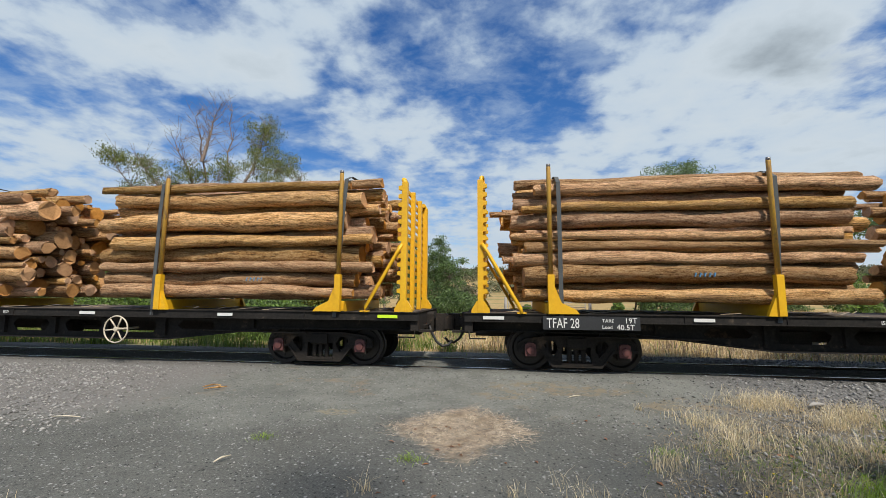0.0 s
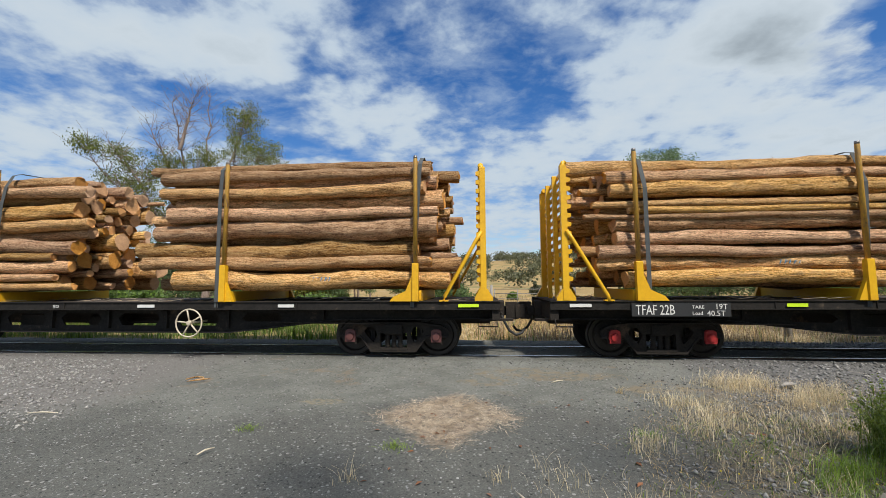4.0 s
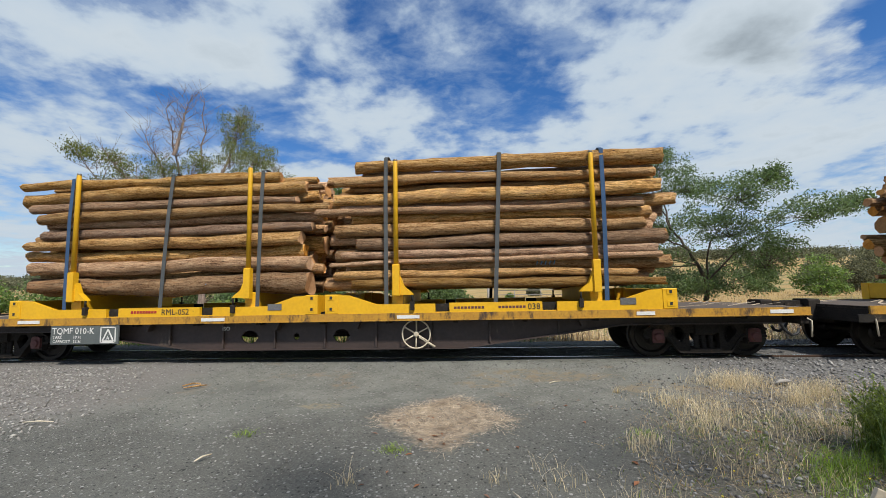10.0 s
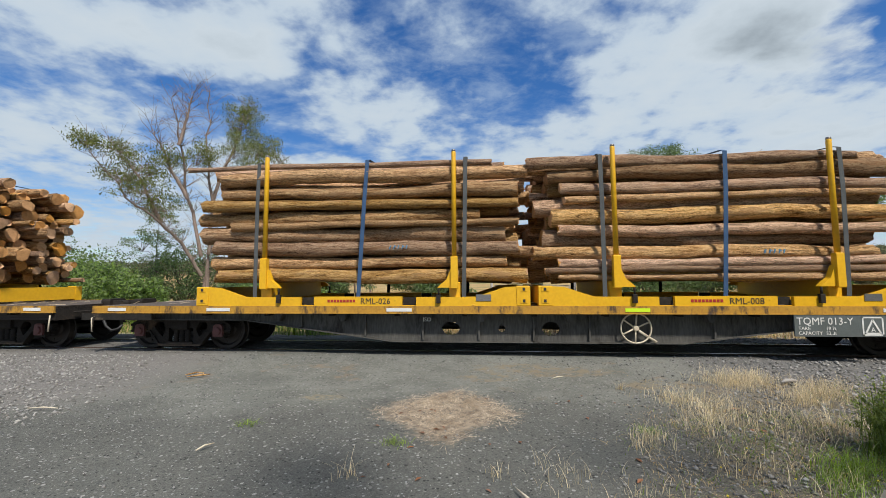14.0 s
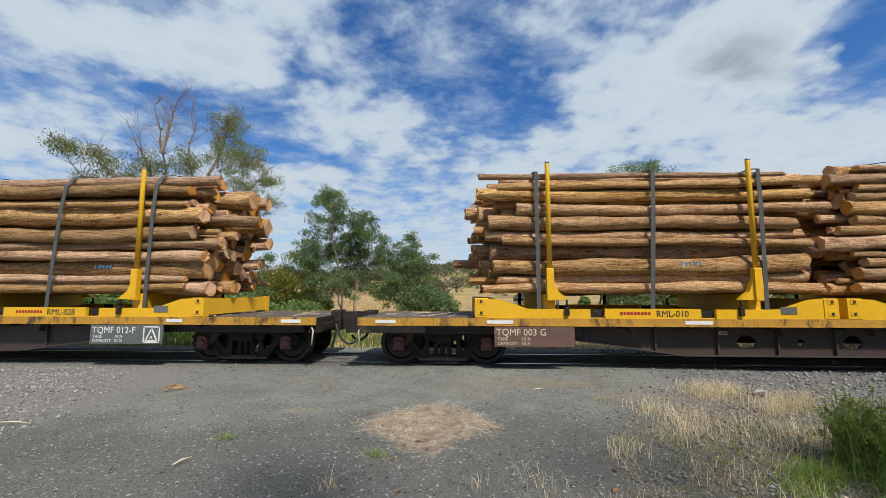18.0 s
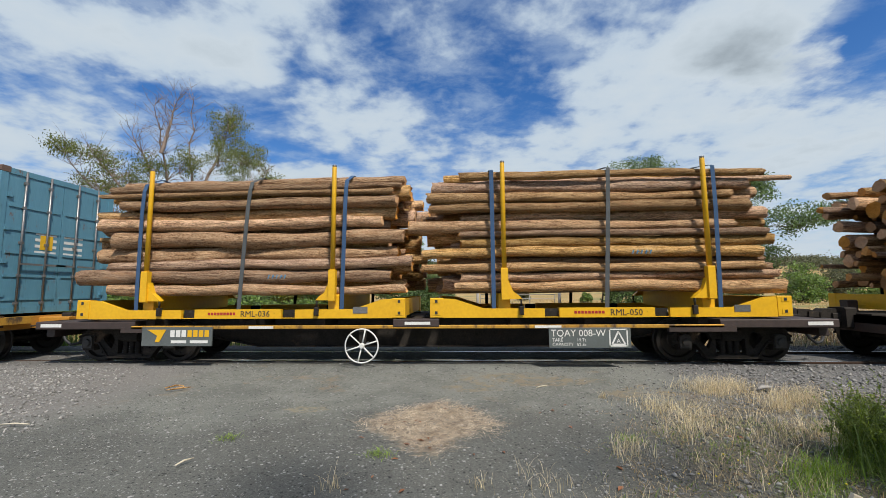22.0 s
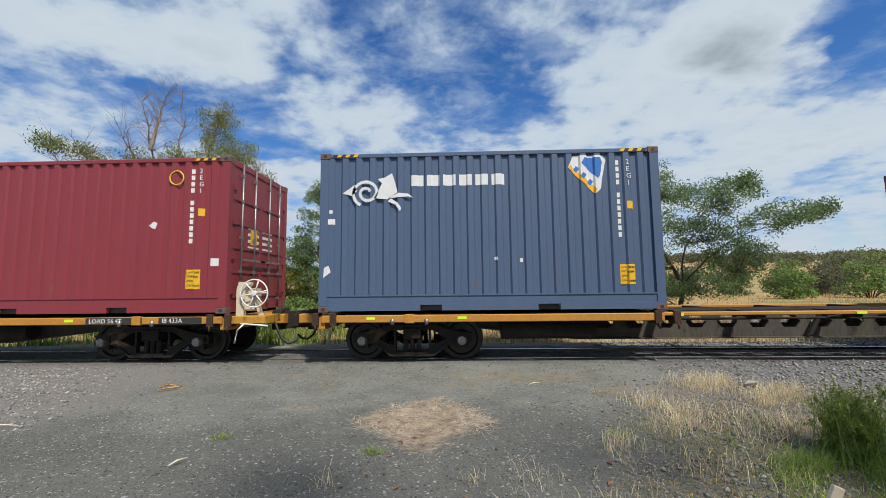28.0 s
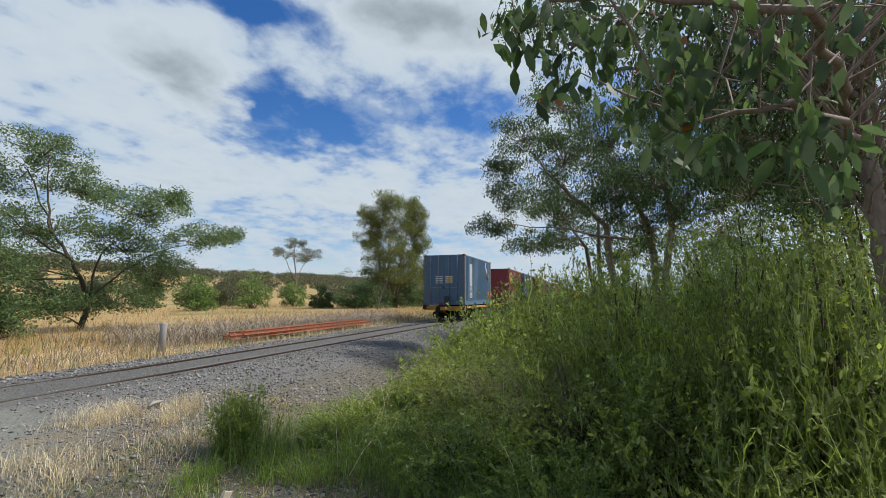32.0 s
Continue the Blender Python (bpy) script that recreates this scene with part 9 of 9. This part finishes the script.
def build_train():
    base = log_flat_base()
    for i, (u, code, caps, hw, turn) in enumerate(((6.95, "TFAF 28", DULL, 1.6, .2), (-8.77, "TFAF 16", DULL, 1.58, .1), (-24.5, "TFAF 22B", RED, 1.45, .9), (-40.25, "TFAF", DULL, 1.78, .5), (-55.85, "TFAF 32J", RED, 1.55, .8))):
        log_flat(base, u, code, caps, hw, turn, 0, 40 + i)
        for x, sd in ((-3.72, 1), (3.66, 2)):
            log_stack(u, x, .83, 500 + 10 * i + sd, 5.55, 2.66 if i == 0 else 2.82, (-2.08 if x < 0 else -1.40, 1.42 if x < 0 else 2.36), "bg" if (i == 3 and x < 0) else "gg", r_mean=.125, r_dev=.04, mark=.1 + .3 * (sd - 1), bark="bark")
    for o in (base, *base.children_recursive):
        bpy.data.objects.remove(o)
    cb = cradle_base()
    plan = [(-72.25, "TQMF 014-A", 3.9, -1.54, "grey", DARK, "RML-025", "RML-020"),
            (-89.55, "TQMF 010-K", -5.2, 1.69, "grey", DULL, "RML-052", "038"),
            (-106.75, "TQMF 004-P", 3.97, -1.56, "grey", DULL, "RML-002", "RML-015"),
            (-123.95, "TQMF 013-Y", 4.1, 1.7, "grey", (DULL, RED), "RML-026", "RML-008"),
            (-141.15, "TQMF", 4.1, 1.65, "grey", DULL, "RML-031", "RML-044"),
            (-158.35, "TQMF 003 G", -5.8, 1.65, "rust", DULL, "RML-010", "RML-021"),
            (-175.5, "TQMF 012-F", 4.06, 1.65, "grey", DULL, "006", "RML-028")]
    bases = {"brown": flat_base(M["brown_girder"]), "grey": flat_base(M["grey_girder"])}
    blue = ["bgb", "bgg", "bgb", "gbg", "bgb", "ggg", "ggb"]
    for i, (u, code, sx, hw, style, caps, a, b) in enumerate(plan):
        flat(bases["grey" if i in (2, 3) else "brown"], u, code, sx, hw, style, caps, 60 + i, "lime" if i == 3 else "")
        for x, cd, sd in ((-3.10, a, 1), (3.10, b, 2)):
            cradle(cb, u, x, .88, cd)
            log_stack(u, x, .88, 700 + 10 * i + sd, 5.72, 2.68 + .05 * ((i * 3 + sd) % 3 - 1), (-1.92, .12, 1.93), blue[i] if sd == 1 else blue[i][::-1], r_mean=.108 + .008 * ((i + sd) % 3), mark=.35 + .2 * sd, tilt=.004 * ((i + sd) % 3 - 1), bark="bark" if i == 5 else "old_bark" if i < 2 or (i, sd) == (4, 2) else "pale_bark")
    for o in (bases["brown"], *bases["brown"].children_recursive, bases["grey"], *bases["grey"].children_recursive):
        bpy.data.objects.remove(o)
    for i, (u, code, a, b) in enumerate(((-191.65, "TQAY 023-Q", "RML-033", "RML-038"), (-206.9, "TQAY 008-W", "RML-036", "RML-050"))):
        spine_flat(u, code, 80 + i)
        for x, cd, sd in ((-3.22, a, 1), (3.28, b, 2)):
            cradle(cb, u, x, .845, cd)
            log_stack(u, x, .845, 900 + 10 * i + sd, 5.72, 2.67, (-1.92, .12, 1.93), "bgb", mark=.5, r_mean=.112, bark="pale_bark" if i else "old_bark")
    for o in (cb, *cb.children_recursive):
        bpy.data.objects.remove(o)
    rb = M["rust_block"]
    wagons = ((-224.15, [(3.5, "IB 462 P   TARE 15.6T")]), (-244.4, [(6.85, "ID 358Z"), (8.0, "LOAD 56400")]), (-264.65, [(8.0, "TARE")]), (-284.85, [(6.7, "LOAD 56.4T"), (8.05, "IB 433A")]))
    for i, (u, codes) in enumerate(wagons):
        container_flat(u, codes, 20 + i, rear=(i == 3), stand=(i > 0))
    X = 6.23
    container(-224.15, X, PAINT["sky"], rb, 1, "pale blue corrugated steel shipping container with painted-out panels", decor_sky)
    container(-224.15, -X, PAINT["navy"], PAINT["navy"], -1, "navy blue shipping container with orange and red marks", decor_navy)
    container(-244.4, X, PAINT["brick"], rb, -1, "brick red shipping container with a blue upright panel", decor_brick)
    container(-244.4, -X, PAINT["grey"], PAINT["grey"], -1, "khaki grey shipping container with an orange panel", decor_grey)
    container(-264.65, X, PAINT["maroon"], rb, 1, "maroon shipping container with a round pale mark", decor_other)
    container(-264.65, -X, PAINT["slate"], rb, 1, "slate blue shipping container with a white emblem", decor_slate)
    container(-284.85, X, PAINT["maroon"], rb, 1, "maroon shipping container with a round yellow mark", decor_maroon)
    container(-284.85, -X, PAINT["steelblue"], M["rust_block"], -1, "steel blue shipping container with a tall white panel and rust", decor_steel)


build_train()


def motions():
    """Runs the train along the straight track and turns its wheels."""
    times = [float(t) for t in range(0, 33)]
    for ob, u in MOVING:
        at = ob.matrix_basis.copy()
        walk(ob, [(t, Matrix.Translation((travel(t), 0, 0)) @ at) for t in times])
    fine = [i / 30 for i in range(0, 961)]
    run = [travel(t) for t in fine]
    for ob, u in MOVING:
        for b in ob.children:
            if not b.name.startswith("bogie"):
                continue
            for ws in b.children:
                if not ws.name.startswith("wheelset"):
                    continue
                x = u + b.location.x
                at = ws.matrix_basis.copy()
                rows = [(t, s) for t, s in zip(fine, run) if -11 < x + s < (12 if u > -260 else 24)]
                if not rows:
                    rows = [(0.0, 0.0)]
                if rows[0][0] > 0:
                    rows.insert(0, (0.0, rows[0][1]))
                if rows[-1][0] < 32:
                    rows.append((32.0, rows[-1][1]))
                walk(ws, [(t, at @ pose(0, 0, 0, 0, math.degrees(s / .38), 0)) for t, s in rows])


motions()
